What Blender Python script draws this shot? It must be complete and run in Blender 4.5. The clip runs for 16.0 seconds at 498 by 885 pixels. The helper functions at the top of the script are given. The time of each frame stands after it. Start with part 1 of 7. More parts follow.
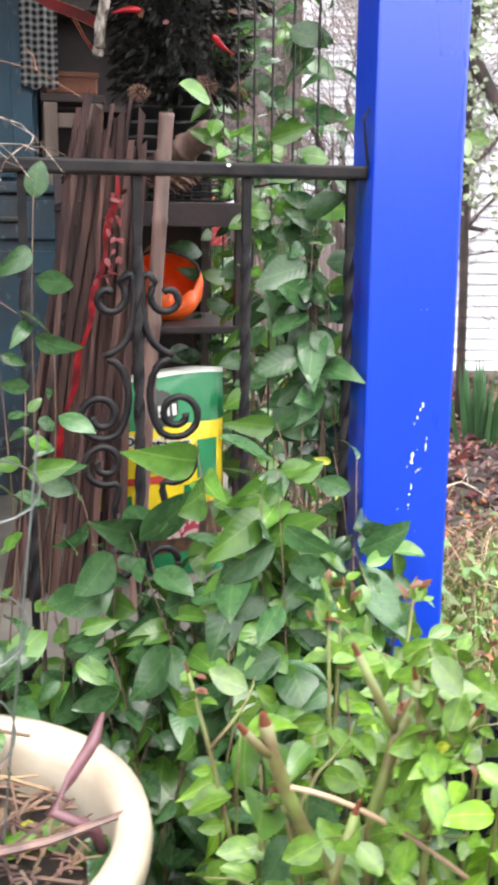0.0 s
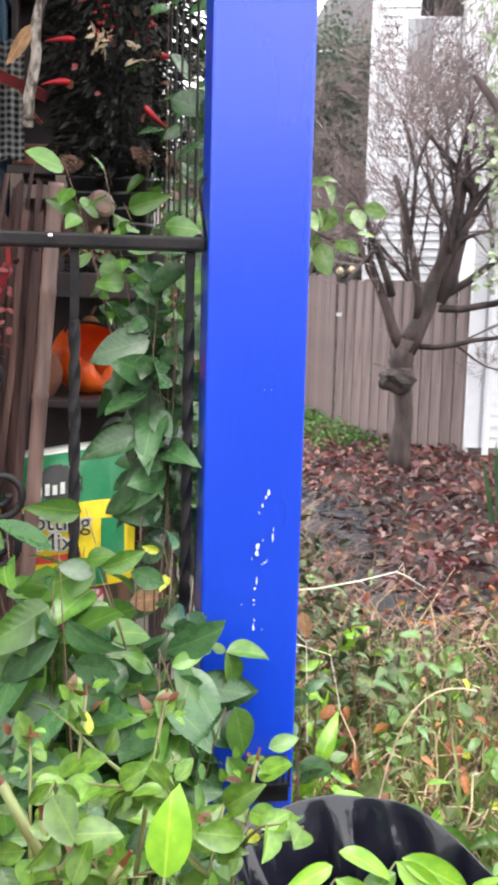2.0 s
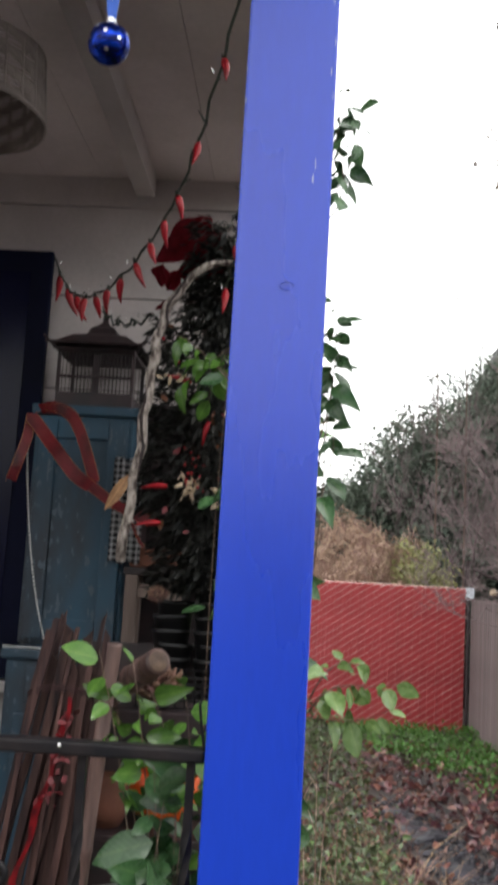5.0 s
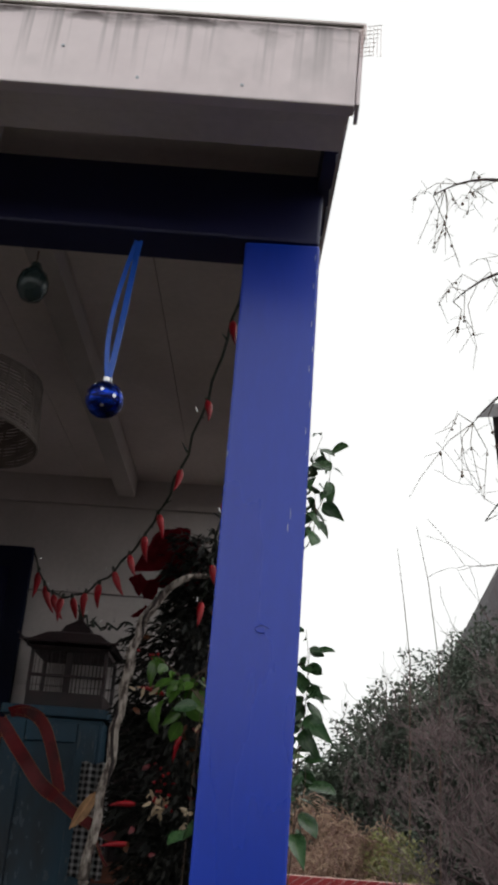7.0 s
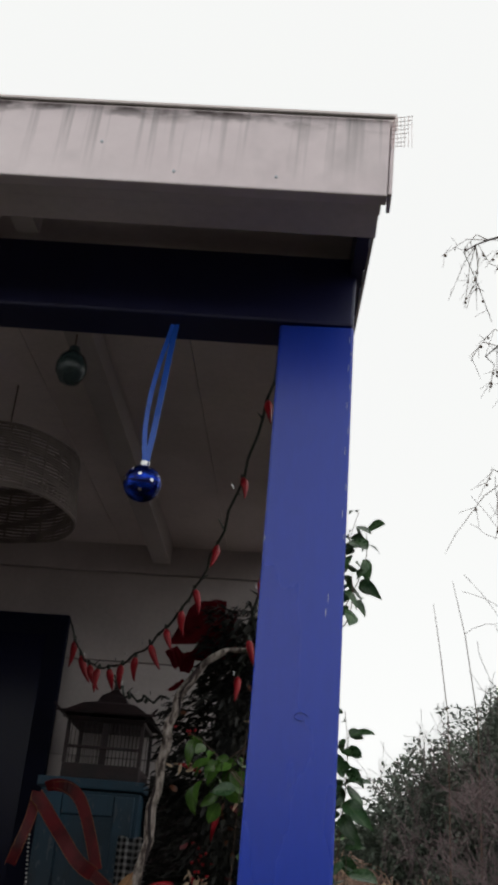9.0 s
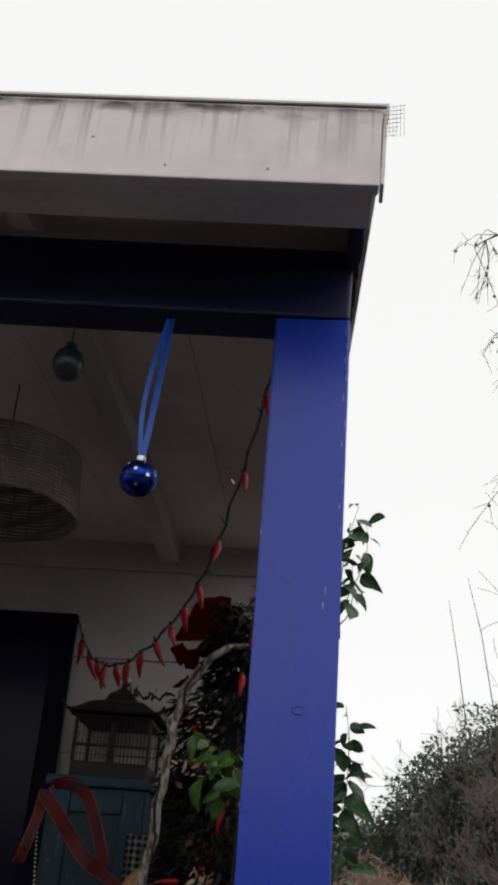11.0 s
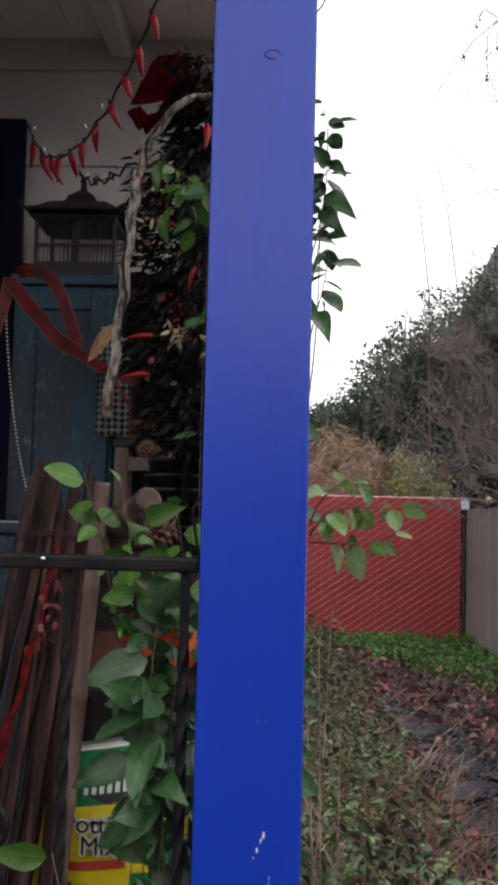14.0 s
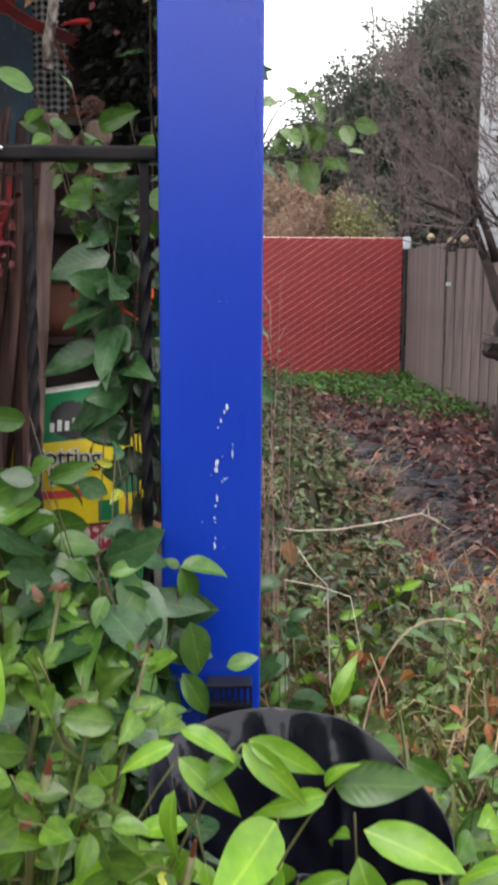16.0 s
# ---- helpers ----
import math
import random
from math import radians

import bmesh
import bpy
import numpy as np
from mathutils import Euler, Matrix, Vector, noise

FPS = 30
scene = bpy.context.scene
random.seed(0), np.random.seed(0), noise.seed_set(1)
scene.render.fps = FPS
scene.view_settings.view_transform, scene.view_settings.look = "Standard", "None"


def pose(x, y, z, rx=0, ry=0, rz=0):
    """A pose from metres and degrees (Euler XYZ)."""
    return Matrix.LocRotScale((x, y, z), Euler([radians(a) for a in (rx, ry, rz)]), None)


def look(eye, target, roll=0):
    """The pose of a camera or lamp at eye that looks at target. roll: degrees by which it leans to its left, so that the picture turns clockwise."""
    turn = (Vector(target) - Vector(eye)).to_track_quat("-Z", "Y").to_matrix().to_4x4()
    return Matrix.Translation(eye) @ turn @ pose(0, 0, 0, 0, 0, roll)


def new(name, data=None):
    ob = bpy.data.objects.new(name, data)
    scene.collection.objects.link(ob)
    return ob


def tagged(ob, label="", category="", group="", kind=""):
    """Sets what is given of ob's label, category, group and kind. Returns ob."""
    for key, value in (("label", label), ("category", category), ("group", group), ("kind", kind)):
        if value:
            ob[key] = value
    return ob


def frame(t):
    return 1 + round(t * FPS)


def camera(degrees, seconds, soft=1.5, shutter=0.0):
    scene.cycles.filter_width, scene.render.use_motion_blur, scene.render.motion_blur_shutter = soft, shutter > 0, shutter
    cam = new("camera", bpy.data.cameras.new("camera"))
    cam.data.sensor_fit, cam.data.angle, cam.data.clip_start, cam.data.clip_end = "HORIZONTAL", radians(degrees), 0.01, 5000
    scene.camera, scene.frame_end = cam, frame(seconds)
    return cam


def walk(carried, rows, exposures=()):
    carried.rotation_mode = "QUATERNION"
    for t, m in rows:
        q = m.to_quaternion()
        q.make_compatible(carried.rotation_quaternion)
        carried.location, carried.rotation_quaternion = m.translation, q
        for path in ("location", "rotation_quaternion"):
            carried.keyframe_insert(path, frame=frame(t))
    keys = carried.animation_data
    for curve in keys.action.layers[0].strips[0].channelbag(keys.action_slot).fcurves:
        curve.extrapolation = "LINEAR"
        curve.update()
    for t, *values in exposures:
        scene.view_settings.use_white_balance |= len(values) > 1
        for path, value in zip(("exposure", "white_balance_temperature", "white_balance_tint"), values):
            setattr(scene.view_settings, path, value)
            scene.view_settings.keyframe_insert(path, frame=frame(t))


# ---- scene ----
cam = camera(27.6, 16.0, soft=3.8, shutter=0.35)
PATH = [
    (0, (-0.119, 0.278, 1.154), (0.35, 2.18, 0.749), 0.6),
    (0.5, (0.015, 0.262, 1.154), (0.406, 2.187, 0.779), 2.7),
    (1, (0.09, 0.241, 1.157), (0.553, 2.159, 0.826), 1.3),
    (1.5, (0.174, 0.27, 1.156), (0.63, 2.195, 0.856), 1.3),
    (2, (0.255, 0.311, 1.163), (0.561, 2.269, 0.891), 1.5),
    (2.5, (0.314, 0.325, 1.157), (0.531, 2.291, 0.865), 1.9),
    (3, (0.412, 0.291, 1.155), (0.401, 2.267, 0.847), 3.2),
    (3.5, (0.512, 0.264, 1.172), (0.437, 2.243, 0.894), 1.3),
    (4, (0.538, 0.262, 1.233), (0.448, 2.254, 1.071), -0.4),
    (4.5, (0.532, 0.205, 1.384), (0.494, 2.197, 1.553), 1.8),
    (5, (0.512, 0.217, 1.479), (0.423, 2.194, 1.768), 3.3),
    (5.2, (0.516, 0.216, 1.487), (0.44, 2.176, 1.879), 3.0),
    (7.3, (0.49, 0.1, 1.585), (0.424, 1.934, 2.381), 4.7),
    (7.5, (0.484, 0.097, 1.592), (0.391, 1.927, 2.392), 4.9),
    (8, (0.489, 0.072, 1.605), (0.367, 1.874, 2.464), 4.9),
    (8.5, (0.504, 0.069, 1.609), (0.379, 1.856, 2.498), 5.4),
    (9, (0.49, 0.076, 1.617), (0.357, 1.868, 2.494), 5.0),
    (11.5, (0.527, 0.099, 1.61), (0.349, 1.89, 2.483), 4.3),
    (12, (0.523, 0.164, 1.582), (0.33, 2.031, 2.273), 3.3),
    (12.5, (0.521, 0.233, 1.529), (0.361, 2.163, 2.029), 2.2),
    (13, (0.527, 0.292, 1.454), (0.378, 2.259, 1.781), 1.9),
    (13.5, (0.52, 0.336, 1.367), (0.399, 2.325, 1.534), 1.7),
    (14, (0.515, 0.357, 1.301), (0.447, 2.35, 1.456), 1.4),
    (14.5, (0.497, 0.351, 1.246), (0.434, 2.348, 1.333), 1.8),
    (15, (0.49, 0.339, 1.186), (0.468, 2.338, 1.149), 2.4),
    (15.5, (0.492, 0.332, 1.128), (0.497, 2.321, 0.912), 0.7),
    (16, (0.493, 0.305, 1.069), (0.547, 2.28, 0.759), 0.3),
]
walk(cam, [(t, look(eye, target, roll)) for t, eye, target, roll in PATH],
     exposures=[(0, 1.93), (0.5, 2.0), (1.0, 1.95), (1.5, 1.78), (2.0, 1.66), (2.5, 1.5), (3.0, 1.47), (3.5, 1.6), (4, 1.4), (4.5, 0.8), (5.2, 0.68), (7.5, -0.65), (9, -0.65), (11.5, -0.65), (12.5, -0.75), (13.5, -0.18), (14.5, 0.13), (15.2, 0.36), (16, 0.6)])
# ---------------------------------------------------------------- light
world = bpy.data.worlds.new("overcast")
scene.world = world
world.use_nodes = True
wn, wl = world.node_tree.nodes, world.node_tree.links
sky = wn.new("ShaderNodeTexSky")
sky.sky_type, sky.sun_disc = "NISHITA", False
sky.sun_elevation, sky.sun_rotation = radians(69), radians(157)
sky.air_density, sky.dust_density = 1.0, 1.0
pale = wn.new("ShaderNodeHueSaturation")
pale.inputs["Saturation"].default_value = 0.12
wl.new(sky.outputs[0], pale.inputs["Color"])
cloud = wn.new("ShaderNodeMixRGB")
cloud.inputs[0].default_value, cloud.inputs[2].default_value = 0.75, (12.0, 12.1, 11.9, 1)
wl.new(pale.outputs[0], cloud.inputs[1])
wl.new(cloud.outputs[0], wn["Background"].inputs["Color"])
wn["Background"].inputs["Strength"].default_value = 0.15
sun = new("sun", bpy.data.lights.new("sun", "SUN"))
sun.data.energy, sun.data.angle, sun.data.color = 1.4, radians(40), (1.0, 0.97, 0.93)
sun.matrix_world = look((0.5, -1.2, 3.4), (0, 0, 0))

# ---------------------------------------------------------------- materials
MATS = {}


def mat(name, c1, c2=None, rough=0.6, metal=0.0, scale=8.0, bump=0.2, fine=60.0, vary=0.0, stretch=(1, 1, 1),
        c3=None, veins=False, through_light=0.0, coat=0.0, spec=0.5, contrast=0.25):
    """Procedural paint, wood, leaf and so on: two scales of colour variation, bump, and a shift per piece."""
    if name in MATS:
        return MATS[name]
    m = bpy.data.materials.new(name)
    m.use_nodes = True
    n, l = m.node_tree.nodes, m.node_tree.links
    b = n["Principled BSDF"]
    c2 = c2 or tuple(v * 0.75 for v in c1)
    tc = n.new("ShaderNodeTexCoord")
    mp = n.new("ShaderNodeMapping")
    mp.inputs["Scale"].default_value = stretch
    l.new(tc.outputs["Object"], mp.inputs["Vector"])
    big = n.new("ShaderNodeTexNoise")
    big.inputs["Scale"].default_value, big.inputs["Detail"].default_value = scale, 5
    l.new(mp.outputs[0], big.inputs["Vector"])
    ramp = n.new("ShaderNodeValToRGB")
    ramp.color_ramp.elements[0].position, ramp.color_ramp.elements[1].position = 0.5 - contrast / 2, 0.5 + contrast / 2
    ramp.color_ramp.elements[0].color, ramp.color_ramp.elements[1].color = (*c2, 1), (*c1, 1)
    l.new(big.outputs["Fac"], ramp.inputs["Fac"])
    small = n.new("ShaderNodeTexNoise")
    small.inputs["Scale"].default_value, small.inputs["Detail"].default_value = fine, 3
    l.new(mp.outputs[0], small.inputs["Vector"])
    out = ramp.outputs["Color"]
    if c3:
        spots = n.new("ShaderNodeMath")
        spots.operation = "GREATER_THAN"
        spots.inputs[1].default_value = 0.63
        l.new(small.outputs["Fac"], spots.inputs[0])
        mix = n.new("ShaderNodeMixRGB")
        mix.inputs[2].default_value = (*c3, 1)
        l.new(spots.outputs[0], mix.inputs[0])
        l.new(out, mix.inputs[1])
        out = mix.outputs[0]
    vein_height = None
    if veins:
        sep, ab, ridge = n.new("ShaderNodeSeparateXYZ"), n.new("ShaderNodeMath"), n.new("ShaderNodeMapRange")
        l.new(tc.outputs["Object"], sep.inputs[0])
        ab.operation = "ABSOLUTE"
        l.new(sep.outputs["X"], ab.inputs[0])
        ridge.inputs["From Min"].default_value, ridge.inputs["From Max"].default_value = 0.004, 0.02
        ridge.inputs["To Min"].default_value, ridge.inputs["To Max"].default_value = 0.3, 0.0
        l.new(ab.outputs[0], ridge.inputs["Value"])
        slant, rows, wave = n.new("ShaderNodeMath"), n.new("ShaderNodeMath"), n.new("ShaderNodeMath")
        slant.operation, slant.inputs[1].default_value = "MULTIPLY_ADD", -0.9
        l.new(ab.outputs[0], slant.inputs[0])
        l.new(sep.outputs["Y"], slant.inputs[2])
        rows.operation, rows.inputs[1].default_value = "MULTIPLY", 58.0
        l.new(slant.outputs[0], rows.inputs[0])
        wave.operation = "SINE"
        l.new(rows.outputs[0], wave.inputs[0])
        pick = n.new("ShaderNodeMixRGB")
        pick.inputs[2].default_value = (min(1, c1[0] * 2.2 + 0.06), min(1, c1[1] * 1.6 + 0.06), c1[2] * 1.6 + 0.03, 1)
        l.new(ridge.outputs[0], pick.inputs[0])
        l.new(out, pick.inputs[1])
        out, vein_height = pick.outputs[0], wave.outputs[0]
    hsv = n.new("ShaderNodeHueSaturation")
    l.new(out, hsv.inputs["Color"])
    mul = n.new("ShaderNodeMapRange")
    mul.inputs["To Min"].default_value, mul.inputs["To Max"].default_value = 0.9, 1.1
    l.new(small.outputs["Fac"], mul.inputs["Value"])
    value = mul.outputs[0]
    if vary:
        info, geo = n.new("ShaderNodeObjectInfo"), n.new("ShaderNodeNewGeometry")
        add = n.new("ShaderNodeMath")
        add.operation = "ADD"
        l.new(info.outputs["Random"], add.inputs[0])
        l.new(geo.outputs["Random Per Island"], add.inputs[1])
        rng = n.new("ShaderNodeMapRange")
        rng.inputs["From Max"].default_value = 2.0
        rng.inputs["To Min"].default_value, rng.inputs["To Max"].default_value = 1 - vary, 1 + vary
        l.new(add.outputs[0], rng.inputs["Value"])
        both = n.new("ShaderNodeMath")
        both.operation = "MULTIPLY"
        l.new(rng.outputs[0], both.inputs[0])
        l.new(value, both.inputs[1])
        value = both.outputs[0]
        hue = n.new("ShaderNodeMapRange")
        hue.inputs["To Min"].default_value, hue.inputs["To Max"].default_value = 0.5 - vary * 0.05, 0.5 + vary * 0.04
        l.new(geo.outputs["Random Per Island"], hue.inputs["Value"])
        l.new(hue.outputs[0], hsv.inputs["Hue"])
    l.new(value, hsv.inputs["Value"])
    l.new(hsv.outputs[0], b.inputs["Base Color"])
    b.inputs["Roughness"].default_value, b.inputs["Metallic"].default_value = rough, metal
    b.inputs["Coat Weight"].default_value, b.inputs["Specular IOR Level"].default_value = coat, spec
    rr = n.new("ShaderNodeMapRange")
    rr.inputs["To Min"].default_value, rr.inputs["To Max"].default_value = max(0.02, rough - 0.12), min(1, rough + 0.12)
    l.new(big.outputs["Fac"], rr.inputs["Value"])
    l.new(rr.outputs[0], b.inputs["Roughness"])
    if bump:
        bp = n.new("ShaderNodeBump")
        bp.inputs["Strength"].default_value, bp.inputs["Distance"].default_value = bump, 0.004
        l.new(vein_height or small.outputs["Fac"], bp.inputs["Height"])
        l.new(bp.outputs[0], b.inputs["Normal"])
    if through_light:
        tr = n.new("ShaderNodeBsdfTranslucent")
        l.new(hsv.outputs[0], tr.inputs["Color"])
        ms = n.new("ShaderNodeMixShader")
        ms.inputs[0].default_value = through_light
        l.new(b.outputs[0], ms.inputs[1])
        l.new(tr.outputs[0], ms.inputs[2])
        l.new(ms.outputs[0], n["Material Output"].inputs["Surface"])
    MATS[name] = m
    return m


BLUE = mat("blue_paint", (0.005, 0.042, 0.45), (0.004, 0.034, 0.39), rough=0.3, scale=3, bump=0.1, fine=90, stretch=(1, 1, 0.25), spec=0.62)
NAVY = mat("navy_paint", (0.014, 0.016, 0.075), rough=0.45, scale=4, bump=0.1)
CHIP = mat("bare_primer", (0.6, 0.64, 0.7), rough=0.8, scale=80, bump=0.1)
FASCIA = mat("weathered_white_paint", (0.8, 0.715, 0.73), (0.7, 0.61, 0.63), rough=0.75, scale=6, fine=20, bump=0.2, contrast=0.5)
WHITE = mat("white_paint", (0.56, 0.51, 0.5), (0.43, 0.39, 0.38), rough=0.7, scale=2.5, bump=0.1)
CEILING = mat("ceiling_paint", (0.78, 0.7, 0.69), (0.6, 0.53, 0.52), rough=0.8, scale=2.0, bump=0.1)
IRON = mat("black_iron", (0.006, 0.006, 0.008), (0.016, 0.013, 0.014), rough=0.45, scale=20, bump=0.3, spec=0.18)
CONCRETE = mat("concrete", (0.16, 0.14, 0.125), (0.1, 0.09, 0.08), rough=0.9, scale=5, bump=0.4)
SOIL = mat("wet_soil", (0.032, 0.024, 0.022), (0.013, 0.011, 0.011), rough=0.6, spec=0.2, scale=2.2, bump=0.9, fine=30, c3=(0.085, 0.056, 0.04))
LITTER = mat("dead_leaf", (0.2, 0.07, 0.062), (0.045, 0.02, 0.021), rough=0.36, scale=3, vary=0.85, bump=0.2, through_light=0.12)
GRASS = mat("clover_green", (0.08, 0.2, 0.03), (0.045, 0.11, 0.02), rough=0.55, scale=3, vary=0.35, through_light=0.3, bump=0)
WEED = mat("weed_green", (0.13, 0.17, 0.045), (0.05, 0.07, 0.022), rough=0.5, scale=4, vary=0.65, through_light=0.25, bump=0)
STRAW = mat("dry_stalk", (0.38, 0.27, 0.17), (0.18, 0.12, 0.075), rough=0.8, scale=6, vary=0.45, bump=0.1)
RUSTSTALK = mat("rusty_dead_stem", (0.2, 0.105, 0.065), (0.09, 0.048, 0.032), rough=0.8, scale=6, vary=0.5, bump=0.1)
ORANGELEAF = mat("orange_dead_leaf", (0.38, 0.135, 0.045), (0.2, 0.07, 0.03), rough=0.7, scale=4, vary=0.55, through_light=0.15, bump=0)
DEADSTEM = mat("dead_flower_stems", (0.22, 0.13, 0.085), (0.07, 0.042, 0.034), rough=0.8, scale=8, vary=0.75, bump=0.1)
WINDOWNAVY = mat("dark_navy_window_paint", (0.0055, 0.007, 0.022), (0.004, 0.005, 0.015), rough=0.6, scale=4, bump=0.1, spec=0.08)
# pane colour kept light grey to stand for the sky reflected in it
SKYGLASS = mat("sky_tinted_glass", (0.3, 0.31, 0.34), rough=0.15, scale=2, bump=0)
DARKWEED = mat("dark_weed_green", (0.095, 0.13, 0.045), (0.03, 0.04, 0.02), c3=(0.11, 0.065, 0.04), rough=0.5, scale=4, vary=0.85, through_light=0.2, bump=0)
STONE = mat("wet_dark_stone", (0.02, 0.018, 0.024), (0.01, 0.01, 0.013), rough=0.4, scale=7, bump=0.6, vary=0.4, spec=0.18)
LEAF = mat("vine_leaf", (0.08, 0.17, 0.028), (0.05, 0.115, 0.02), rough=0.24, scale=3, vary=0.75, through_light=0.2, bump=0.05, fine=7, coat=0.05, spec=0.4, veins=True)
# darker copy of vine_leaf, with the shade put into its colour
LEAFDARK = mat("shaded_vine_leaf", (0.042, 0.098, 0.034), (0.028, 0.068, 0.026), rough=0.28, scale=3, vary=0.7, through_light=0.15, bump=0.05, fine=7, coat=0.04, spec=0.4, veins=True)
LEAFLIME = mat("lime_leaf", (0.19, 0.35, 0.028), (0.12, 0.26, 0.022), rough=0.25, scale=3, vary=0.6, through_light=0.26, bump=0.03, fine=7, coat=0.04, spec=0.4, veins=True)
ROSELEAF = mat("rose_leaf", (0.105, 0.195, 0.022), (0.05, 0.105, 0.016), rough=0.3, scale=3, vary=0.8, through_light=0.2, bump=0.03, fine=7, coat=0.08, spec=0.4, veins=True)
YELLOWLEAF = mat("yellowing_leaf", (0.5, 0.46, 0.04), (0.2, 0.3, 0.03), rough=0.4, scale=5, fine=11, through_light=0.3, bump=0.03, c3=(0.14, 0.08, 0.03), veins=True, contrast=0.4)
RUSTLEAF = mat("rust_leaf_tip", (0.13, 0.034, 0.012), (0.07, 0.03, 0.012), rough=0.45, scale=4, fine=9, through_light=0.2, bump=0.03)
TANLEAF = mat("tan_dead_leaf", (0.42, 0.24, 0.12), (0.26, 0.14, 0.07), rough=0.7, scale=4, fine=9, through_light=0.2, bump=0.05, veins=True)
STEM = mat("green_stem", (0.12, 0.16, 0.04), (0.09, 0.06, 0.028), rough=0.5, scale=30, bump=0.4, contrast=0.35)
TWIG = mat("brown_twig", (0.12, 0.075, 0.05), (0.07, 0.045, 0.035), rough=0.8, scale=25, bump=0.3)
GREYTWIG = mat("grey_purple_twig", (0.15, 0.108, 0.11), (0.085, 0.06, 0.062), rough=0.8, scale=6, bump=0.2)
BARK = mat("tree_bark", (0.058, 0.039, 0.038), (0.02, 0.014, 0.015), rough=0.9, scale=12, bump=0.9, fine=35, stretch=(1, 1, 0.4), vary=0.3)
PALEWOOD = mat("bleached_vine_wood", (0.44, 0.38, 0.34), (0.06, 0.042, 0.036), rough=0.85, scale=75, bump=1.0, fine=120, stretch=(1, 1, 0.45), contrast=0.22)
STICK = mat("old_stake_wood", (0.068, 0.03, 0.03), (0.011, 0.006, 0.008), rough=0.75, scale=30, bump=0.9, vary=0.75, stretch=(2, 2, 0.1), spec=0.3, contrast=0.35)
BAMBOO = mat("weathered_bamboo", (0.18, 0.105, 0.09), (0.05, 0.028, 0.026), rough=0.55, scale=26, bump=0.4, fine=70, stretch=(1.5, 1.5, 0.2), contrast=0.4)
EVERGREEN = mat("dark_evergreen", (0.1, 0.125, 0.092), (0.055, 0.072, 0.055), rough=0.6, scale=2, vary=0.5, through_light=0.15, bump=0)
SWAG = mat("swag_needles", (0.02, 0.019, 0.016), (0.008, 0.009, 0.008), rough=0.55, scale=12, vary=0.7, bump=0, spec=0.3)
IVY = mat("pale_ivy", (0.3, 0.34, 0.24), (0.14, 0.18, 0.1), rough=0.45, scale=5, vary=0.5, through_light=0.2, bump=0)
REDSLAT = mat("red_slat_plastic", (0.32, 0.028, 0.035), (0.26, 0.02, 0.028), rough=0.5, scale=3, vary=0.12, bump=0.1)
GALV = mat("galvanised_wire", (0.56, 0.38, 0.35), (0.42, 0.27, 0.25), rough=0.5, metal=0.4, scale=20, bump=0.1)
FENCEWOOD = mat("grey_fence_board", (0.165, 0.123, 0.122), (0.075, 0.055, 0.057), rough=0.9, scale=4, fine=30, stretch=(3, 3, 0.25), bump=0.4, vary=0.3)
SIDING = mat("white_siding", (0.62, 0.625, 0.67), (0.53, 0.535, 0.58), rough=0.6, scale=2, bump=0.05)
ROOFING = mat("asphalt_shingle", (0.07, 0.065, 0.07), rough=0.95, scale=12, bump=0.5)
GLASS = mat("dark_window_glass", (0.006, 0.007, 0.028), rough=0.2, scale=2, bump=0, spec=0.12)
CABINET = mat("worn_teal_paint", (0.013, 0.064, 0.11), (0.016, 0.021, 0.03), rough=0.6, scale=3.2, bump=0.3, fine=40, c3=(0.05, 0.075, 0.1), stretch=(1.6, 1.6, 0.7), contrast=0.3)
CAGEWOOD = mat("dark_cage_wood", (0.03, 0.015, 0.017), (0.013, 0.008, 0.01), rough=0.6, scale=14, bump=0.3)
CREAM = mat("cream_glaze", (0.5, 0.45, 0.38), (0.26, 0.19, 0.13), rough=0.4, scale=5, bump=0.15, coat=0.12, contrast=0.5)
BLACKBAG = mat("black_bin_bag", (0.005, 0.005, 0.01), (0.008, 0.008, 0.014), rough=0.15, scale=14, bump=0.16, fine=30, spec=0.42)
BLACKPLASTIC = mat("black_plastic", (0.012, 0.012, 0.013), rough=0.4, scale=20, bump=0.1)
BAGGREEN = mat("bag_green", (0.01, 0.2, 0.075), rough=0.35, scale=8, bump=0.2)
BAGYELLOW = mat("bag_yellow", (0.82, 0.62, 0.02), rough=0.35, scale=8, bump=0.2)
BAGWHITE = mat("bag_white", (0.78, 0.78, 0.74), rough=0.35, scale=8, bump=0.2)
BAGRED = mat("bag_red", (0.5, 0.05, 0.04), rough=0.35, scale=8, bump=0.2)
PUMPKIN = mat("orange_plastic", (0.9, 0.13, 0.012), (0.75, 0.09, 0.01), rough=0.4, scale=6, bump=0.1)
CLAY = mat("terracotta", (0.17, 0.06, 0.035), (0.11, 0.04, 0.025), rough=0.85, scale=8, bump=0.3)
CHILI = mat("red_chili_plastic", (0.34, 0.008, 0.016), (0.17, 0.004, 0.009), rough=0.3, scale=12, bump=0, spec=0.35)
REDCLOTH = mat("dark_red_cloth", (0.15, 0.008, 0.015), (0.07, 0.005, 0.009), rough=0.9, scale=14, bump=0.5, spec=0.1)
RIBBON = mat("red_ribbon", (0.15, 0.011, 0.015), (0.045, 0.005, 0.007), rough=0.45, scale=14, bump=0.25, spec=0.3)
BLUERIBBON = mat("blue_satin_ribbon", (0.02, 0.12, 0.62), rough=0.3, scale=10, bump=0.1)
BALLBLUE = mat("blue_glass_ball", (0.005, 0.05, 0.5), (0.002, 0.005, 0.07), rough=0.12, metal=0.75, scale=26, bump=0.3, stretch=(1, 1, 5), contrast=0.15)
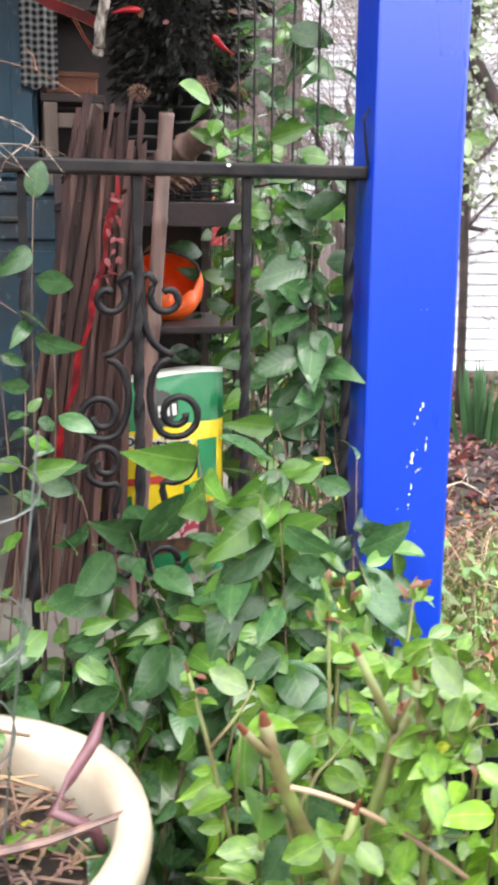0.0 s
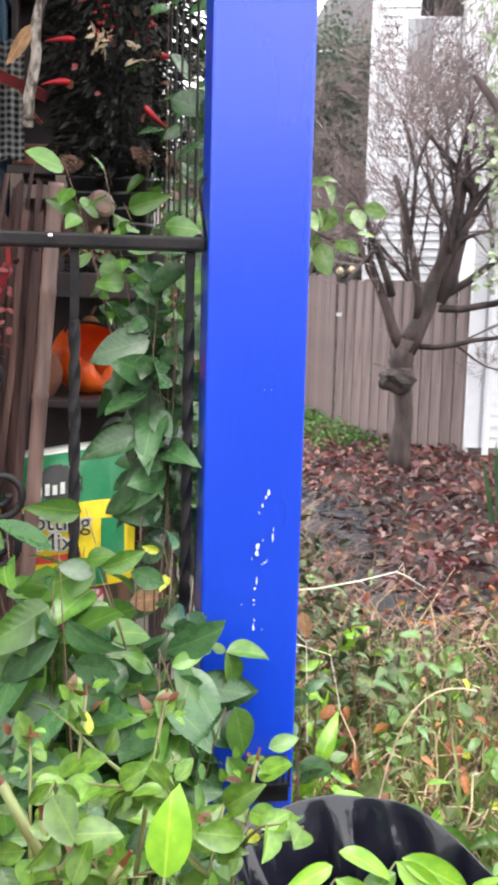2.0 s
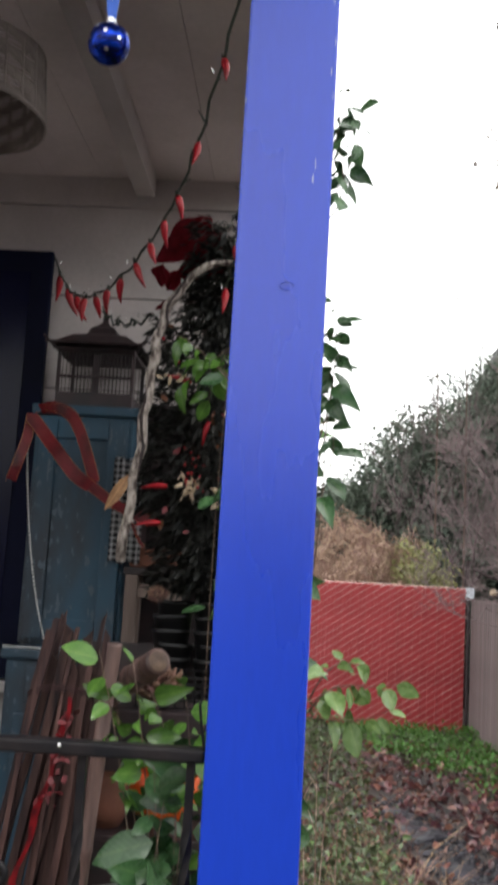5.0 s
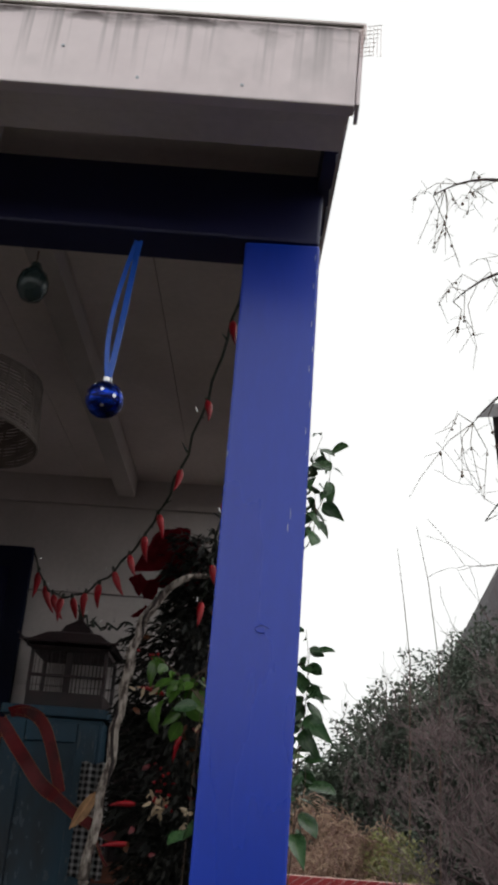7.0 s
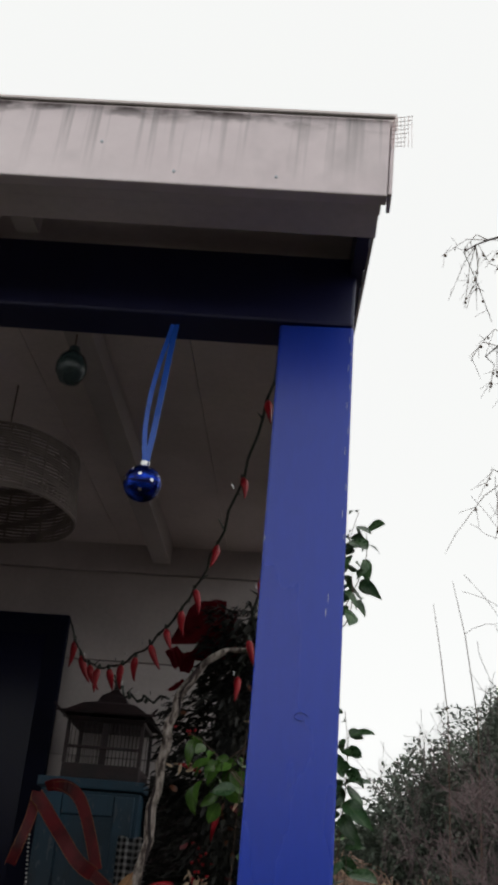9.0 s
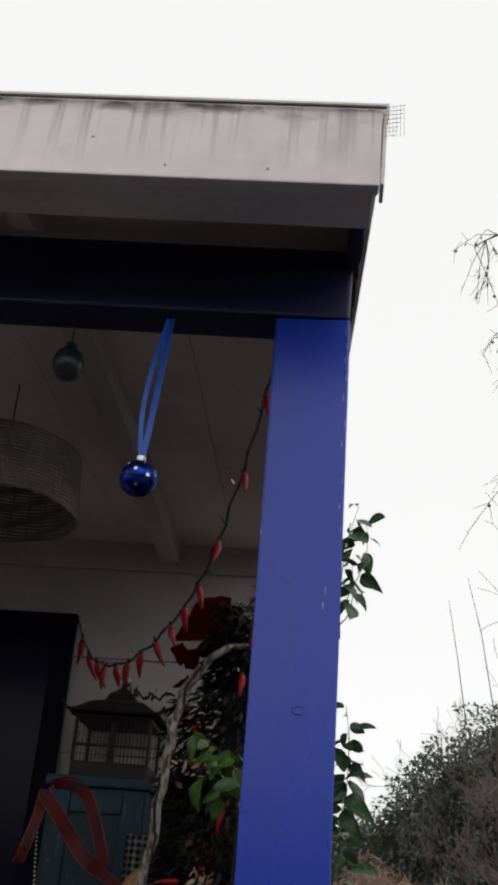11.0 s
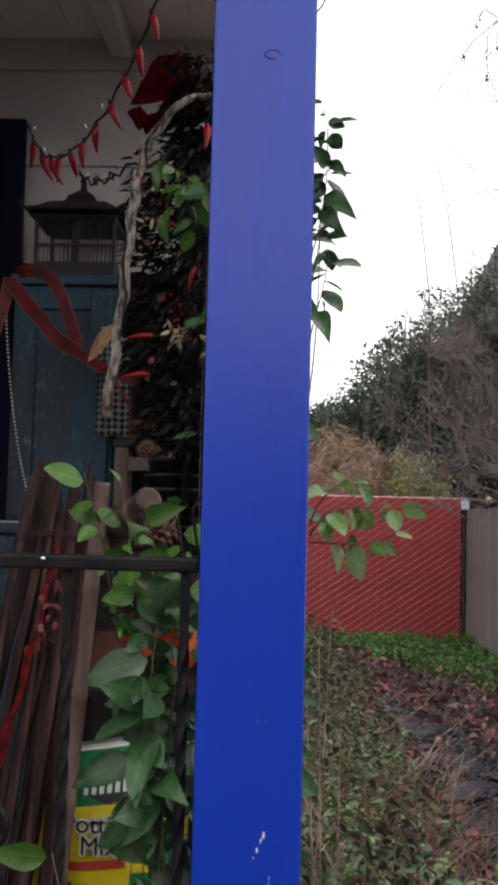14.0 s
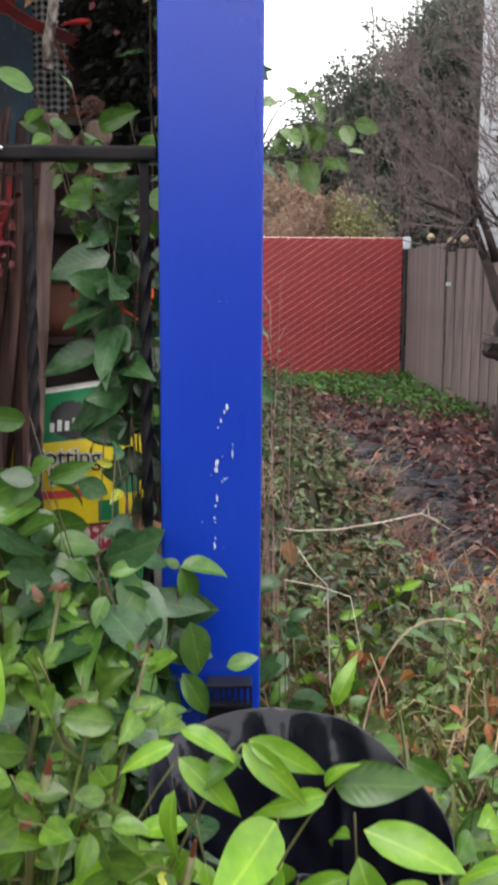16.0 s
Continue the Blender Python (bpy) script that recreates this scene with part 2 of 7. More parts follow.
SILVER = mat("silver_cap", (0.8, 0.8, 0.8), rough=0.2, metal=1.0, scale=20, bump=0.1)
PEARL = mat("pearl_beads", (0.75, 0.75, 0.72), rough=0.25, scale=20, bump=0)
WIRE = mat("dark_green_wire", (0.02, 0.03, 0.02), rough=0.5, scale=20, bump=0)
STEELWIRE = mat("grey_steel_wire", (0.16, 0.17, 0.17), rough=0.4, metal=0.7, scale=20, bump=0)
PURPLE = mat("purple_dried_stem", (0.12, 0.045, 0.06), (0.07, 0.03, 0.035), rough=0.5, scale=14, bump=0.3)
PETAL = mat("dried_cream_petal", (0.62, 0.5, 0.36), (0.45, 0.33, 0.22), rough=0.7, scale=14, bump=0, through_light=0.2)
WICKER = mat("woven_cane", (0.19, 0.155, 0.14), (0.12, 0.095, 0.085), rough=0.7, scale=14, bump=0.3)
GREENGLASS = mat("green_glass_float", (0.022, 0.036, 0.036), rough=0.25, scale=8, bump=0, spec=0.4)
STANDWOOD = mat("pale_stand_wood", (0.2, 0.15, 0.13), (0.1, 0.07, 0.06), rough=0.8, scale=9, bump=0.4, fine=50, stretch=(3, 3, 0.3), contrast=0.4)
CONE = mat("pine_cone_scale", (0.24, 0.13, 0.095), (0.07, 0.036, 0.025), rough=0.7, scale=60, bump=0.2, vary=0.4, contrast=0.3)

def stain_fascia():
    """Thin grey drips that run down from the roof edge, and mildew spots along it."""
    n, l = FASCIA.node_tree.nodes, FASCIA.node_tree.links
    b = n["Principled BSDF"]
    tc, sep = n.new("ShaderNodeTexCoord"), n.new("ShaderNodeSeparateXYZ")
    l.new(tc.outputs["Object"], sep.inputs[0])
    last = b.inputs["Base Color"].links[0].from_socket
    for scale, stretch, z0, z1, f0, f1, tint in ((1.0, (75, 1, 2.2), 2.72, 2.86, 0.54, 0.74, (0.4, 0.36, 0.37, 1)), (1.0, (14, 1, 30), 2.835, 2.868, 0.5, 0.62, (0.16, 0.13, 0.13, 1)), (1.0, (9, 1, 7), 2.6, 2.9, 0.55, 0.75, (0.45, 0.41, 0.42, 1))):
        mp, nz, r, z, k, mix = n.new("ShaderNodeMapping"), n.new("ShaderNodeTexNoise"), n.new("ShaderNodeMapRange"), n.new("ShaderNodeMapRange"), n.new("ShaderNodeMath"), n.new("ShaderNodeMixRGB")
        mp.inputs["Scale"].default_value = stretch
        l.new(tc.outputs["Object"], mp.inputs["Vector"])
        nz.inputs["Scale"].default_value, nz.inputs["Detail"].default_value = scale, 3
        l.new(mp.outputs[0], nz.inputs["Vector"])
        r.inputs["From Min"].default_value, r.inputs["From Max"].default_value = f0, f1
        l.new(nz.outputs["Fac"], r.inputs["Value"])
        z.inputs["From Min"].default_value, z.inputs["From Max"].default_value = z0, z1
        l.new(sep.outputs["Z"], z.inputs["Value"])
        k.operation = "MULTIPLY"
        l.new(r.outputs[0], k.inputs[0])
        l.new(z.outputs[0], k.inputs[1])
        l.new(k.outputs[0], mix.inputs[0])
        l.new(last, mix.inputs[1])
        mix.inputs[2].default_value = tint
        last = mix.outputs[0]
    l.new(last, b.inputs["Base Color"])


stain_fascia()

# ---------------------------------------------------------------- building helpers


def mesh_of(bm, name, material, smooth=False):
    me = bpy.data.meshes.new(name)
    bm.normal_update()
    bm.to_mesh(me)
    bm.free()
    for m in material if isinstance(material, (list, tuple)) else [material]:
        me.materials.append(m)
    if smooth:
        for p in me.polygons:
            p.use_smooth = True
    return me


def part(name, bm, material=None, parent=None, label="", smooth=False):
    """Links a bmesh as one mesh object under a thing or a part."""
    ob = new(name, mesh_of(bm, name, material, smooth) if isinstance(bm, bmesh.types.BMesh) else bm)
    if parent:
        ob.parent = parent
    return tagged(ob, label)


def thing(name, label, category, at=(0, 0, 0), group="", kind=""):
    ob = new(name)
    ob.location = at
    return tagged(ob, label, category, group, kind)


def box(bm, x0, x1, y0, y1, z0, z1, bevel=0.0):
    r = bmesh.ops.create_cube(bm, size=1.0, matrix=Matrix.LocRotScale(((x0 + x1) / 2, (y0 + y1) / 2, (z0 + z1) / 2), None, (x1 - x0, y1 - y0, z1 - z0)))
    if bevel:
        es = list({e for v in r["verts"] for e in v.link_edges})
        bmesh.ops.bevel(bm, geom=es, offset=bevel, segments=2, affect="EDGES", profile=0.6)
    return bm


def boxed(x0, x1, y0, y1, z0, z1, bevel=0.0):
    return box(bmesh.new(), x0, x1, y0, y1, z0, z1, bevel)


def tube(bm, pts, radius, sides=6, cap=True):
    """A tube along a line of points; radius is one number or one for each point."""
    pts = [Vector(p) for p in pts]
    rs = radius if isinstance(radius, (list, tuple)) else [radius] * len(pts)
    rings, up = [], Vector((0.31, 0.17, 0.93))
    for i, p in enumerate(pts):
        d = (pts[min(i + 1, len(pts) - 1)] - pts[max(i - 1, 0)]).normalized()
        a = d.cross(up)
        if a.length < 0.05:
            a = d.cross(Vector((1, 0, 0)))
        a.normalize()
        b = d.cross(a)
        rings.append([bm.verts.new(p + rs[i] * (math.cos(k * 2 * math.pi / sides) * a + math.sin(k * 2 * math.pi / sides) * b)) for k in range(sides)])
    for r0, r1 in zip(rings, rings[1:]):
        for k in range(sides):
            bm.faces.new((r0[k], r0[(k + 1) % sides], r1[(k + 1) % sides], r1[k]))
    if cap:
        bm.faces.new(rings[0][::-1])
        bm.faces.new(rings[-1])
    return bm


def tubed(pts, radius, sides=6):
    return tube(bmesh.new(), pts, radius, sides)


def lathe(bm, profile, sides=32, at=(0, 0, 0), closed=False):
    """A turned form: profile is rows of (radius, z)."""
    rings = [[bm.verts.new((at[0] + r * math.cos(2 * math.pi * k / sides), at[1] + r * math.sin(2 * math.pi * k / sides), at[2] + z)) for k in range(sides)] for r, z in profile]
    for r0, r1 in zip(rings, rings[1:]):
        for k in range(sides):
            bm.faces.new((r0[k], r0[(k + 1) % sides], r1[(k + 1) % sides], r1[k]))
    if closed:
        bm.faces.new(rings[0][::-1])
        bm.faces.new(rings[-1])
    return bm


def curve(p0, p1, p2, p3, n=12):
    """Points along a Bezier curve."""
    p0, p1, p2, p3 = (Vector(p) for p in (p0, p1, p2, p3))
    return [(1 - t) ** 3 * p0 + 3 * (1 - t) ** 2 * t * p1 + 3 * (1 - t) * t * t * p2 + t ** 3 * p3 for t in [i / n for i in range(n + 1)]]


def ribbon(bm, pts, width, side=(1, 0, 0), thick=0.0008):
    """A strip of cloth along a line, with a little thickness."""
    pts, side = [Vector(p) for p in pts], Vector(side)
    rows = []
    for i, p in enumerate(pts):
        d = (pts[min(i + 1, len(pts) - 1)] - pts[max(i - 1, 0)]).normalized()
        s = (side - side.dot(d) * d)
        s = s.normalized() if s.length > 1e-4 else Vector((0, 1, 0))
        nrm = d.cross(s) * thick
        w = width[i] if isinstance(width, (list, tuple)) else width
        rows.append([bm.verts.new(p + q) for q in (-s * w / 2 - nrm, s * w / 2 - nrm, s * w / 2 + nrm, -s * w / 2 + nrm)])
    for a, b in zip(rows, rows[1:]):
        for k in range(4):
            bm.faces.new((a[k], a[(k + 1) % 4], b[(k + 1) % 4], b[k]))
    bm.faces.new(rows[0][::-1])
    bm.faces.new(rows[-1])
    return bm


def leaf_template(ratio=0.5, fold=0.12, droop=0.18, pointy=1.0, rows=5, curl=0.0):
    """A unit leaf along +y with its midrib folded in, its tip drooping: vertices and faces."""
    vs, fs = [(0, 0, 0)], []
    for i in range(1, rows):
        t = i / rows
        w = ratio / 2 * math.sin(math.pi * t ** (0.84 * pointy)) ** 0.8
        z, bent = -droop * t * t, curl * t * t
        wave = 0.012 * math.sin(5.5 * t + 9 * ratio) if rows > 5 else 0.0
        vs += [(bent - w, t, z + (fold * 2 + wave) * w), (bent, t, z), (bent + w, t, z + (fold * 2 - wave) * w)]
    vs.append((curl, 1, -droop * 1.15))
    fs += [(0, 2, 1), (0, 3, 2)]
    for i in range(rows - 2):
        a = 1 + 3 * i
        fs += [(a, a + 1, a + 4, a + 3), (a + 1, a + 2, a + 5, a + 4)]
    a, tip = 1 + 3 * (rows - 2), len(vs) - 1
    fs += [(a, a + 1, tip), (a + 1, a + 2, tip)]
    return vs, fs


def leaf_mesh(name, material, **shape):
    me = bpy.data.meshes.new(name)
    vs, fs = leaf_template(**shape)
    me.from_pydata(vs, [], fs)
    me.materials.append(material)
    for p in me.polygons:
        p.use_smooth = True
    return me


def aimed(loc, d, size, nrm=None, spin=0.0):
    """A pose for a leaf: +y along d, its face towards nrm."""
    y = Vector(d).normalized()
    z = Vector(nrm or (0, -0.5, 1))
    x = y.cross(z)
    if x.length < 0.05:
        x = y.cross(Vector((1, 0, 0.2)))
    x.normalize()
    z = x.cross(y)
    m = Matrix((x, y, z)).transposed().to_4x4() @ pose(0, 0, 0, 0, spin, 0)
    return Matrix.Translation(loc) @ m @ Matrix.Diagonal((size, size, size, 1))


def scatter(name, vs, fs, poses, material, smooth=False):
    """One joined mesh of many small copies of a template, for stuff that nobody could count."""
    V = np.array(vs, float)
    n = len(V)
    M = np.array([np.array(m) for m in poses])
    P = np.einsum("kij,nj->kni", M[:, :3, :3], V) + M[:, None, :3, 3]
    me = bpy.data.meshes.new(name)
    faces = [tuple(i + k * n for i in f) for k in range(len(M)) for f in fs]
    me.from_pydata([tuple(p) for p in P.reshape(-1, 3)], [], faces)
    me.materials.append(material)
    if smooth:
        me.polygons.foreach_set("use_smooth", [True] * len(me.polygons))
    return me


rnd = random.Random(7)
U = rnd.uniform


def turned(x, y, z, s, tilt=180):
    return pose(x, y, z, U(-tilt, tilt), U(-tilt, tilt), U(0, 360)) @ Matrix.Diagonal((s, s, s, 1))

# ---------------------------------------------------------------- ground and yard


def ground_z(x, y):
    near = max(0.0, min(1.0, (3.2 - y) / 2.4))
    base = -0.16 + 0.16 * near
    far = min(1.0, max(abs(x), abs(y)) / 60)
    return base + (1 - far) * (0.05 * noise.noise(Vector((x * 0.8, y * 0.8, 3.1))) + 0.02 * noise.noise(Vector((x * 3, y * 3, 1.7))))


def build_ground():
    xs = [-600, -150, -50, -20] + [-8 + 0.25 * i for i in range(81)] + [20, 50, 150, 600]
    ys = [-600, -150, -50, -15] + [-4 + 0.25 * i for i in range(97)] + [30, 50, 150, 900]
    bm = bmesh.new()
    g = [[bm.verts.new((x, y, ground_z(x, y))) for x in xs] for y in ys]
    for a, b in zip(g, g[1:]):
        for i in range(len(xs) - 1):
            bm.faces.new((a[i], a[i + 1], b[i + 1], b[i]))
    tagged(part("ground", bm, SOIL, smooth=True), "dark wet garden soil of the yard", "ground", kind="structure")


build_ground()

# ---------------------------------------------------------------- porch structure
FLOOR, PX0, PX1, PY0 = 0.42, 0.4085, 0.5485, 1.69
WALL_Y = 3.62
PD = 0.092


def ceiling_z(y):
    return 2.835 + 0.034 * (y - 1.69)


tagged(part("porch_floor", boxed(-4.5, 0.546, 1.62, WALL_Y, -0.4, FLOOR, 0.01), CONCRETE), "grey concrete porch slab", "floor", kind="structure")

house_wall = tagged(part("wall_north", boxed(-4.5, 0.46, WALL_Y + 0.02, WALL_Y + 0.2, -0.3, 3.4), WHITE), "white painted house wall behind the porch", "wall", kind="structure")
bm = boxed(-4.5, 0.47, 0, 0.022, 0, 0.328, 0.002)
lap = mesh_of(bm, "siding_board", WHITE)
for i in range(8):
    z = 0.482 + i * 0.33
    b = part("siding_board", lap, None, house_wall)
    b.matrix_basis = pose(0, WALL_Y - 0.005, z, -1.5)
# unseen wall, set close in so that less sky light enters the porch
tagged(part("wall_west", boxed(-1.95, -1.8, 1.62, WALL_Y + 0.2, -0.3, 3.4), WHITE), "unseen white side wall added to keep sky light off the porch", "wall", kind="structure")

# added wall, never in view: darkens low reflections and cuts light from behind
tagged(part("wall_south", boxed(-16, 16, -8.2, -8.0, -0.5, 2.9), CONCRETE), "unseen plain grey wall added behind to cut low sky light", "wall", kind="structure")

# sloping ceiling of painted boards, with a beam below it
bm = bmesh.new()
y0, y1 = 1.84, WALL_Y
for i in range(26):
    x0 = 0.585 - 0.2 * (i + 1)
    vs = [bm.verts.new((min(x, 0.57 - 0.046 * (y - 1.7)), y, ceiling_z(y) + h)) for x in (x0 + 0.001, x0 + 0.199) for y in (y0, y1) for h in (0, 0.018)]
    for f in ((0, 2, 6, 4), (1, 5, 7, 3), (0, 1, 3, 2), (4, 6, 7, 5), (0, 4, 5, 1), (2, 3, 7, 6)):
        bm.faces.new([vs[k] for k in f])
tagged(part("ceiling", bm, CEILING), "off-white painted board ceiling of the porch", "ceiling", kind="structure")

roof = thing("porch_roof", "low porch roof with a weathered white fascia", "roof", kind="structure")
bm = bmesh.new()
a, b = ceiling_z(1.38) + 0.035, ceiling_z(4.4) + 0.055
vs = [bm.verts.new(p) for x, far in ((-4.6, -4.6), (0.592, 0.45)) for p in ((x, 1.38, a), (far, 4.4, b), (far, 4.4, b + 0.05), (x, 1.38, a + 0.03))]
for f in ((0, 1, 5, 4), (1, 2, 6, 5), (2, 3, 7, 6), (3, 0, 4, 7), (0, 3, 2, 1), (4, 5, 6, 7)):
    bm.faces.new([vs[k] for k in f])
part("deck", bm, CEILING, roof)
part("fascia", boxed(-4.6, 0.582, 1.375, 1.4, 2.709, 2.872, 0.003), FASCIA, roof, "white fascia board streaked with grey mildew")
part("fascia_end", boxed(0.5835, 0.59, 1.377, 1.425, 2.714, 2.87, 0.002), FASCIA, roof)
part("sub_fascia", boxed(-4.6, 0.575, 1.402, 1.442, 2.722, 2.864, 0.003), CEILING, roof)
part("soffit_board", boxed(-4.6, 0.573, 1.444, 1.52, 2.735, 2.755, 0.002), CEILING, roof)
# rake board along the open end
bm = bmesh.new()
vs = [bm.verts.new(p) for x in (0.55, 0.574) for p in ((x, 1.402, 2.76), (x - 0.13, 4.2, 2.88), (x - 0.13, 4.2, 2.96), (x, 1.402, 2.86))]
for f in ((0, 1, 5, 4), (1, 2, 6, 5), (2, 3, 7, 6), (3, 0, 4, 7), (0, 3, 2, 1), (4, 5, 6, 7)):
    bm.faces.new([vs[k] for k in f])
part("rake_board", bm, NAVY, roof)
for i in range(5):
    x = -0.13 - 0.8 * i
    bm = bmesh.new()
    vs = [bm.verts.new(p) for xx in (x, x + 0.045) for p in ((xx, 1.445, 2.80), (xx, 1.685, 2.825), (xx, 1.685, 2.868), (xx, 1.445, 2.866))]
    for f in ((0, 1, 5, 4), (1, 2, 6, 5), (2, 3, 7, 6), (3, 0, 4, 7), (0, 3, 2, 1), (4, 5, 6, 7)):
        bm.faces.new([vs[k] for k in f])
    part("rafter_tail", bm, CEILING, roof)
for x in (-0.085, -1.45, -2.85):
    bm = bmesh.new()
    vs = [bm.verts.new(p) for xx in (x, x + 0.064) for p in ((xx, 1.84, 2.772), (xx, 3.59, 2.808), (xx, 3.59, 2.895), (xx, 1.84, 2.838))]
    for f in ((0, 1, 5, 4), (1, 2, 6, 5), (2, 3, 7, 6), (3, 0, 4, 7), (0, 3, 2, 1), (4, 5, 6, 7)):
        bm.faces.new([vs[k] for k in f])
    part("ceiling_beam", bm, WHITE, roof)
for i in range(16):
    f = 0.02 + 0.032 * i + 0.006 * (i % 3)
    x, y, z = 0.5745 - 0.13 * f, 1.402 + 2.798 * f, 2.76 + 0.12 * f
    part("paint_chip", boxed(x - 0.0035, x + 0.0005, y, y + 0.012 + 0.01 * (i % 4), z - 0.0008, z + 0.003 + 0.001 * (i % 3)), CHIP, roof)
part("drip_edge", boxed(-4.6, 0.588, 1.368, 1.373, 2.869, 2.8735, 0.001), CONCRETE, roof)
# a torn end of wire gutter mesh that sticks out past the corner
bm = bmesh.new()
for i in range(8):
    tube(bm, [(0.584, 1.37, 2.87 - i * 0.009), (0.618 - 0.002 * i, 1.365, 2.873 - i * 0.0095)], 0.0005, 3)
for i in range(6):
    tube(bm, [(0.586 + 0.006 * i, 1.369, 2.874), (0.588 + 0.006 * i, 1.366, 2.805)], 0.0005, 3)
part("gutter_mesh", bm, GALV, roof, "torn scrap of wire gutter mesh")

beam = tagged(part("porch_beam", boxed(-4.5, 0.5485, PY0, PY0 + PD, 2.66, 2.815, 0.006), NAVY), "dark blue painted beam over the porch posts", "beam", kind="structure")

# the roof and its beam hang a little lower at the open end
SAG = Matrix.Translation((0.58, 1.4, 2.73)) @ pose(0, 0, 0, 0, 1.4, 0) @ Matrix.Translation((-0.58, -1.4, -2.73))
roof.matrix_basis = SAG
beam.matrix_basis = SAG

post = thing("porch_post", "bright blue painted square wooden porch post, chipped", "post")
bm = boxed(PX0, PX1, PY0, PY0 + PD, FLOOR, 2.658, 0.005)
part("shaft", bm, BLUE, post)


def chip(x, z, w, h, face_y=PY0):
    """A flake of lost paint that shows the pale primer."""
    bm = bmesh.new()
    k = 9
    w, h = w * 0.4, h * 0.62
    pts = [(x + w * (0.25 + 0.6 * rnd.random()) * math.cos(2 * math.pi * i / k), z + h * (0.5 + 0.3 * rnd.random()) * math.sin(2 * math.pi * i / k)) for i in range(k)]
    fr = [bm.verts.new((px, face_y - 0.0012, pz)) for px, pz in pts]
    bk = [bm.verts.new((px, face_y + 0.001, pz)) for px, pz in pts]
    bm.faces.new(fr)
    for i in range(k):
        bm.faces.new((fr[i], bk[i], bk[(i + 1) % k], fr[(i + 1) % k]))
    part("paint_chip", bm, CHIP, post)


for x, z, w, h in ((0.5, 0.901, 0.011, 0.011), (0.4965, 0.894, 0.006, 0.007), (0.492, 0.882, 0.006, 0.008), (0.488, 0.872, 0.003, 0.004), (0.5085, 0.848, 0.003, 0.006), (0.508, 0.835, 0.004, 0.018), (0.487, 0.823, 0.01, 0.012), (0.4855, 0.814, 0.012, 0.012), (0.494, 0.832, 0.003, 0.004), (0.498, 0.8, 0.008, 0.003), (0.4935, 0.797, 0.004, 0.003), (0.501, 0.802, 0.003, 0.003),
                   (0.4785, 0.806, 0.003, 0.003), (0.4865, 0.774, 0.005, 0.013), (0.4845, 0.762, 0.008, 0.004), (0.483, 0.745, 0.006, 0.003), (0.4835, 0.739, 0.004, 0.003), (0.466, 0.739, 0.003, 0.003), (0.4845, 0.716, 0.004, 0.006), (0.4835, 0.705, 0.006, 0.012), (0.496, 0.702, 0.003, 0.002), (0.4855, 0.667, 0.003, 0.01), (0.49, 1.045, 0.003, 0.002), (0.5, 1.045, 0.002, 0.002)):
    chip(x, z, w, h)
for i, z in enumerate((2.24, 2.28, 2.33, 2.4, 2.44, 2.49, 2.53, 2.57, 2.6, 2.63)):
    chip(0.5445 - 0.004 * (i % 2), z, 0.002, 0.012 + 0.008 * rnd.random())
chip(0.523, 2.13, 0.002, 0.022)
chip(0.52, 2.105, 0.003, 0.018)
chip(0.4105, 2.229, 0.003, 0.014)
chip(0.4095, 2.28, 0.002, 0.01)
for x, z in ((-0.1, 2.84), (0.1, 2.79), (0.23, 2.735), (0.4, 2.735), (-0.35, 2.78), (-0.55, 2.84)):
    part("nail_head", lathe(bmesh.new(), [(0.003, 0), (0.0026, 0.0015), (0.0004, 0.002)], 8), CHIP, roof).matrix_basis = pose(x, 1.375, z, 90)
# a small knot plug near eye height
part("knot_plug", tubed([(0.489 + 0.011 * math.cos(a), PY0 - 0.0008, 1.935 + 0.0065 * math.sin(a)) for a in [0.42 * i for i in range(13)]], 0.0009, 5), BLUE, post)

# ---------------------------------------------------------------- iron railing
RY = 1.725
railing = thing("iron_railing", "black wrought iron porch railing with scrolls", "railing")
part("top_rail", boxed(-2.6, PX0 - 0.001, RY - 0.019, RY + 0.019, 1.231, 1.2505, 0.004), IRON, railing)
part("bottom_rail", boxed(-2.6, PX0 - 0.001, RY - 0.013, RY + 0.013, 0.5, 0.522, 0.003), IRON, railing)
part("bolt", lathe(bmesh.new(), [(0.0034, 0), (0.003, 0.003), (0.0005, 0.004)], 10), SILVER, railing).matrix_basis = pose(0.199, RY - 0.019, 1.245, 90)
part("hook", tubed([(PX0 - 0.002, RY - 0.015, 1.25), (PX0 - 0.008, RY - 0.018, 1.285), (PX0 - 0.012, RY - 0.02, 1.315), (PX0 - 0.004, RY - 0.022, 1.33)], 0.0022, 5), IRON, railing)


def twisted_bar():
    bm = bmesh.new()
    n, rings, s = 180, [], 0.0085
    for i in range(n + 1):
        a = math.pi * 2 * 5 * max(0, min(1, (i - 24) / 132)) / 4 * 2
        rings.append([bm.verts.new((s * math.cos(a + math.pi / 4 + k * math.pi / 2), s * math.sin(a + math.pi / 4 + k * math.pi / 2), 0.52 + 0.711 * i / n)) for k in range(4)])
    for a, b in zip(rings, rings[1:]):
        for k in range(4):
            bm.faces.new((a[k], a[(k + 1) % 4], b[(k + 1) % 4], b[k]))
    return mesh_of(bm, "bar", IRON)


def spiral(cx, cz, r0, r1, a0, turns, n=22):
    return [(cx + (r0 + (r1 - r0) * i / n) * math.cos(a0 + turns * 2 * math.pi * i / n), 0, cz + (r0 + (r1 - r0) * i / n) * math.sin(a0 + turns * 2 * math.pi * i / n)) for i in range(n + 1)]


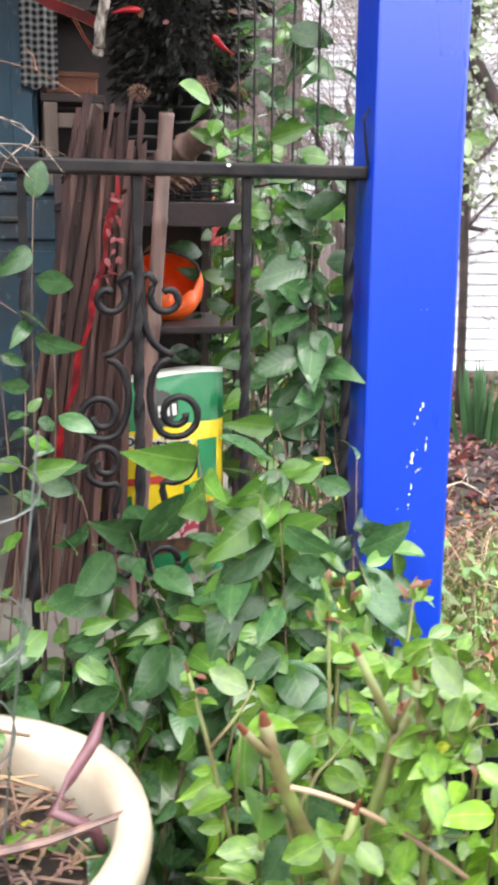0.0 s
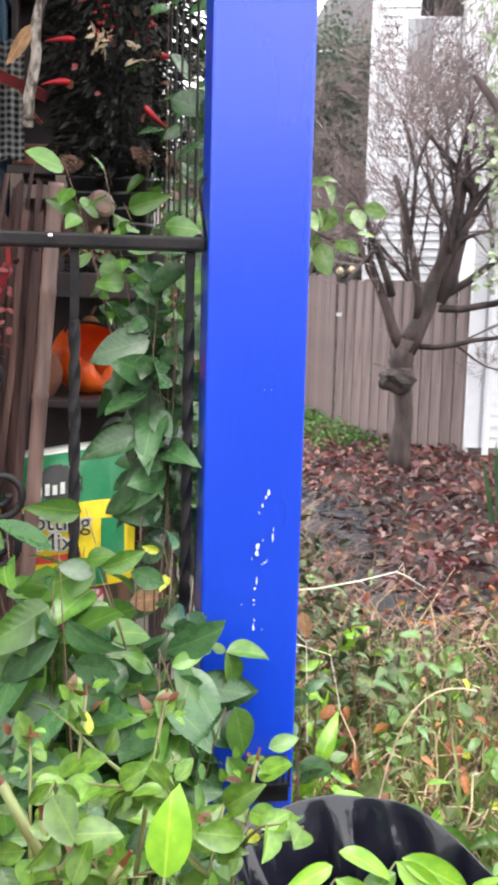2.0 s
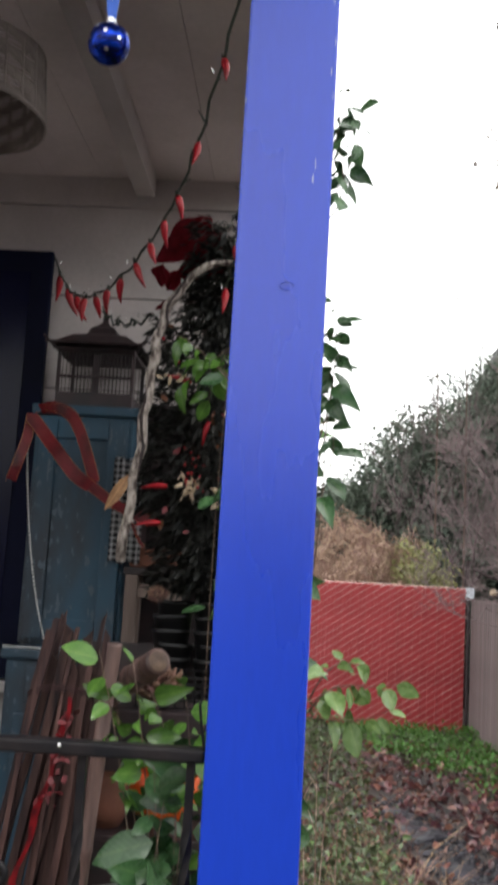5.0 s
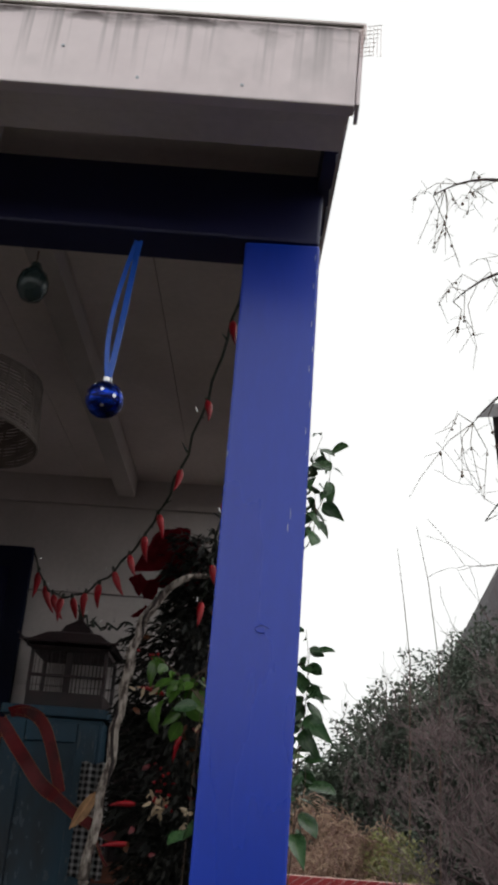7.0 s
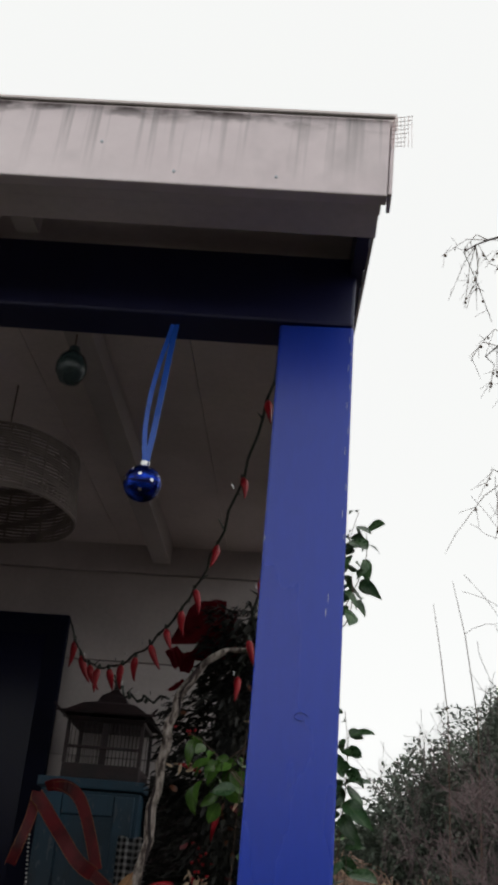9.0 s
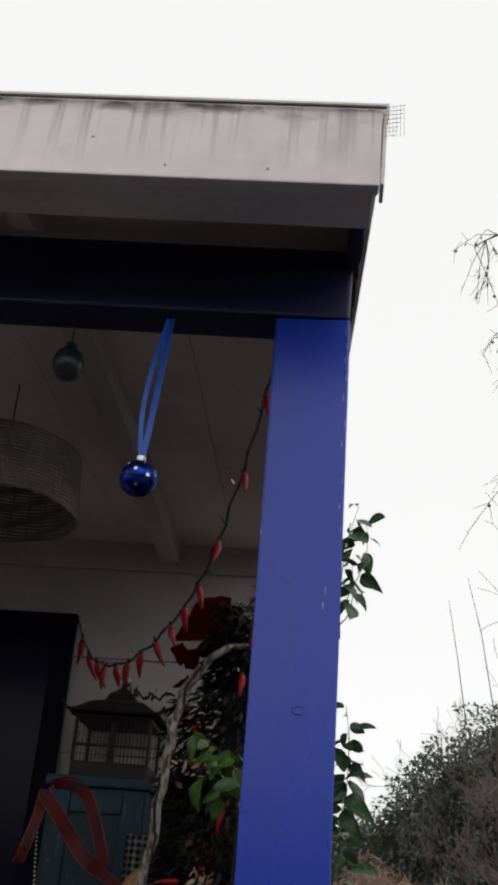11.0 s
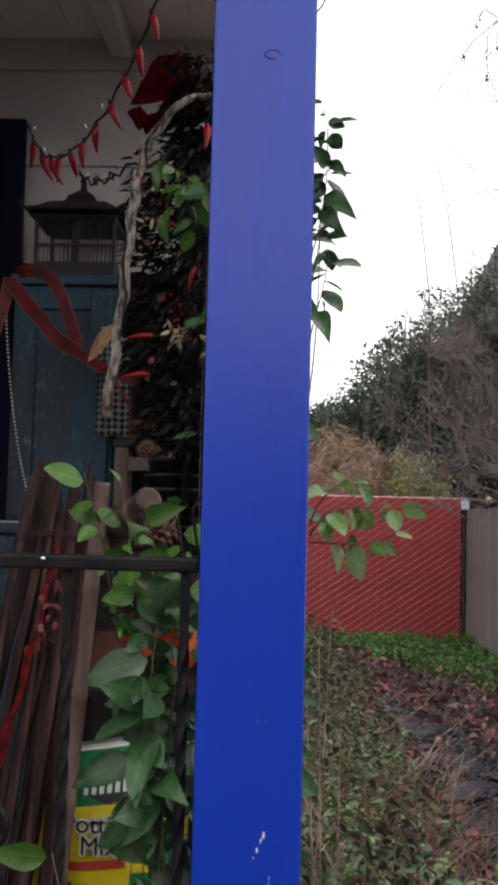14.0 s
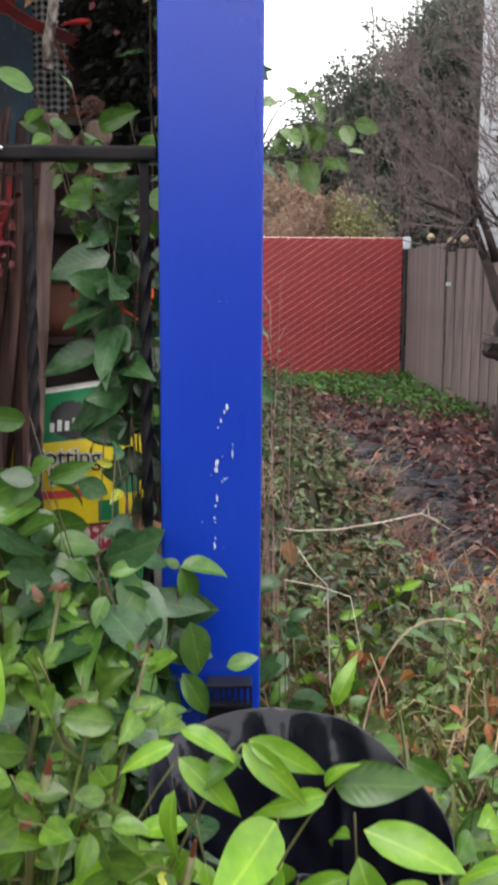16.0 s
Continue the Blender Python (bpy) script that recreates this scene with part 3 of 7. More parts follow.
def scrolls(side):
    """The S-scrolls on one side of a bar, as one forged piece each."""
    s = side
    upper = spiral(s * 0.042, 1.062, 0.009, 0.027, 2.2 if s > 0 else 0.94, 1.0 * s * -1, 16)
    a = upper[-1]
    upper += curve(a, (a[0] - s * 0.025, 0, a[2] + 0.035), (s * 0.004, 0, 1.075), (s * 0.008, 0, 1.03), 6)[1:]
    upper += curve((s * 0.008, 0, 1.03), (s * 0.012, 0, 1.0), (s * 0.03, 0, 0.985), (s * 0.05, 0, 0.98), 6)[1:]
    mid = curve((s * 0.045, 0, 0.975), (s * 0.01, 0, 0.97), (s * 0.008, 0, 0.9), (s * 0.03, 0, 0.868), 8) + spiral(s * 0.056, 0.893, 0.036, 0.012, -2.2 if s > 0 else -0.94, 1.35 * s, 26)
    low = spiral(s * 0.052, 0.823, 0.01, 0.034, 0.5 if s > 0 else 2.64, -1.4 * s, 26)
    low += curve(low[-1], (s * 0.02, 0, 0.79), (s * 0.052, 0, 0.745), (s * 0.03, 0, 0.735), 6)[1:] + curve((s * 0.03, 0, 0.735), (s * 0.015, 0, 0.725), (s * 0.009, 0, 0.71), (s * 0.008, 0, 0.69), 5)[1:]
    ring = spiral(s * 0.034, 0.668, 0.022, 0.022, 0, 1.0, 18)
    return [mesh_of(tubed(p, 0.0058, 6), "scroll", IRON, True) for p in (upper, mid, low, ring)]


BAR, SC = twisted_bar(), {1: scrolls(1), -1: scrolls(-1)}
for i in range(-16, 3):
    x = 0.0735 + 0.157 * i
    part("bar", BAR, None, railing).matrix_basis = pose(x, RY, 0)
    if i % 2 == 0 and i < 1:
        for s in (1, -1):
            for me in SC[s]:
                part("scroll", me, None, railing).matrix_basis = pose(x, RY, 0)

# ---------------------------------------------------------------- back of the porch
win = thing("window_1", "large dark window in a navy blue frame", "window", kind="structure")
part("window_frame", boxed(-1.65, -0.354, WALL_Y - 0.05, WALL_Y - 0.018, 1.15, 2.604, 0.006), WINDOWNAVY, win)
part("pane", boxed(-1.58, -0.424, WALL_Y - 0.055, WALL_Y - 0.0515, 1.25, 2.525), GLASS, win)
part("window_sill", boxed(-1.7, -0.325, WALL_Y - 0.12, WALL_Y - 0.02, 1.115, 1.148, 0.004), WHITE, win)

hutch = thing("painted_hutch", "worn teal blue wooden hutch, paint rubbed through", "cabinet")
part("lower_body", boxed(-0.276, 0.16, 3.14, 3.58, FLOOR, 1.25, 0.006), CABINET, hutch)
part("ledge", boxed(-0.289, 0.175, 3.118, 3.58, 1.252, 1.28, 0.006), CABINET, hutch)
part("upper_body", boxed(-0.3, 0.008, 3.33, 3.58, 1.282, 1.99, 0.006), CABINET, hutch)
part("cornice", boxed(-0.312, 0.02, 3.312, 3.585, 1.992, 2.022, 0.005), CABINET, hutch)


def panel_door(x0, x1, y, z0, z1, parent):
    """A framed door with a sunk panel."""
    d = part("door", boxed(x0 + 0.06, x1 - 0.06, y + 0.004, y + 0.012, z0 + 0.06, z1 - 0.06), CABINET, parent)
    for name, q in (("stile", (x0, x0 + 0.06, z0, z1)), ("stile", (x1 - 0.06, x1, z0, z1)), ("rail", (x0 + 0.061, x1 - 0.061, z0, z0 + 0.06)), ("rail", (x0 + 0.061, x1 - 0.061, z1 - 0.06, z1))):
        part(name, boxed(q[0], q[1], y - 0.008, y + 0.014, q[2], q[3], 0.004), CABINET, d)
    return d


panel_door(-0.285, -0.004, 3.316, 1.3, 1.975, hutch)
dr = part("drawer_front", boxed(-0.215, 0.1, 3.122, 3.138, 1.13, 1.235, 0.005), CABINET, hutch)
part("pull", boxed(-0.14, -0.05, 3.105, 3.121, 1.175, 1.19, 0.004), BLACKPLASTIC, dr)
panel_door(-0.24, 0.13, 3.126, 0.5, 1.1, hutch)

# ---------------------------------------------------------------- fences and houses
fence = thing("red_fence", "chain link fence filled with red plastic slats", "fence")
FX0, FX1, FY, FZ0, FZ1 = -4.0, 2.85, 13.7, -0.25, 1.68
slat = mesh_of(boxed(0, 0.05, 0, 0.012, FZ0, FZ1 - 0.02, 0.001), "slat", REDSLAT)
k = int((FX1 - FX0) / 0.0515)
for i in range(k):
    part("slat", slat, None, fence).location = (FX0 + 0.0515 * i, FY + 0.008 * (i % 2), 0)
bm = bmesh.new()
d = 0.14
for i in range(int((FX1 - FX0 + 2) / d)):
    for sgn in (1,):
        x = FX0 - 1.4 + d * i
        a, b = Vector((x, FY - 0.012, FZ0)), Vector((x + (FZ1 - FZ0) * 1.5, FY - 0.012, FZ1))
        lo, hi = max(0, (FX0 - a.x) / (b.x - a.x)), min(1, (FX1 - a.x) / (b.x - a.x))
        if hi > lo:
            tube(bm, [a.lerp(b, lo), a.lerp(b, hi)], 0.0036, 4)
part("wire_mesh", bm, GALV, fence)
part("top_rail", tubed([(FX0, FY + 0.03, FZ1 - 0.03), (FX1, FY + 0.03, FZ1 - 0.03)], 0.02, 8), GALV, fence)
fp = part("end_post", tubed([(FX1 + 0.04, FY, -0.4), (FX1 + 0.04, FY, FZ1 + 0.02)], 0.02, 10), CAGEWOOD, fence)
part("post_cap", boxed(FX1 - 0.0, FX1 + 0.1, FY - 0.06, FY + 0.05, FZ1 - 0.16, FZ1 + 0.0, 0.015), CHIP, fp, "white cap")


def board_fence(name, a, b, top, label):
    """Upright boards from a to b, each one its own piece."""
    f = thing(name, label, "fence")
    a, b = Vector(a), Vector(b)
    n = int((b - a).length / 0.142)
    ang = math.degrees(math.atan2(b.y - a.y, b.x - a.x))
    me = mesh_of(boxed(0, 0.138, -0.01, 0.01, -0.5, top, 0.003), "board", FENCEWOOD)
    for i in range(n):
        p = a.lerp(b, i / n)
        part("board", me, None, f).matrix_basis = pose(p.x, p.y, U(-0.02, 0.02), 0, U(-0.4, 0.4), ang)
    for z in (0.15, top - 0.3):
        d = (b - a).normalized() * 0.02
        nn = Vector((-(b - a).y, (b - a).x)).normalized() * 0.05
        part("rail", tubed([(a.x + nn.x, a.y + nn.y, z), (b.x + nn.x, b.y + nn.y, z)], 0.04, 4), FENCEWOOD, f)
    return f


board_fence("board_fence", (2.925, 13.64), (2.86, 11.1), 1.52, "weathered grey board fence beside the red fence")
gate = board_fence("board_gate", (2.87, 11.05), (3.72, 9.1), 1.42, "weathered grey board gate with metal hinges")
for z in (-0.08, 1.15):
    part("hinge", boxed(2.84, 2.94, 10.98, 11.0, z - 0.1, z - 0.06, 0.004), CHIP, gate)


def lap_house(name, x0, x1, y, z0, z1, label, lap=0.1, depth=5.0, windows=()):
    """A house front of lapped boards with a roof over it."""
    h = thing(name, label, "house")
    wall = part("wall", boxed(x0, x1, y, y + depth, z0 - 0.3, z1), SIDING, h)
    bm = bmesh.new()
    for i in range(int((z1 - z0) / lap)):
        z = z0 + i * lap
        vs = [bm.verts.new(p) for xx in (x0, x1) for p in ((xx, y - 0.026, z), (xx, y - 0.002, z), (xx, y - 0.002, z + lap), (xx, y - 0.008, z + lap))]
        for f in ((0, 4, 5, 1), (0, 3, 7, 4), (3, 2, 6, 7), (0, 1, 2, 3), (4, 7, 6, 5)):
            bm.faces.new([vs[k] for k in f])
    tagged(part("siding", bm, SIDING, wall), kind="stuff")
    part("corner_board", boxed(x0 - 0.02, x0 + 0.1, y - 0.05, y - 0.031, z0, z1), SIDING, h)
    part("foundation", boxed(x0 + 0.02, x1, y - 0.02, y - 0.004, z0 - 0.5, z0 - 0.002), CONCRETE, h)
    bm = bmesh.new()
    vs = [bm.verts.new(p) for xx in (x0 - 0.4, x1 + 0.3) for p in ((xx, y - 0.4, z1), (xx, y + depth / 2, z1 + 1.6), (xx, y + depth + 0.4, z1), (xx, y + depth / 2, z1 + 1.45))]
    for f in ((0, 1, 5, 4), (1, 2, 6, 5), (2, 3, 7, 6), (3, 0, 4, 7), (0, 3, 2, 1), (4, 5, 6, 7)):
        bm.faces.new([vs[k] for k in f])
    part("roof", bm, ROOFING, h)
    for wx, wz, ww, wh in windows:
        w = part("window", boxed(wx, wx + ww, y - 0.05, y - 0.033, wz, wz + wh), SIDING, h)
        part("pane", boxed(wx + 0.06, wx + ww - 0.06, y - 0.06, y - 0.051, wz + 0.06, wz + wh - 0.06), SKYGLASS, w)
    return h


garage = lap_house("garage", 0.0, 7.0, 0.0, -0.12, 7.4, "white neighbouring house with narrow lapped siding", 0.1, 5.0, ((0.35, 3.85, 0.42, 0.75), (0.95, 3.95, 0.45, 0.8), (2.6, 1.6, 0.9, 1.2), (4.9, 1.6, 0.9, 1.2)))
garage.matrix_basis = pose(3.55, 12.6, 0, 0, 0, -17)
shed = lap_house("siding_house", 0.0, 6.0, 0.0, 0.02, 4.3, "white lapped siding wall of the next house", 0.1, 1.6)
shed.matrix_basis = pose(3.62, 9.05, -0.1, 0, 0, -12)
part("downpipe", tubed([(0.16, -0.07, -0.1), (0.16, -0.07, 4.2)], 0.03, 10), SIDING, shed, "white downpipe")

hip = thing("hip_roof_house", "grey house with a dark hip roof behind the trees", "house", (0, 0, -0.2))
part("wall", boxed(5.3, 9.5, 23.5, 28.0, -0.2, 6.8), mat("grey_stucco", (0.2, 0.18, 0.18), (0.15, 0.13, 0.13), rough=0.9, scale=3, bump=0.2), hip)
part("gutter", boxed(5.06, 9.7, 23.2, 23.3, 6.85, 6.97, 0.01), SIDING, hip, "white gutter")
bm = bmesh.new()
lo = [bm.verts.new(p) for p in ((5.1, 23.3, 6.95), (9.7, 23.3, 6.95), (9.7, 28.2, 6.95), (5.1, 28.2, 6.95))]
hi = [bm.verts.new(p) for p in ((6.6, 25.7, 10.2), (8.3, 25.7, 10.2))]
for f in ((lo[0], lo[1], hi[1], hi[0]), (lo[1], lo[2], hi[1]), (lo[2], lo[3], hi[0], hi[1]), (lo[3], lo[0], hi[0]), (lo[3], lo[2], lo[1], lo[0])):
    bm.faces.new(f)
part("roof", bm, ROOFING, hip)

# ---------------------------------------------------------------- leaves
SHAPES = ((0.58, 0.12, 0.2), (0.5, 0.24, 0.4), (0.64, 0.08, 0.1), (0.54, 0.18, 0.6), (0.6, -0.05, 0.3))


def leaf_set(material, shapes=SHAPES):
    return [leaf_mesh("leaf", material, ratio=r, fold=f, droop=d, rows=8, curl=0.08 * (i % 3 - 1)) for i, (r, f, d) in enumerate(shapes)]


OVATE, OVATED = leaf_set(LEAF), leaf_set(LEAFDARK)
LANCE = leaf_set(LEAFLIME, ((0.43, 0.14, 0.3), (0.38, 0.24, 0.55), (0.5, 0.1, 0.2), (0.4, 0.17, 0.75)))
ROSE = leaf_set(ROSELEAF, ((0.62, 0.2, 0.1), (0.58, 0.3, 0.25), (0.66, 0.1, 0.0)))
CRIMSON = leaf_set(mat("crimson_dried_leaf", (0.16, 0.012, 0.018), (0.1, 0.01, 0.014), rough=0.5, scale=8, bump=0))
YELLOW, RUST, TAN = leaf_set(YELLOWLEAF), leaf_set(RUSTLEAF), leaf_set(TANLEAF)


def leaf_on(plant, kinds, loc, d, size, nrm=None):
    """One leaf of a plant; none grows into the post."""
    for f in (0.0, 0.5, 1.0):
        p = Vector(loc) + Vector(d).normalized() * size * f
        if PX0 - 0.012 < p.x < PX1 + 0.004 and PY0 - 0.02 < p.y < PY0 + PD + 0.02 and p.z > FLOOR:
            return None
    ob = part("leaf", rnd.choice(kinds), None, plant)
    ob.matrix_basis = aimed(loc, d, size, nrm, U(-25, 25))
    return ob


def wander(a, b, bow, n=8):
    """A stem from a to b that bows and wavers."""
    a, b = Vector(a), Vector(b)
    m1 = a.lerp(b, 0.35) + Vector(bow) + Vector((U(-1, 1), U(-1, 1), U(-1, 1))) * 0.03
    m2 = a.lerp(b, 0.7) + Vector(bow) * 0.7 + Vector((U(-1, 1), U(-1, 1), U(-1, 1))) * 0.03
    return curve(a, m1, m2, b, n)


def sprout(plant, pts, radius, material, kinds, count, size, first=0.3, facing=(0, -0.55, 0.85), hang=0.15, spread=1.0, odd=None):
    """One stem with its leaves along it, in loose pairs."""
    n = len(pts)
    part("stem", tubed(pts, [radius * (1 - 0.65 * i / (n - 1)) for i in range(n)], 5), material, plant, smooth=True)
    for k in range(count):
        t = first + (1 - first) * (k + U(0.1, 0.9)) / count
        f = t * (n - 1)
        i = min(n - 2, int(f))
        p, d = pts[i].lerp(pts[i + 1], f - i), (pts[i + 1] - pts[i]).normalized()
        ang = (k % 2) * math.pi + U(-1.0, 1.0)
        side = d.cross(Vector((0, 0, 1)))
        side = side.normalized() if side.length > 0.1 else Vector((1, 0, 0))
        up = side.cross(d)
        out = (math.cos(ang) * side + math.sin(ang) * up) * spread + d * U(-0.1, 0.55) + Vector((0, -0.2, -hang * U(0.4, 2.2)))
        if k == count - 1:
            out = d * 0.6 + Vector((U(-0.7, 0.7), U(-0.8, 0.2), -hang))
        nrm = Vector(facing) + Vector((U(-1.0, 1.0), U(-0.7, 0.7), U(-0.55, 0.55)))
        use = rnd.choice(odd) if odd and rnd.random() < 0.06 else kinds
        leaf_on(plant, use, p + out.normalized() * 0.1 * size, out, size * U(0.5, 1.3) * (1 if use is kinds else 0.5), nrm)


# ---------------------------------------------------------------- vine on the railing
RAILED = "glossy green climbing vine woven through the iron railing"
for part_of in range(3):
    vine = thing("railing_vine", RAILED, "vine", group="railing vines")
    for i in range((30, 52, 8)[part_of]):
        x = (U(-0.3, 0.1), U(0.11, 0.36), U(0.32, 0.4))[part_of]
        top = (U(0.4, 0.62), 0.5 + 0.4 * rnd.random() ** 0.8 * min(1, (x - 0.02) / 0.1), U(0.95, 1.22))[part_of]
        y = U(1.76, 1.88) if part_of == 2 else U(1.56, 1.68)
        a = (x + U(-0.09, 0.09), y - 0.02, 0.1)
        b = (min(0.385, x + (U(-0.03, 0.03) if part_of == 2 else U(-0.09, 0.09))), y - (0 if part_of == 2 else U(0.0, 0.08)), top)
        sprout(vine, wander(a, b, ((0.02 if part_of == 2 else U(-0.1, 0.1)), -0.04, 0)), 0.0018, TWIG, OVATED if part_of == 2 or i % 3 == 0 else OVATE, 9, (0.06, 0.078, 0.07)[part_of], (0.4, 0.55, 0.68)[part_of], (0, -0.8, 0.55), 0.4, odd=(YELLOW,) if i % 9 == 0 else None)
for part_of in range(2):
    low_vine = thing("low_vine", "dense low vine leaves in front of the porch slab", "vine", group="low vines")
    for i in range(92 if part_of == 0 else 44):
        x = U(-0.45, 0.2) if part_of == 0 else U(0.0, 0.4)
        y = U(1.57, 1.66) if part_of == 0 else U(1.3, 1.58)
        a = (x, min(1.64, y + 0.1), 0.05)
        b = (x + (U(-0.1, 0.1) if y < 1.57 else U(-0.1, 0.0)), y, U(0.28, 0.66))
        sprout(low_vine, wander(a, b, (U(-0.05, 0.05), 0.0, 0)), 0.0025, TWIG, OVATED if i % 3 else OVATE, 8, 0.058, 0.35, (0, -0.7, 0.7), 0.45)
slab_vine = thing("low_vine", "dense low vine leaves before the porch floor", "vine", group="low vines")
for i in range(24):
    x, y = U(-0.24, 0.14), U(1.6, 1.66)
    sprout(slab_vine, wander((x + U(-0.05, 0.05), y, 0.2), (x, y - U(0, 0.03), U(0.5, 0.7)), (U(-0.04, 0.04), 0.0, 0)), 0.0018, TWIG, OVATED if i % 3 else OVATE, 8, 0.064, 0.45, (0, -0.85, 0.5), 0.5)
left_vine = thing("slender_vine", "slender vine shoots with pale green leaves on the railing", "vine")
for x, y, z, n in ((-0.07, 1.66, 1.2, 9), (-0.05, 1.65, 1.02, 7), (-0.09, 1.6, 0.95, 8), (-0.13, 1.62, 1.1, 7), (-0.02, 1.64, 0.8, 7), (-0.2, 1.62, 1.0, 7)):
    sprout(left_vine, wander((x + U(-0.05, 0.05), 1.62, 0.4), (x, y, z), (U(-0.04, 0.04), 0, 0)), 0.0018, TWIG, OVATED if n % 2 else OVATE, n, 0.046, 0.5, (0, -0.85, 0.5), 0.25)
up_vine = thing("vine_spray", "spray of bright vine leaves reaching over the rail", "vine")
for b, n in (((0.21, 1.9, 1.37), 7), ((0.27, 1.88, 1.36), 8), ((0.3, 1.9, 1.31), 8), ((0.35, 1.92, 1.33), 7), ((0.24, 1.92, 1.3), 6)):
    sprout(up_vine, wander((0.33, 1.8, 0.85), b, (0.04, 0.02, 0.0)), 0.0018, TWIG, OVATE, n + 2, 0.052, 0.6, (0, -0.75, 0.6), 0.4)
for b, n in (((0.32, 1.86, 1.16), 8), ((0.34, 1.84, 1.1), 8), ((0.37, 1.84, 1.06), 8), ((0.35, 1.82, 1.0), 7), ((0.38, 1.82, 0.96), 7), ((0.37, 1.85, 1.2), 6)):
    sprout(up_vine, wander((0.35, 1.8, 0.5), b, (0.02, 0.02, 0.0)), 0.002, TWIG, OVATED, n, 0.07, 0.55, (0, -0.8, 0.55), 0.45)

# the shoot that crosses the foot of the post
post_vine = thing("vine_shoot", "short green vine shoot against the foot of the blue post", "vine")
pts = curve((0.43, 1.64, 0.5), (0.4, 1.62, 0.56), (0.44, 1.62, 0.62), (0.437, 1.632, 0.692), 8)
part("stem", tubed(pts, 0.0015, 5), TWIG, post_vine)
for loc, d, s, nrm in (((0.437, 1.632, 0.69), (1, 0.1, 0.06), 0.066, (0, -0.5, 1)), ((0.437, 1.63, 0.69), (0.42, -0.1, -0.9), 0.064, (0.3, -1, 0.3)), ((0.437, 1.632, 0.69), (-0.8, 0, 0.5), 0.024, (0, -1, 0.4)),
                       ((0.45, 1.625, 0.615), (0.25, -0.1, -1), 0.075, (0.2, -1, 0.2)), ((0.43, 1.63, 0.62), (-0.7, -0.1, -0.6), 0.066, (0, -1, 0.5)), ((0.5, 1.63, 0.55), (1, -0.1, 0.35), 0.045, (0, -0.8, 0.7)),
                       ((0.42, 1.63, 0.56), (-0.5, -0.1, -0.8), 0.07, (0, -1, 0.4)), ((0.44, 1.62, 0.545), (0.5, -0.2, -0.7), 0.068, (0, -1, 0.4))):
    leaf_on(post_vine, OVATE, loc, d, s, nrm)

# ---------------------------------------------------------------- trellis vine at the open end
trellis = thing("wire_trellis", "thin black wire trellis closing the porch end", "trellis")
wire = mesh_of(tubed([(0, 0, FLOOR), (0, 0, 2.3)], 0.0025, 5), "wire", IRON)
for i in range(11):
    part("wire", wire, None, trellis).location = (0.42, 2.0 + 0.15 * i, 0)
for z in (0.7, 1.25, 1.8, 2.28):
    part("cross_wire", tubed([(0.42, 1.99, z), (0.42, 3.51, z)], 0.0025, 5), IRON, trellis)
trellis_vine = thing("trellis_vine", "leafy green vine climbing the wire trellis", "vine")
for i in range(52):
    y = U(1.95, 3.45)
    top = U(1.0, 2.2)
    x = 0.43 + U(-0.05, 0.07)
    sprout(trellis_vine, wander((x, y, 0.45), (x + U(-0.05, 0.05), y + U(-0.15, 0.15), top), (0.0, -0.04, 0)), 0.0014, TWIG, OVATED if i % 3 else OVATE, 11, 0.068, 0.2, (-0.3, -0.75, 0.6), 0.4)

hang_spray = thing("porch_spray", "spray of green vine leaves before the swag", "vine")
for b, n in (((0.3, 2.3, 1.95), 9), ((0.25, 2.28, 2.0), 8), ((0.33, 2.3, 1.86), 7), ((0.27, 2.3, 1.9), 7)):
    sprout(hang_spray, wander((0.41, 2.2, 1.9 + U(-0.1, 0.1)), b, (0, 0, 0.03)), 0.0018, TWIG, OVATE, n, 0.045, 0.35, (0, -0.8, 0.4), 0.5)

# sprays that show past the post on its open side
PALE = leaf_set(mat("pale_vine_leaf", (0.16, 0.25, 0.08), (0.1, 0.17, 0.05), rough=0.28, scale=3, vary=0.5, through_light=0.3, bump=0.03, fine=7, spec=0.45, veins=True))
side_vine = thing("side_vine", "vine sprays hanging out beyond the blue post", "vine")
pts = curve((0.56, 2.0, 1.28), (0.6, 2.0, 1.36), (0.66, 2.02, 1.31), (0.715, 2.03, 1.335), 10)
sprout(side_vine, pts, 0.0018, TWIG, PALE, 12, 0.046, 0.1, (0.1, -0.8, 0.6), 0.45)
sprout(side_vine, curve((0.56, 2.0, 1.27), (0.61, 2.0, 1.27), (0.66, 2.03, 1.26), (0.7, 2.03, 1.29), 10), 0.0018, TWIG, PALE, 8, 0.048, 0.2, (0.1, -0.8, 0.6), 0.45)
sprout(side_vine, curve((0.56, 2.0, 1.3), (0.58, 1.98, 1.36), (0.62, 2.0, 1.38), (0.64, 2.02, 1.36), 8), 0.0018, TWIG, PALE, 7, 0.045, 0.3, (0.1, -0.8, 0.6), 0.3)
for z0, z1, n, x in ((1.5, 1.9, 10, 0.572), (1.6, 1.78, 8, 0.575), (1.7, 1.98, 14, 0.58), (1.75, 2.02, 14, 0.572), (2.15, 2.43, 15, 0.585), (2.2, 2.4, 12, 0.6), (2.18, 2.3, 8, 0.575)):
    sprout(side_vine, wander((0.555, 2.05, z0), (x, 2.04, z1), (0.012, 0, 0)), 0.0015, TWIG, OVATED, n, 0.05, 0.3, (0, -0.8, 0.5), 0.5)
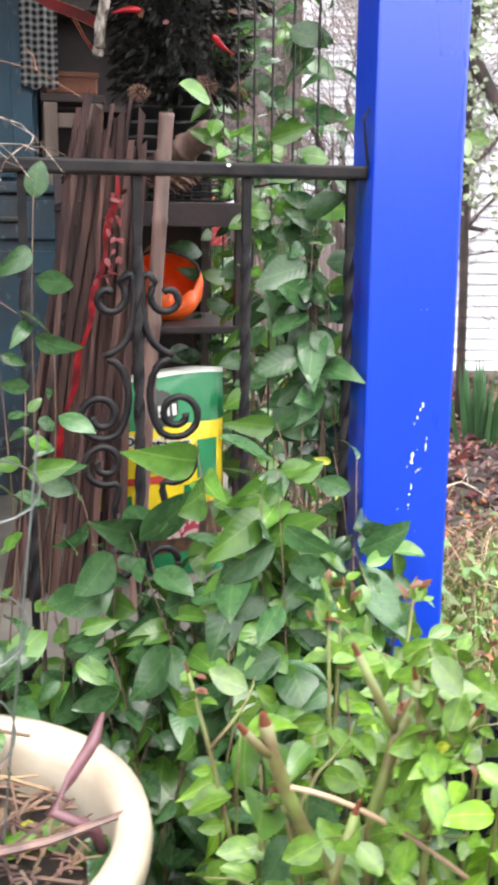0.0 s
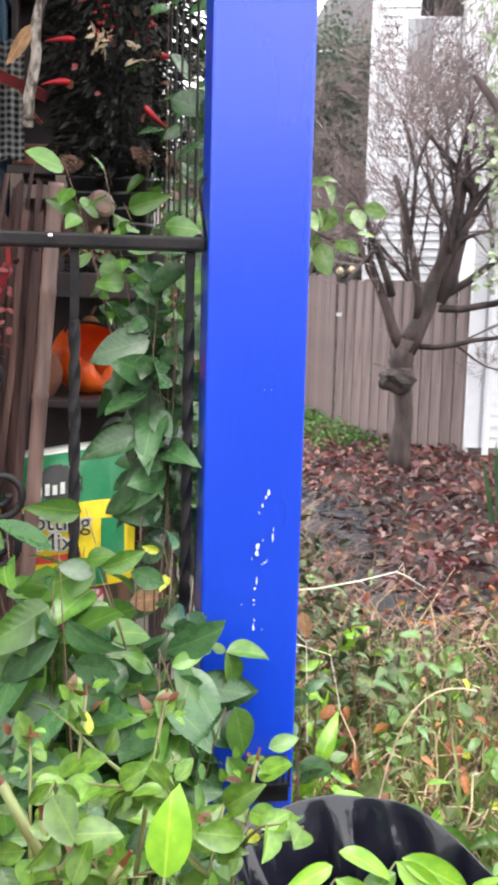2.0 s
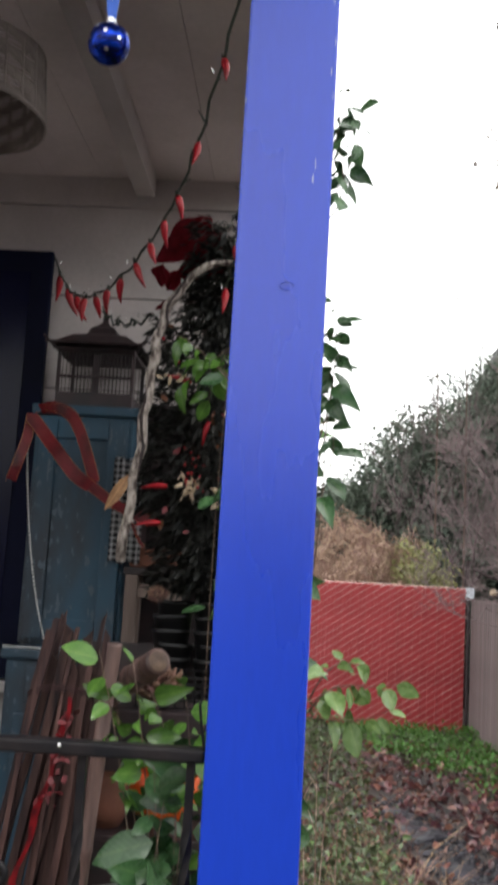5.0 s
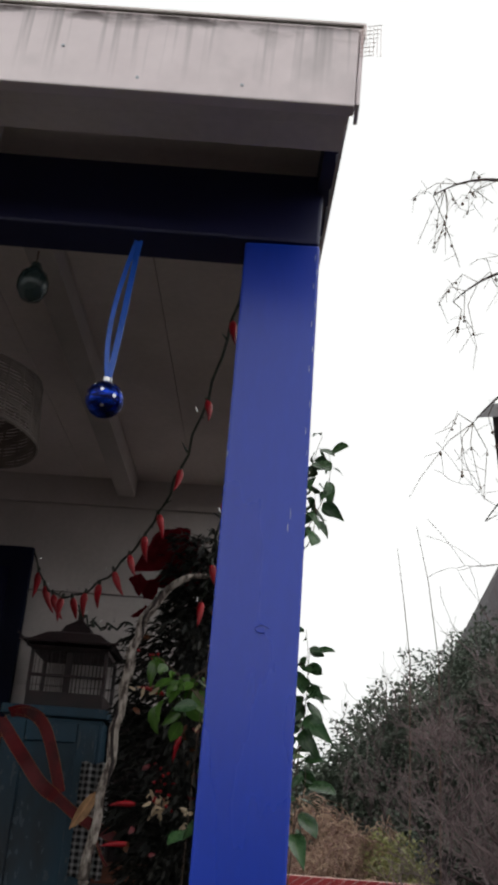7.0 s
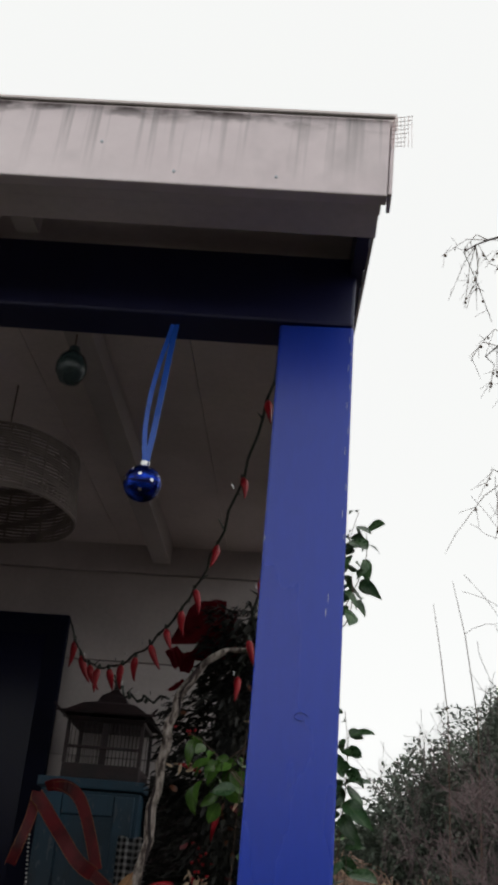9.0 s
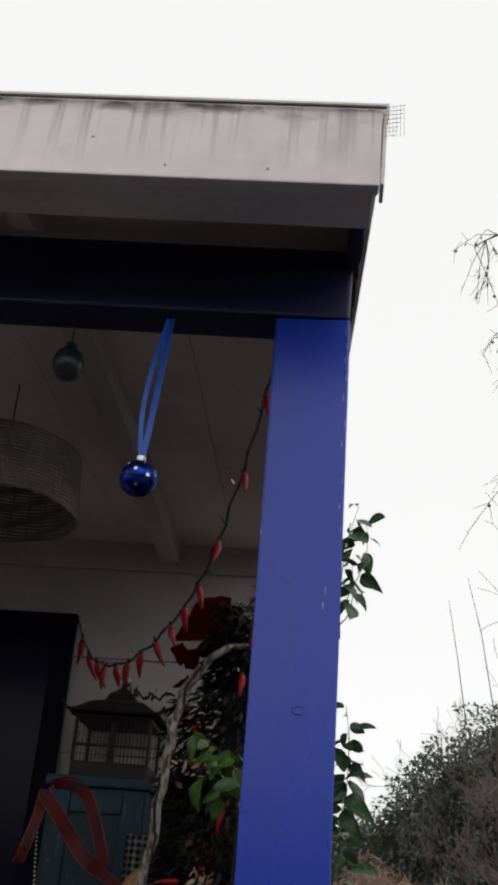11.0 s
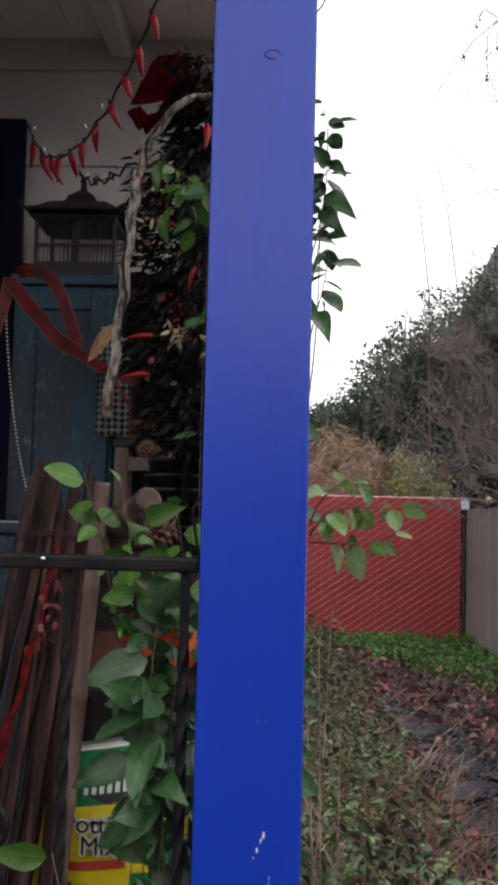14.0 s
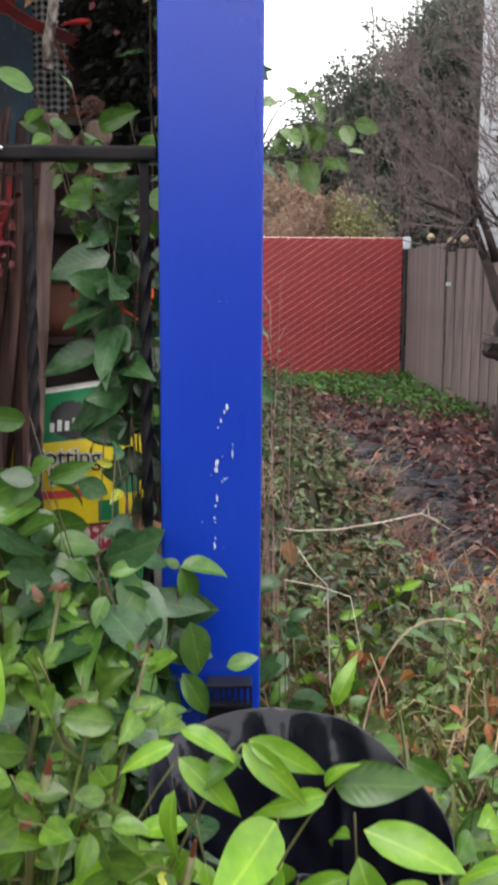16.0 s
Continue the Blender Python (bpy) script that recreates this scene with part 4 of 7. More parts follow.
for i in range(4):
    y = U(1.85, 2.3)
    sprout(side_vine, wander((0.58 + U(-0.02, 0.05), y, 0.1), (0.58 + U(-0.02, 0.03), y, U(0.3, 0.6)), (0.02, 0, 0)), 0.002, TWIG, OVATED, 5, 0.055, 0.3, (0.2, -0.8, 0.5), 0.5, odd=(TAN,))

# ---------------------------------------------------------------- shrubs in front
for k, (x0, x1, y0, y1, n) in enumerate(((0.09, 0.4, 1.05, 1.36, 23), (0.3, 0.72, 0.98, 1.16, 26), (0.74, 1.2, 1.1, 1.5, 30))):
    shrub = thing("leafy_shrub", "lime green broadleaf shrub in front of the porch", "shrub", group="shrubs")
    for i in range(n):
        x, y = U(x0, x1), U(y0, y1)
        top = (0.6 + 0.1 * U(-1, 1)) if k == 0 else ((0.49 + 0.06 * U(-1, 1)) if k == 1 else 0.4 + 0.1 * U(-1, 1))
        a = ((x0 + x1) / 2 + (x - (x0 + x1) / 2) * 0.6, y + 0.05, 0.0)
        kinds = ((OVATE, ROSE, OVATED, LANCE, OVATED) if k == 0 else (LANCE, OVATE, ROSE, LANCE, OVATED))[(i + k) % 5]
        sprout(shrub, wander(a, (x, y, top), (U(-0.06, 0.06), U(-0.03, 0.04), 0)), U(0.0025, 0.005), STEM if i % 3 else TWIG, kinds, 10, 0.074 if kinds in (LANCE, OVATE) else 0.054, 0.2, (0, -0.5, 0.9), 0.4, odd=(YELLOW, RUST) if i % 4 == 0 else None)
shoots = thing("lime_shoots", "fresh lime shoots with long pointed leaves", "shrub")
for x, y, z in ((0.41, 1.14, 0.6), (0.47, 1.13, 0.61), (0.545, 1.13, 0.62), (0.61, 1.13, 0.61), (0.68, 1.1, 0.57), (0.5, 1.05, 0.55), (0.58, 1.05, 0.55)):
    sprout(shoots, wander((x + U(-0.06, 0.06), y + 0.05, 0.0), (x, y, z), (0, 0.02, 0)), 0.003, STEM, LANCE, 6, 0.078, 0.78, (0, -0.5, 0.9), 0.6)

# lime leaves that hang over the mouth of the bag
for stem, leaves in (((0.5, 1.1, 0.2), (((0.51, 1.08, 0.7), (0.546, 1.05, 0.665), 0.085), ((0.515, 1.08, 0.703), (0.575, 1.05, 0.675), 0.08), ((0.51, 1.08, 0.69), (0.46, 1.06, 0.66), 0.06))),
                     ((0.45, 1.1, 0.2), (((0.458, 1.08, 0.688), (0.505, 1.05, 0.65), 0.08), ((0.46, 1.08, 0.712), (0.5, 1.06, 0.7), 0.062), ((0.455, 1.08, 0.7), (0.41, 1.06, 0.68), 0.06), ((0.455, 1.08, 0.66), (0.44, 1.05, 0.6), 0.07))),
                     ((0.58, 1.1, 0.2), (((0.585, 1.08, 0.663), (0.65, 1.05, 0.668), 0.09), ((0.578, 1.08, 0.663), (0.59, 1.05, 0.7), 0.045), ((0.58, 1.08, 0.655), (0.53, 1.06, 0.64), 0.07)))):
    tip = Vector(leaves[0][0])
    root = Vector(stem) - Vector((0.16, 0.02, 0.0))
    part("stem", tubed(curve(root, root.lerp(tip, 0.5) + Vector((-0.02, 0, 0.06)), root.lerp(tip, 0.8) + Vector((-0.015, 0, 0.03)), tip, 8), [0.0024 - 0.0002 * k for k in range(9)], 5), STEM, shoots, smooth=True)
    for a, b, size in leaves:
        leaf_on(shoots, rnd.choice((LANCE, LANCE, OVATE))[1::2], a, Vector(b) - Vector(a) + Vector((0, 0, 0.012)), size * 0.74, (U(-0.5, 0.5), -0.7, 0.7))

# one broad lime leaf that stands upright before the rest
part("stem", tubed(curve((0.3, 1.06, 0.3), (0.29, 1.04, 0.5), (0.305, 1.032, 0.65), (0.311, 1.03, 0.729), 8), [0.003 - 0.0002 * k for k in range(9)], 5), STEM, shoots, smooth=True)
leaf_on(shoots, LANCE[2:3], (0.311, 1.03, 0.727), (0.06, 0.02, 1), 0.07, (0.25, -1, 0.25))
for loc, d, s in (((0.3, 1.032, 0.64), (-1, -0.3, 0.35), 0.06), ((0.302, 1.032, 0.655), (1, -0.4, -0.1), 0.055), ((0.298, 1.034, 0.6), (0.7, -0.5, -0.4), 0.06), ((0.297, 1.036, 0.58), (-0.8, -0.4, -0.5), 0.062)):
    leaf_on(shoots, LANCE, loc, d, s, (0.1, -0.8, 0.6))

rose = thing("rose_bush", "rose bush with thick green canes and rust-tipped leaves", "shrub")
CANES = (((0.2, 1.02, 0.0), (0.12, 1.12, 0.64), 0.006), ((0.22, 1.04, 0.0), (0.26, 1.16, 0.68), 0.006), ((0.24, 1.0, 0.0), (0.38, 1.2, 0.7), 0.005), ((0.2, 1.05, 0.0), (0.2, 1.22, 0.76), 0.0045),
         ((0.25, 1.08, 0.0), (0.33, 1.3, 0.76), 0.006), ((0.18, 1.08, 0.0), (0.06, 1.26, 0.7), 0.006), ((0.27, 1.05, 0.0), (0.42, 1.26, 0.71), 0.006), ((0.2, 1.1, 0.0), (0.25, 1.32, 0.76), 0.005))
for a, b, r in CANES:
    pts = wander(a, b, (0, 0.02, 0.02))
    sprout(rose, pts, r, STEM, ROSE, 12, 0.042, 0.35, (0, -0.6, 0.8), 0.1, odd=(RUST, YELLOW))
    for k in range(4):
        p = pts[rnd.choice((4, 5, 6, 7))]
        q = p + Vector((U(-0.1, 0.1), U(-0.1, 0.06), U(0.02, 0.12)))
        sprout(rose, wander(p, q, (0, 0, 0.01), 5), 0.003, STEM, ROSE, 6, 0.04, 0.3, (0, -0.6, 0.8), 0.05, odd=(RUST, YELLOW))
    tip = pts[-1]
    part("cut_tip", tubed([tip, tip + (pts[-1] - pts[-2]).normalized() * 0.012], [r * 0.36, r * 0.25], 6), RUSTLEAF, rose, "brown pruned tip")
    for k in range(9):
        leaf_on(rose, RUST if k % 3 == 1 else ROSE, tip + Vector((U(-0.02, 0.02), U(-0.02, 0.02), U(-0.03, 0.01))), (U(-1, 1), U(-1, 0.3), U(0, 1)), U(0.012, 0.022))
# bare pruned canes that stand before the leaves
for a, m, b, r in (((0.23, 1.06, 0.2), (0.238, 1.05, 0.6), (0.257, 1.05, 0.736), 0.0042), ((0.238, 1.05, 0.62), (0.25, 1.045, 0.69), (0.279, 1.04, 0.735), 0.004), ((0.24, 1.05, 0.64), (0.232, 1.04, 0.7), (0.22, 1.04, 0.776), 0.004), ((0.29, 1.06, 0.3), (0.335, 1.05, 0.59), (0.357, 1.05, 0.69), 0.0045),
                   ((0.35, 1.05, 0.63), (0.365, 1.045, 0.64), (0.383, 1.04, 0.652), 0.004), ((0.3, 1.0, 0.3), (0.31, 1.0, 0.5), (0.305, 1.0, 0.6), 0.004), ((0.1, 1.06, 0.2), (0.12, 1.04, 0.5), (0.165, 1.03, 0.66), 0.0045), ((0.45, 1.08, 0.2), (0.44, 1.06, 0.5), (0.47, 1.05, 0.62), 0.004)):
    pts = curve(a, Vector(a).lerp(Vector(m), 0.66), m, b, 7)
    part("cane", tubed(pts, [r * (1 - 0.02 * k + 0.08 * (k % 3 == 1)) for k in range(8)], 8), STEM, rose, smooth=True)
    part("cut_tip", tubed([pts[-1], pts[-1] + (pts[-1] - pts[-2]).normalized() * 0.014], [r * 0.7, r * 0.4], 8), RUSTLEAF, rose, "brown pruned tip")
    for k in (2, 3, 4, 5, 6):
        p = pts[k]
        part("thorn", tubed([p, p + Vector((U(-0.5, 0.5), -0.6, 0.3)).normalized() * (r + 0.006)], [0.0018, 0.0004], 4), RUSTSTALK, rose)
        if k > 3:
            for j in range(2):
                q = p + Vector((U(-0.05, 0.05), U(-0.05, 0.03), U(0.0, 0.06)))
                sprout(rose, wander(p, q, (0, 0, 0.01), 4), 0.0018, STEM, ROSE, 4, 0.032, 0.4, (0, -0.6, 0.8), 0.3, odd=(RUST, YELLOW))
# stout old canes
for pts, r in ((((0.2, 1.1, 0.3), (0.168, 1.09, 0.554), (0.138, 1.09, 0.611), (0.119, 1.09, 0.654), (0.105, 1.09, 0.695), (0.099, 1.09, 0.722)), 0.0068), (((0.2, 1.1, 0.35), (0.205, 1.09, 0.62), (0.215, 1.09, 0.653), (0.225, 1.09, 0.693), (0.245, 1.09, 0.733)), 0.006), (((0.227, 1.09, 0.698), (0.218, 1.09, 0.713), (0.185, 1.09, 0.781)), 0.0042), (((0.107, 1.09, 0.69), (0.095, 1.085, 0.7), (0.078, 1.08, 0.722)), 0.0045)):
    part("cane", tubed(pts, [r * (1 + 0.1 * (k % 2)) for k in range(len(pts))], 9), STEM, rose, smooth=True)
    tip = Vector(pts[-1])
    part("cut_tip", tubed([tip, tip + (tip - Vector(pts[-2])).normalized() * 0.012], [r * 0.9, r * 0.5], 8), RUSTLEAF, rose, "brown pruned tip")
# one long pale cane that runs across low down
part("cane", tubed(curve((0.115, 1.06, 0.675), (0.18, 1.05, 0.66), (0.24, 1.05, 0.61), (0.36, 1.04, 0.5), 10), 0.0026, 6), STRAW, rose)

# ---------------------------------------------------------------- pot with its cage and dead stems
pot = thing("cream_pot", "large cream glazed plant pot holding dead stems", "plant pot", (-0.25, 1.29, 0.0))
pot.scale = (1.137, 1.137, 0.9)
part("bowl", lathe(bmesh.new(), [(0.001, 0.02), (0.14, 0.0), (0.15, 0.02), (0.175, 0.2), (0.21, 0.42), (0.215, 0.5), (0.22, 0.54), (0.237, 0.555), (0.24, 0.58), (0.237, 0.6), (0.222, 0.606), (0.208, 0.6), (0.203, 0.57), (0.2, 0.5), (0.195, 0.44)], 48), CREAM, pot, smooth=True)
bm = bmesh.new()
rings = [[bm.verts.new((r * math.cos(a), r * math.sin(a), 0.52 + 0.02 * noise.noise(Vector((9 * r * math.cos(a), 9 * r * math.sin(a), 0))))) for a in [2 * math.pi * k / 24 for k in range(24)]] for r in (0.02, 0.08, 0.14, 0.2)]
bm.faces.new(rings[0])
for r0, r1 in zip(rings, rings[1:]):
    for k in range(24):
        bm.faces.new((r0[k], r1[k], r1[(k + 1) % 24], r0[(k + 1) % 24]))
part("potting_soil", bm, SOIL, pot)
bm = bmesh.new()
for i in range(420):
    a, r = U(0, 6.28), 0.19 * math.sqrt(rnd.random())
    p = Vector((r * math.cos(a), r * math.sin(a), 0.525 + U(0, 0.04)))
    d = Vector((U(-1, 1), U(-1, 1), U(-0.05, 0.16))) * U(0.03, 0.09)
    q = p + d
    if q.xy.length < 0.2:
        tube(bm, [p, p + d * 0.5 + Vector((0, 0, U(0, 0.008))), q], U(0.0012, 0.003), 4)
tagged(part("dry_straw", bm, DEADSTEM, pot), kind="stuff")
part("dead_cane", tubed([(-0.12, -0.06, 0.54), (0.0, -0.04, 0.56), (0.06, -0.03, 0.575), (0.14, -0.03, 0.585), (0.22, -0.015, 0.6)], [0.006, 0.006, 0.008, 0.005, 0.004], 7), BAMBOO, pot, "pale dead cane")
part("dried_stem", tubed([(0.195, 0.0, 0.53), (0.185, 0.0, 0.57), (0.145, 0.0, 0.6), (0.165, 0.015, 0.63), (0.19, 0.04, 0.66), (0.2, 0.05, 0.69)], [0.005, 0.0075, 0.007, 0.006, 0.0075, 0.002], 8), PURPLE, pot, "kinked purple dried stem", True)
part("dried_stem", tubed([(-0.02, 0.0, 0.5), (0.02, 0.05, 0.55), (0.07, 0.08, 0.59)], [0.018, 0.015, 0.01], 8), TWIG, pot, smooth=True)
part("twig", tubed([(0.0, 0.12, 0.57), (0.05, 0.13, 0.6), (0.1, 0.15, 0.615), (0.13, 0.14, 0.61)], 0.0025, 5), TWIG, pot)
for i in range(14):
    a, r = U(-0.6, 1.6), U(0.05, 0.18)
    leaf_on(pot, ROSE if i % 3 else YELLOW, (r * math.cos(a), r * math.sin(a), 0.52), (U(-1, 1), U(-1, 1), U(0.2, 0.8)), U(0.03, 0.05))
for loc, d in (((-0.06, 0.0, 0.53), (0.6, -0.5, 0.3)), ((0.03, -0.1, 0.53), (0.8, 0.2, 0.2)), ((0.06, 0.0, 0.53), (0.2, -0.8, 0.5))):
    leaf_on(pot, RUST, loc, d, 0.06)
cage = thing("tomato_cage", "thin grey wire tomato cage standing in the pot", "plant support", (-0.25, 1.29, -0.02))
cage.scale = (1.137, 1.137, 0.97)
for r, z in ((0.115, 0.68), (0.13, 0.8), (0.145, 0.95)):
    part("ring", tubed([(r * math.cos(a), r * math.sin(a), z + 0.006 * math.sin(3 * a)) for a in [2 * math.pi * k / 32 for k in range(33)]], 0.0011, 5), STEELWIRE, cage)
for a in (0.25, 1.5, 2.9, 4.4):
    part("leg", tubed([(0.1 * math.cos(a), 0.1 * math.sin(a), 0.5), (0.15 * math.cos(a), 0.15 * math.sin(a), 1.0)], 0.0012, 5), STEELWIRE, cage)

# ---------------------------------------------------------------- black bag, tray


def bin_bag():
    """A black plastic bag standing open: a soft oval rim, faceted folds inside it."""
    t = thing("black_bag", "shiny black plastic bag standing open, rim folded over", "plastic bag", (0.58, 1.32, 0.0))
    n = 300

    def tent(v, w):
        return max(0.0, 1 - abs(v) / w)

    def point(k, f, out, j):
        a = 2 * math.pi * k / n
        grow_in = min(1.0, 9 * max(0.0, f))
        fold = 0.0
        if f > 0.004:
            pleat = max(0.0, min(1.0, (0.11 + 0.05 * f - abs(a - 1.72 + 0.05 * f)) / 0.02))
            fold -= grow_in * pleat * (0.024 + 0.012 * noise.noise(Vector((11 * a, 9 * f, 2.0))))
            for at, wide, deep, drift in ((1.35, 0.05, 0.012, -1.0), (2.45, 0.06, 0.012, 0.8)):
                fold -= deep * grow_in * tent(a - at - drift * f, wide + 0.12 * f)
            fb = 0.3 * max(0.0, a - 1.8)
            if 1.8 < a < 3.2:
                fold -= 0.016 * min(1.0, f / max(0.01, fb)) * min(1.0, 4 * fb)
            fold -= 0.03 * grow_in * abs(noise.noise(Vector((3.2 * math.cos(a), 3.2 * math.sin(a), 4 * f + 1.5 * a))))
        lean = 1 - 0.1 * min(f, 0.4) - 0.03 * f
        low = 0.075 * max(0, math.cos(a + 0.15)) ** 2 + 0.012 * max(0, -math.cos(a)) + 0.03 * max(0, -math.sin(a))
        wob = 0.003 * math.sin(3 * a + 1) + 0.002 * math.sin(7 * a)
        r = (lean + (fold + out) / 0.15) * (1 + 0.13 * tent(a - 2.4, 0.75))
        return Vector((0.163 * r * math.cos(a), 0.135 * r * math.sin(a), 0.546 + 0.024 * tent(a - 1.72, 1.2) - low + wob - f * 0.5))

    def shell(rows):
        bm = bmesh.new()
        rings = [[bm.verts.new(point(k, f, out, j)) for k in range(n)] for j, (f, out) in enumerate(rows)]
        for a, b in zip(rings, rings[1:]):
            for k in range(n):
                bm.faces.new((a[k], b[k], b[(k + 1) % n], a[(k + 1) % n]))
        return bm
    part("lining", shell([(0.0, 0.0), (0.006, -0.001)] + [(0.006 + 0.028 * i, -0.001 - 0.0008 * i) for i in range(1, 24)] + [(0.9, -0.03), (0.95, -0.08), (0.955, -0.13)]), BLACKBAG, t, smooth=True)
    part("folded_rim", shell([(0.0, 0.0), (-0.0015, 0.0008), (0.0, 0.002), (0.06, 0.008), (0.14, 0.012)]), BLACKBAG, t, smooth=True)
    part("outer_skin", shell([(0.1, 0.01), (0.3, 0.02), (0.6, 0.035), (1.0, 0.04)]), BLACKBAG, t, smooth=True)
    return t


bin_bag()
tray = thing("nursery_tray", "black plastic nursery tray with a slotted rim", "plant tray")
part("rim", boxed(0.472, 0.536, 1.645, 1.68, 0.512, 0.517, 0.001), BLACKPLASTIC, tray)
part("wall", boxed(0.472, 0.536, 1.66, 1.664, 0.455, 0.487), BLACKPLASTIC, tray)
slot = mesh_of(boxed(-0.002, 0.002, 1.648, 1.652, 0.487, 0.512), "slot_bar", BLACKPLASTIC)
for i in range(8):
    part("slot_bar", slot, None, tray).location = (0.4745 + 0.0085 * i, 0, 0)
part("lower_rim", boxed(0.472, 0.536, 1.645, 1.66, 0.484, 0.488), BLACKPLASTIC, tray)

def plaid_material():
    """White cotton crossed by black stripes both ways."""
    m = mat("plaid_cotton", (0.6, 0.6, 0.6), (0.5, 0.5, 0.52), rough=0.9, scale=30, bump=0.2)
    n, l = m.node_tree.nodes, m.node_tree.links
    tc, sep, total = n.new("ShaderNodeTexCoord"), n.new("ShaderNodeSeparateXYZ"), n.new("ShaderNodeMath")
    l.new(tc.outputs["Object"], sep.inputs[0])
    total.operation = "ADD"
    for k, axis in enumerate("XZ"):
        s, wv, g = n.new("ShaderNodeMath"), n.new("ShaderNodeMath"), n.new("ShaderNodeMath")
        s.operation, s.inputs[1].default_value = "MULTIPLY", 330.0
        wv.operation = "SINE"
        g.operation, g.inputs[1].default_value = "GREATER_THAN", -0.2
        l.new(sep.outputs[axis], s.inputs[0])
        l.new(s.outputs[0], wv.inputs[0])
        l.new(wv.outputs[0], g.inputs[0])
        l.new(g.outputs[0], total.inputs[k])
    half, mix = n.new("ShaderNodeMath"), n.new("ShaderNodeMixRGB")
    half.operation, half.inputs[1].default_value = "MULTIPLY", 0.5
    l.new(total.outputs[0], half.inputs[0])
    l.new(half.outputs[0], mix.inputs[0])
    mix.inputs[1].default_value, mix.inputs[2].default_value = (0.5, 0.49, 0.5, 1), (0.012, 0.012, 0.015, 1)
    l.new(mix.outputs[0], n["Principled BSDF"].inputs["Base Color"])
    return m


# ---------------------------------------------------------------- porch things
ornament = thing("christmas_ball", "shiny blue glass ball with silver dots on a ribbon", "ornament", (0.188, 1.7, 2.32))
bm = bmesh.new()
bmesh.ops.create_uvsphere(bm, u_segments=32, v_segments=20, radius=0.0335)
part("ball", bm, BALLBLUE, ornament, smooth=True)
part("cap", lathe(bmesh.new(), [(0.009, 0.031), (0.009, 0.041), (0.004, 0.043), (0.001, 0.044)], 14), SILVER, ornament, "silver cap")
for a, b in ((-1.57, 0.15), (-1.0, 0.75), (-2.2, 0.6), (-0.9, -0.1), (-2.5, 0.0), (-1.5, -0.7), (-0.2, 0.4), (-1.4, 1.05)):
    p = Vector((math.cos(a) * math.cos(b), math.sin(a) * math.cos(b), math.sin(b)))
    m = p.to_track_quat("Z", "Y").to_matrix().to_4x4()
    part("silver_dot", lathe(bmesh.new(), [(0.0036, 0.0325), (0.0032, 0.0341), (0.0003, 0.0343)], 10), SILVER, ornament).matrix_basis = m
bm = ribbon(bmesh.new(), curve((0.0, 0, 0.04), (-0.018, 0, 0.13), (-0.005, 0.0, 0.22), (0.016, 0.012, 0.34), 12), 0.009, (1, 0.4, 0))
part("ribbon", bm, BLUERIBBON, ornament)
bm = ribbon(bmesh.new(), curve((0.002, 0, 0.04), (0.012, 0, 0.13), (0.016, 0.0, 0.24), (0.022, 0.012, 0.34), 12), 0.012, (1, -0.3, 0))
part("ribbon", bm, BLUERIBBON, ornament)

flt = thing("glass_float", "small green glass float hanging under the beam", "ornament", (0.0, 1.79, 2.6))
part("float", lathe(bmesh.new(), [(0.001, -0.04), (0.02, -0.032), (0.03, -0.012), (0.031, 0.004), (0.026, 0.02), (0.014, 0.032), (0.01, 0.045), (0.001, 0.046)], 20), GREENGLASS, flt, smooth=True)
part("cord", tubed([(0, 0, 0.045), (0, 0, 0.075)], 0.002, 5), TWIG, flt)

# bird cage with a pagoda roof on top of the hutch
bc = thing("bird_cage", "dark wooden pagoda bird cage on the hutch", "bird cage", (-0.128, 3.45, 2.024))
bc.scale = (0.91, 0.91, 0.91)
part("base", boxed(-0.135, 0.135, -0.12, 0.12, 0.0, 0.05, 0.004), CAGEWOOD, bc)
part("top_frame", boxed(-0.135, 0.135, -0.12, 0.12, 0.19, 0.205, 0.003), CAGEWOOD, bc)
part("mid_frame", boxed(-0.136, 0.136, -0.121, -0.113, 0.1, 0.11, 0.002), CAGEWOOD, bc)
bar = mesh_of(tubed([(0, 0, 0.045), (0, 0, 0.195)], 0.0013, 4), "cage_bar", CAGEWOOD)
for i in range(20):
    for yy in (-0.117, 0.117):
        part("cage_bar", bar, None, bc).location = (-0.13 + 0.26 * i / 19, yy, 0)
for x in (-0.13, 0.13):
    for yy in (-0.115, 0.115):
        part("corner_post", boxed(x - 0.006, x + 0.006, yy - 0.006, yy + 0.006, 0.05, 0.19), CAGEWOOD, bc)
part("inner_block", boxed(-0.012, 0.012, -0.11, -0.1, 0.05, 0.19), CAGEWOOD, bc)
bm = bmesh.new()
prof = [(0.21, 0.215), (0.19, 0.222), (0.12, 0.262), (0.07, 0.275), (0.055, 0.3), (0.03, 0.315), (0.012, 0.33), (0.01, 0.36), (0.002, 0.375)]
lathe(bm, [(r * 1.1, z) for r, z in prof], 4)
bmesh.ops.rotate(bm, verts=bm.verts, cent=(0, 0, 0), matrix=Matrix.Rotation(math.pi / 4, 3, "Z"))
rf = part("roof", bm, CAGEWOOD, bc)
for x in (-0.165, 0.165):
    part("eave_rail", tubed([(x * 1.1, -0.165, 0.24), (x * 0.85, -0.14, 0.2)], 0.004, 5), CAGEWOOD, rf)
part("eave_front", tubed([(-0.175, -0.16, 0.218), (0.175, -0.16, 0.218)], 0.005, 5), CAGEWOOD, rf)
part("eave_lower", tubed([(-0.15, -0.14, 0.2), (0.15, -0.14, 0.2)], 0.004, 5), CAGEWOOD, rf)

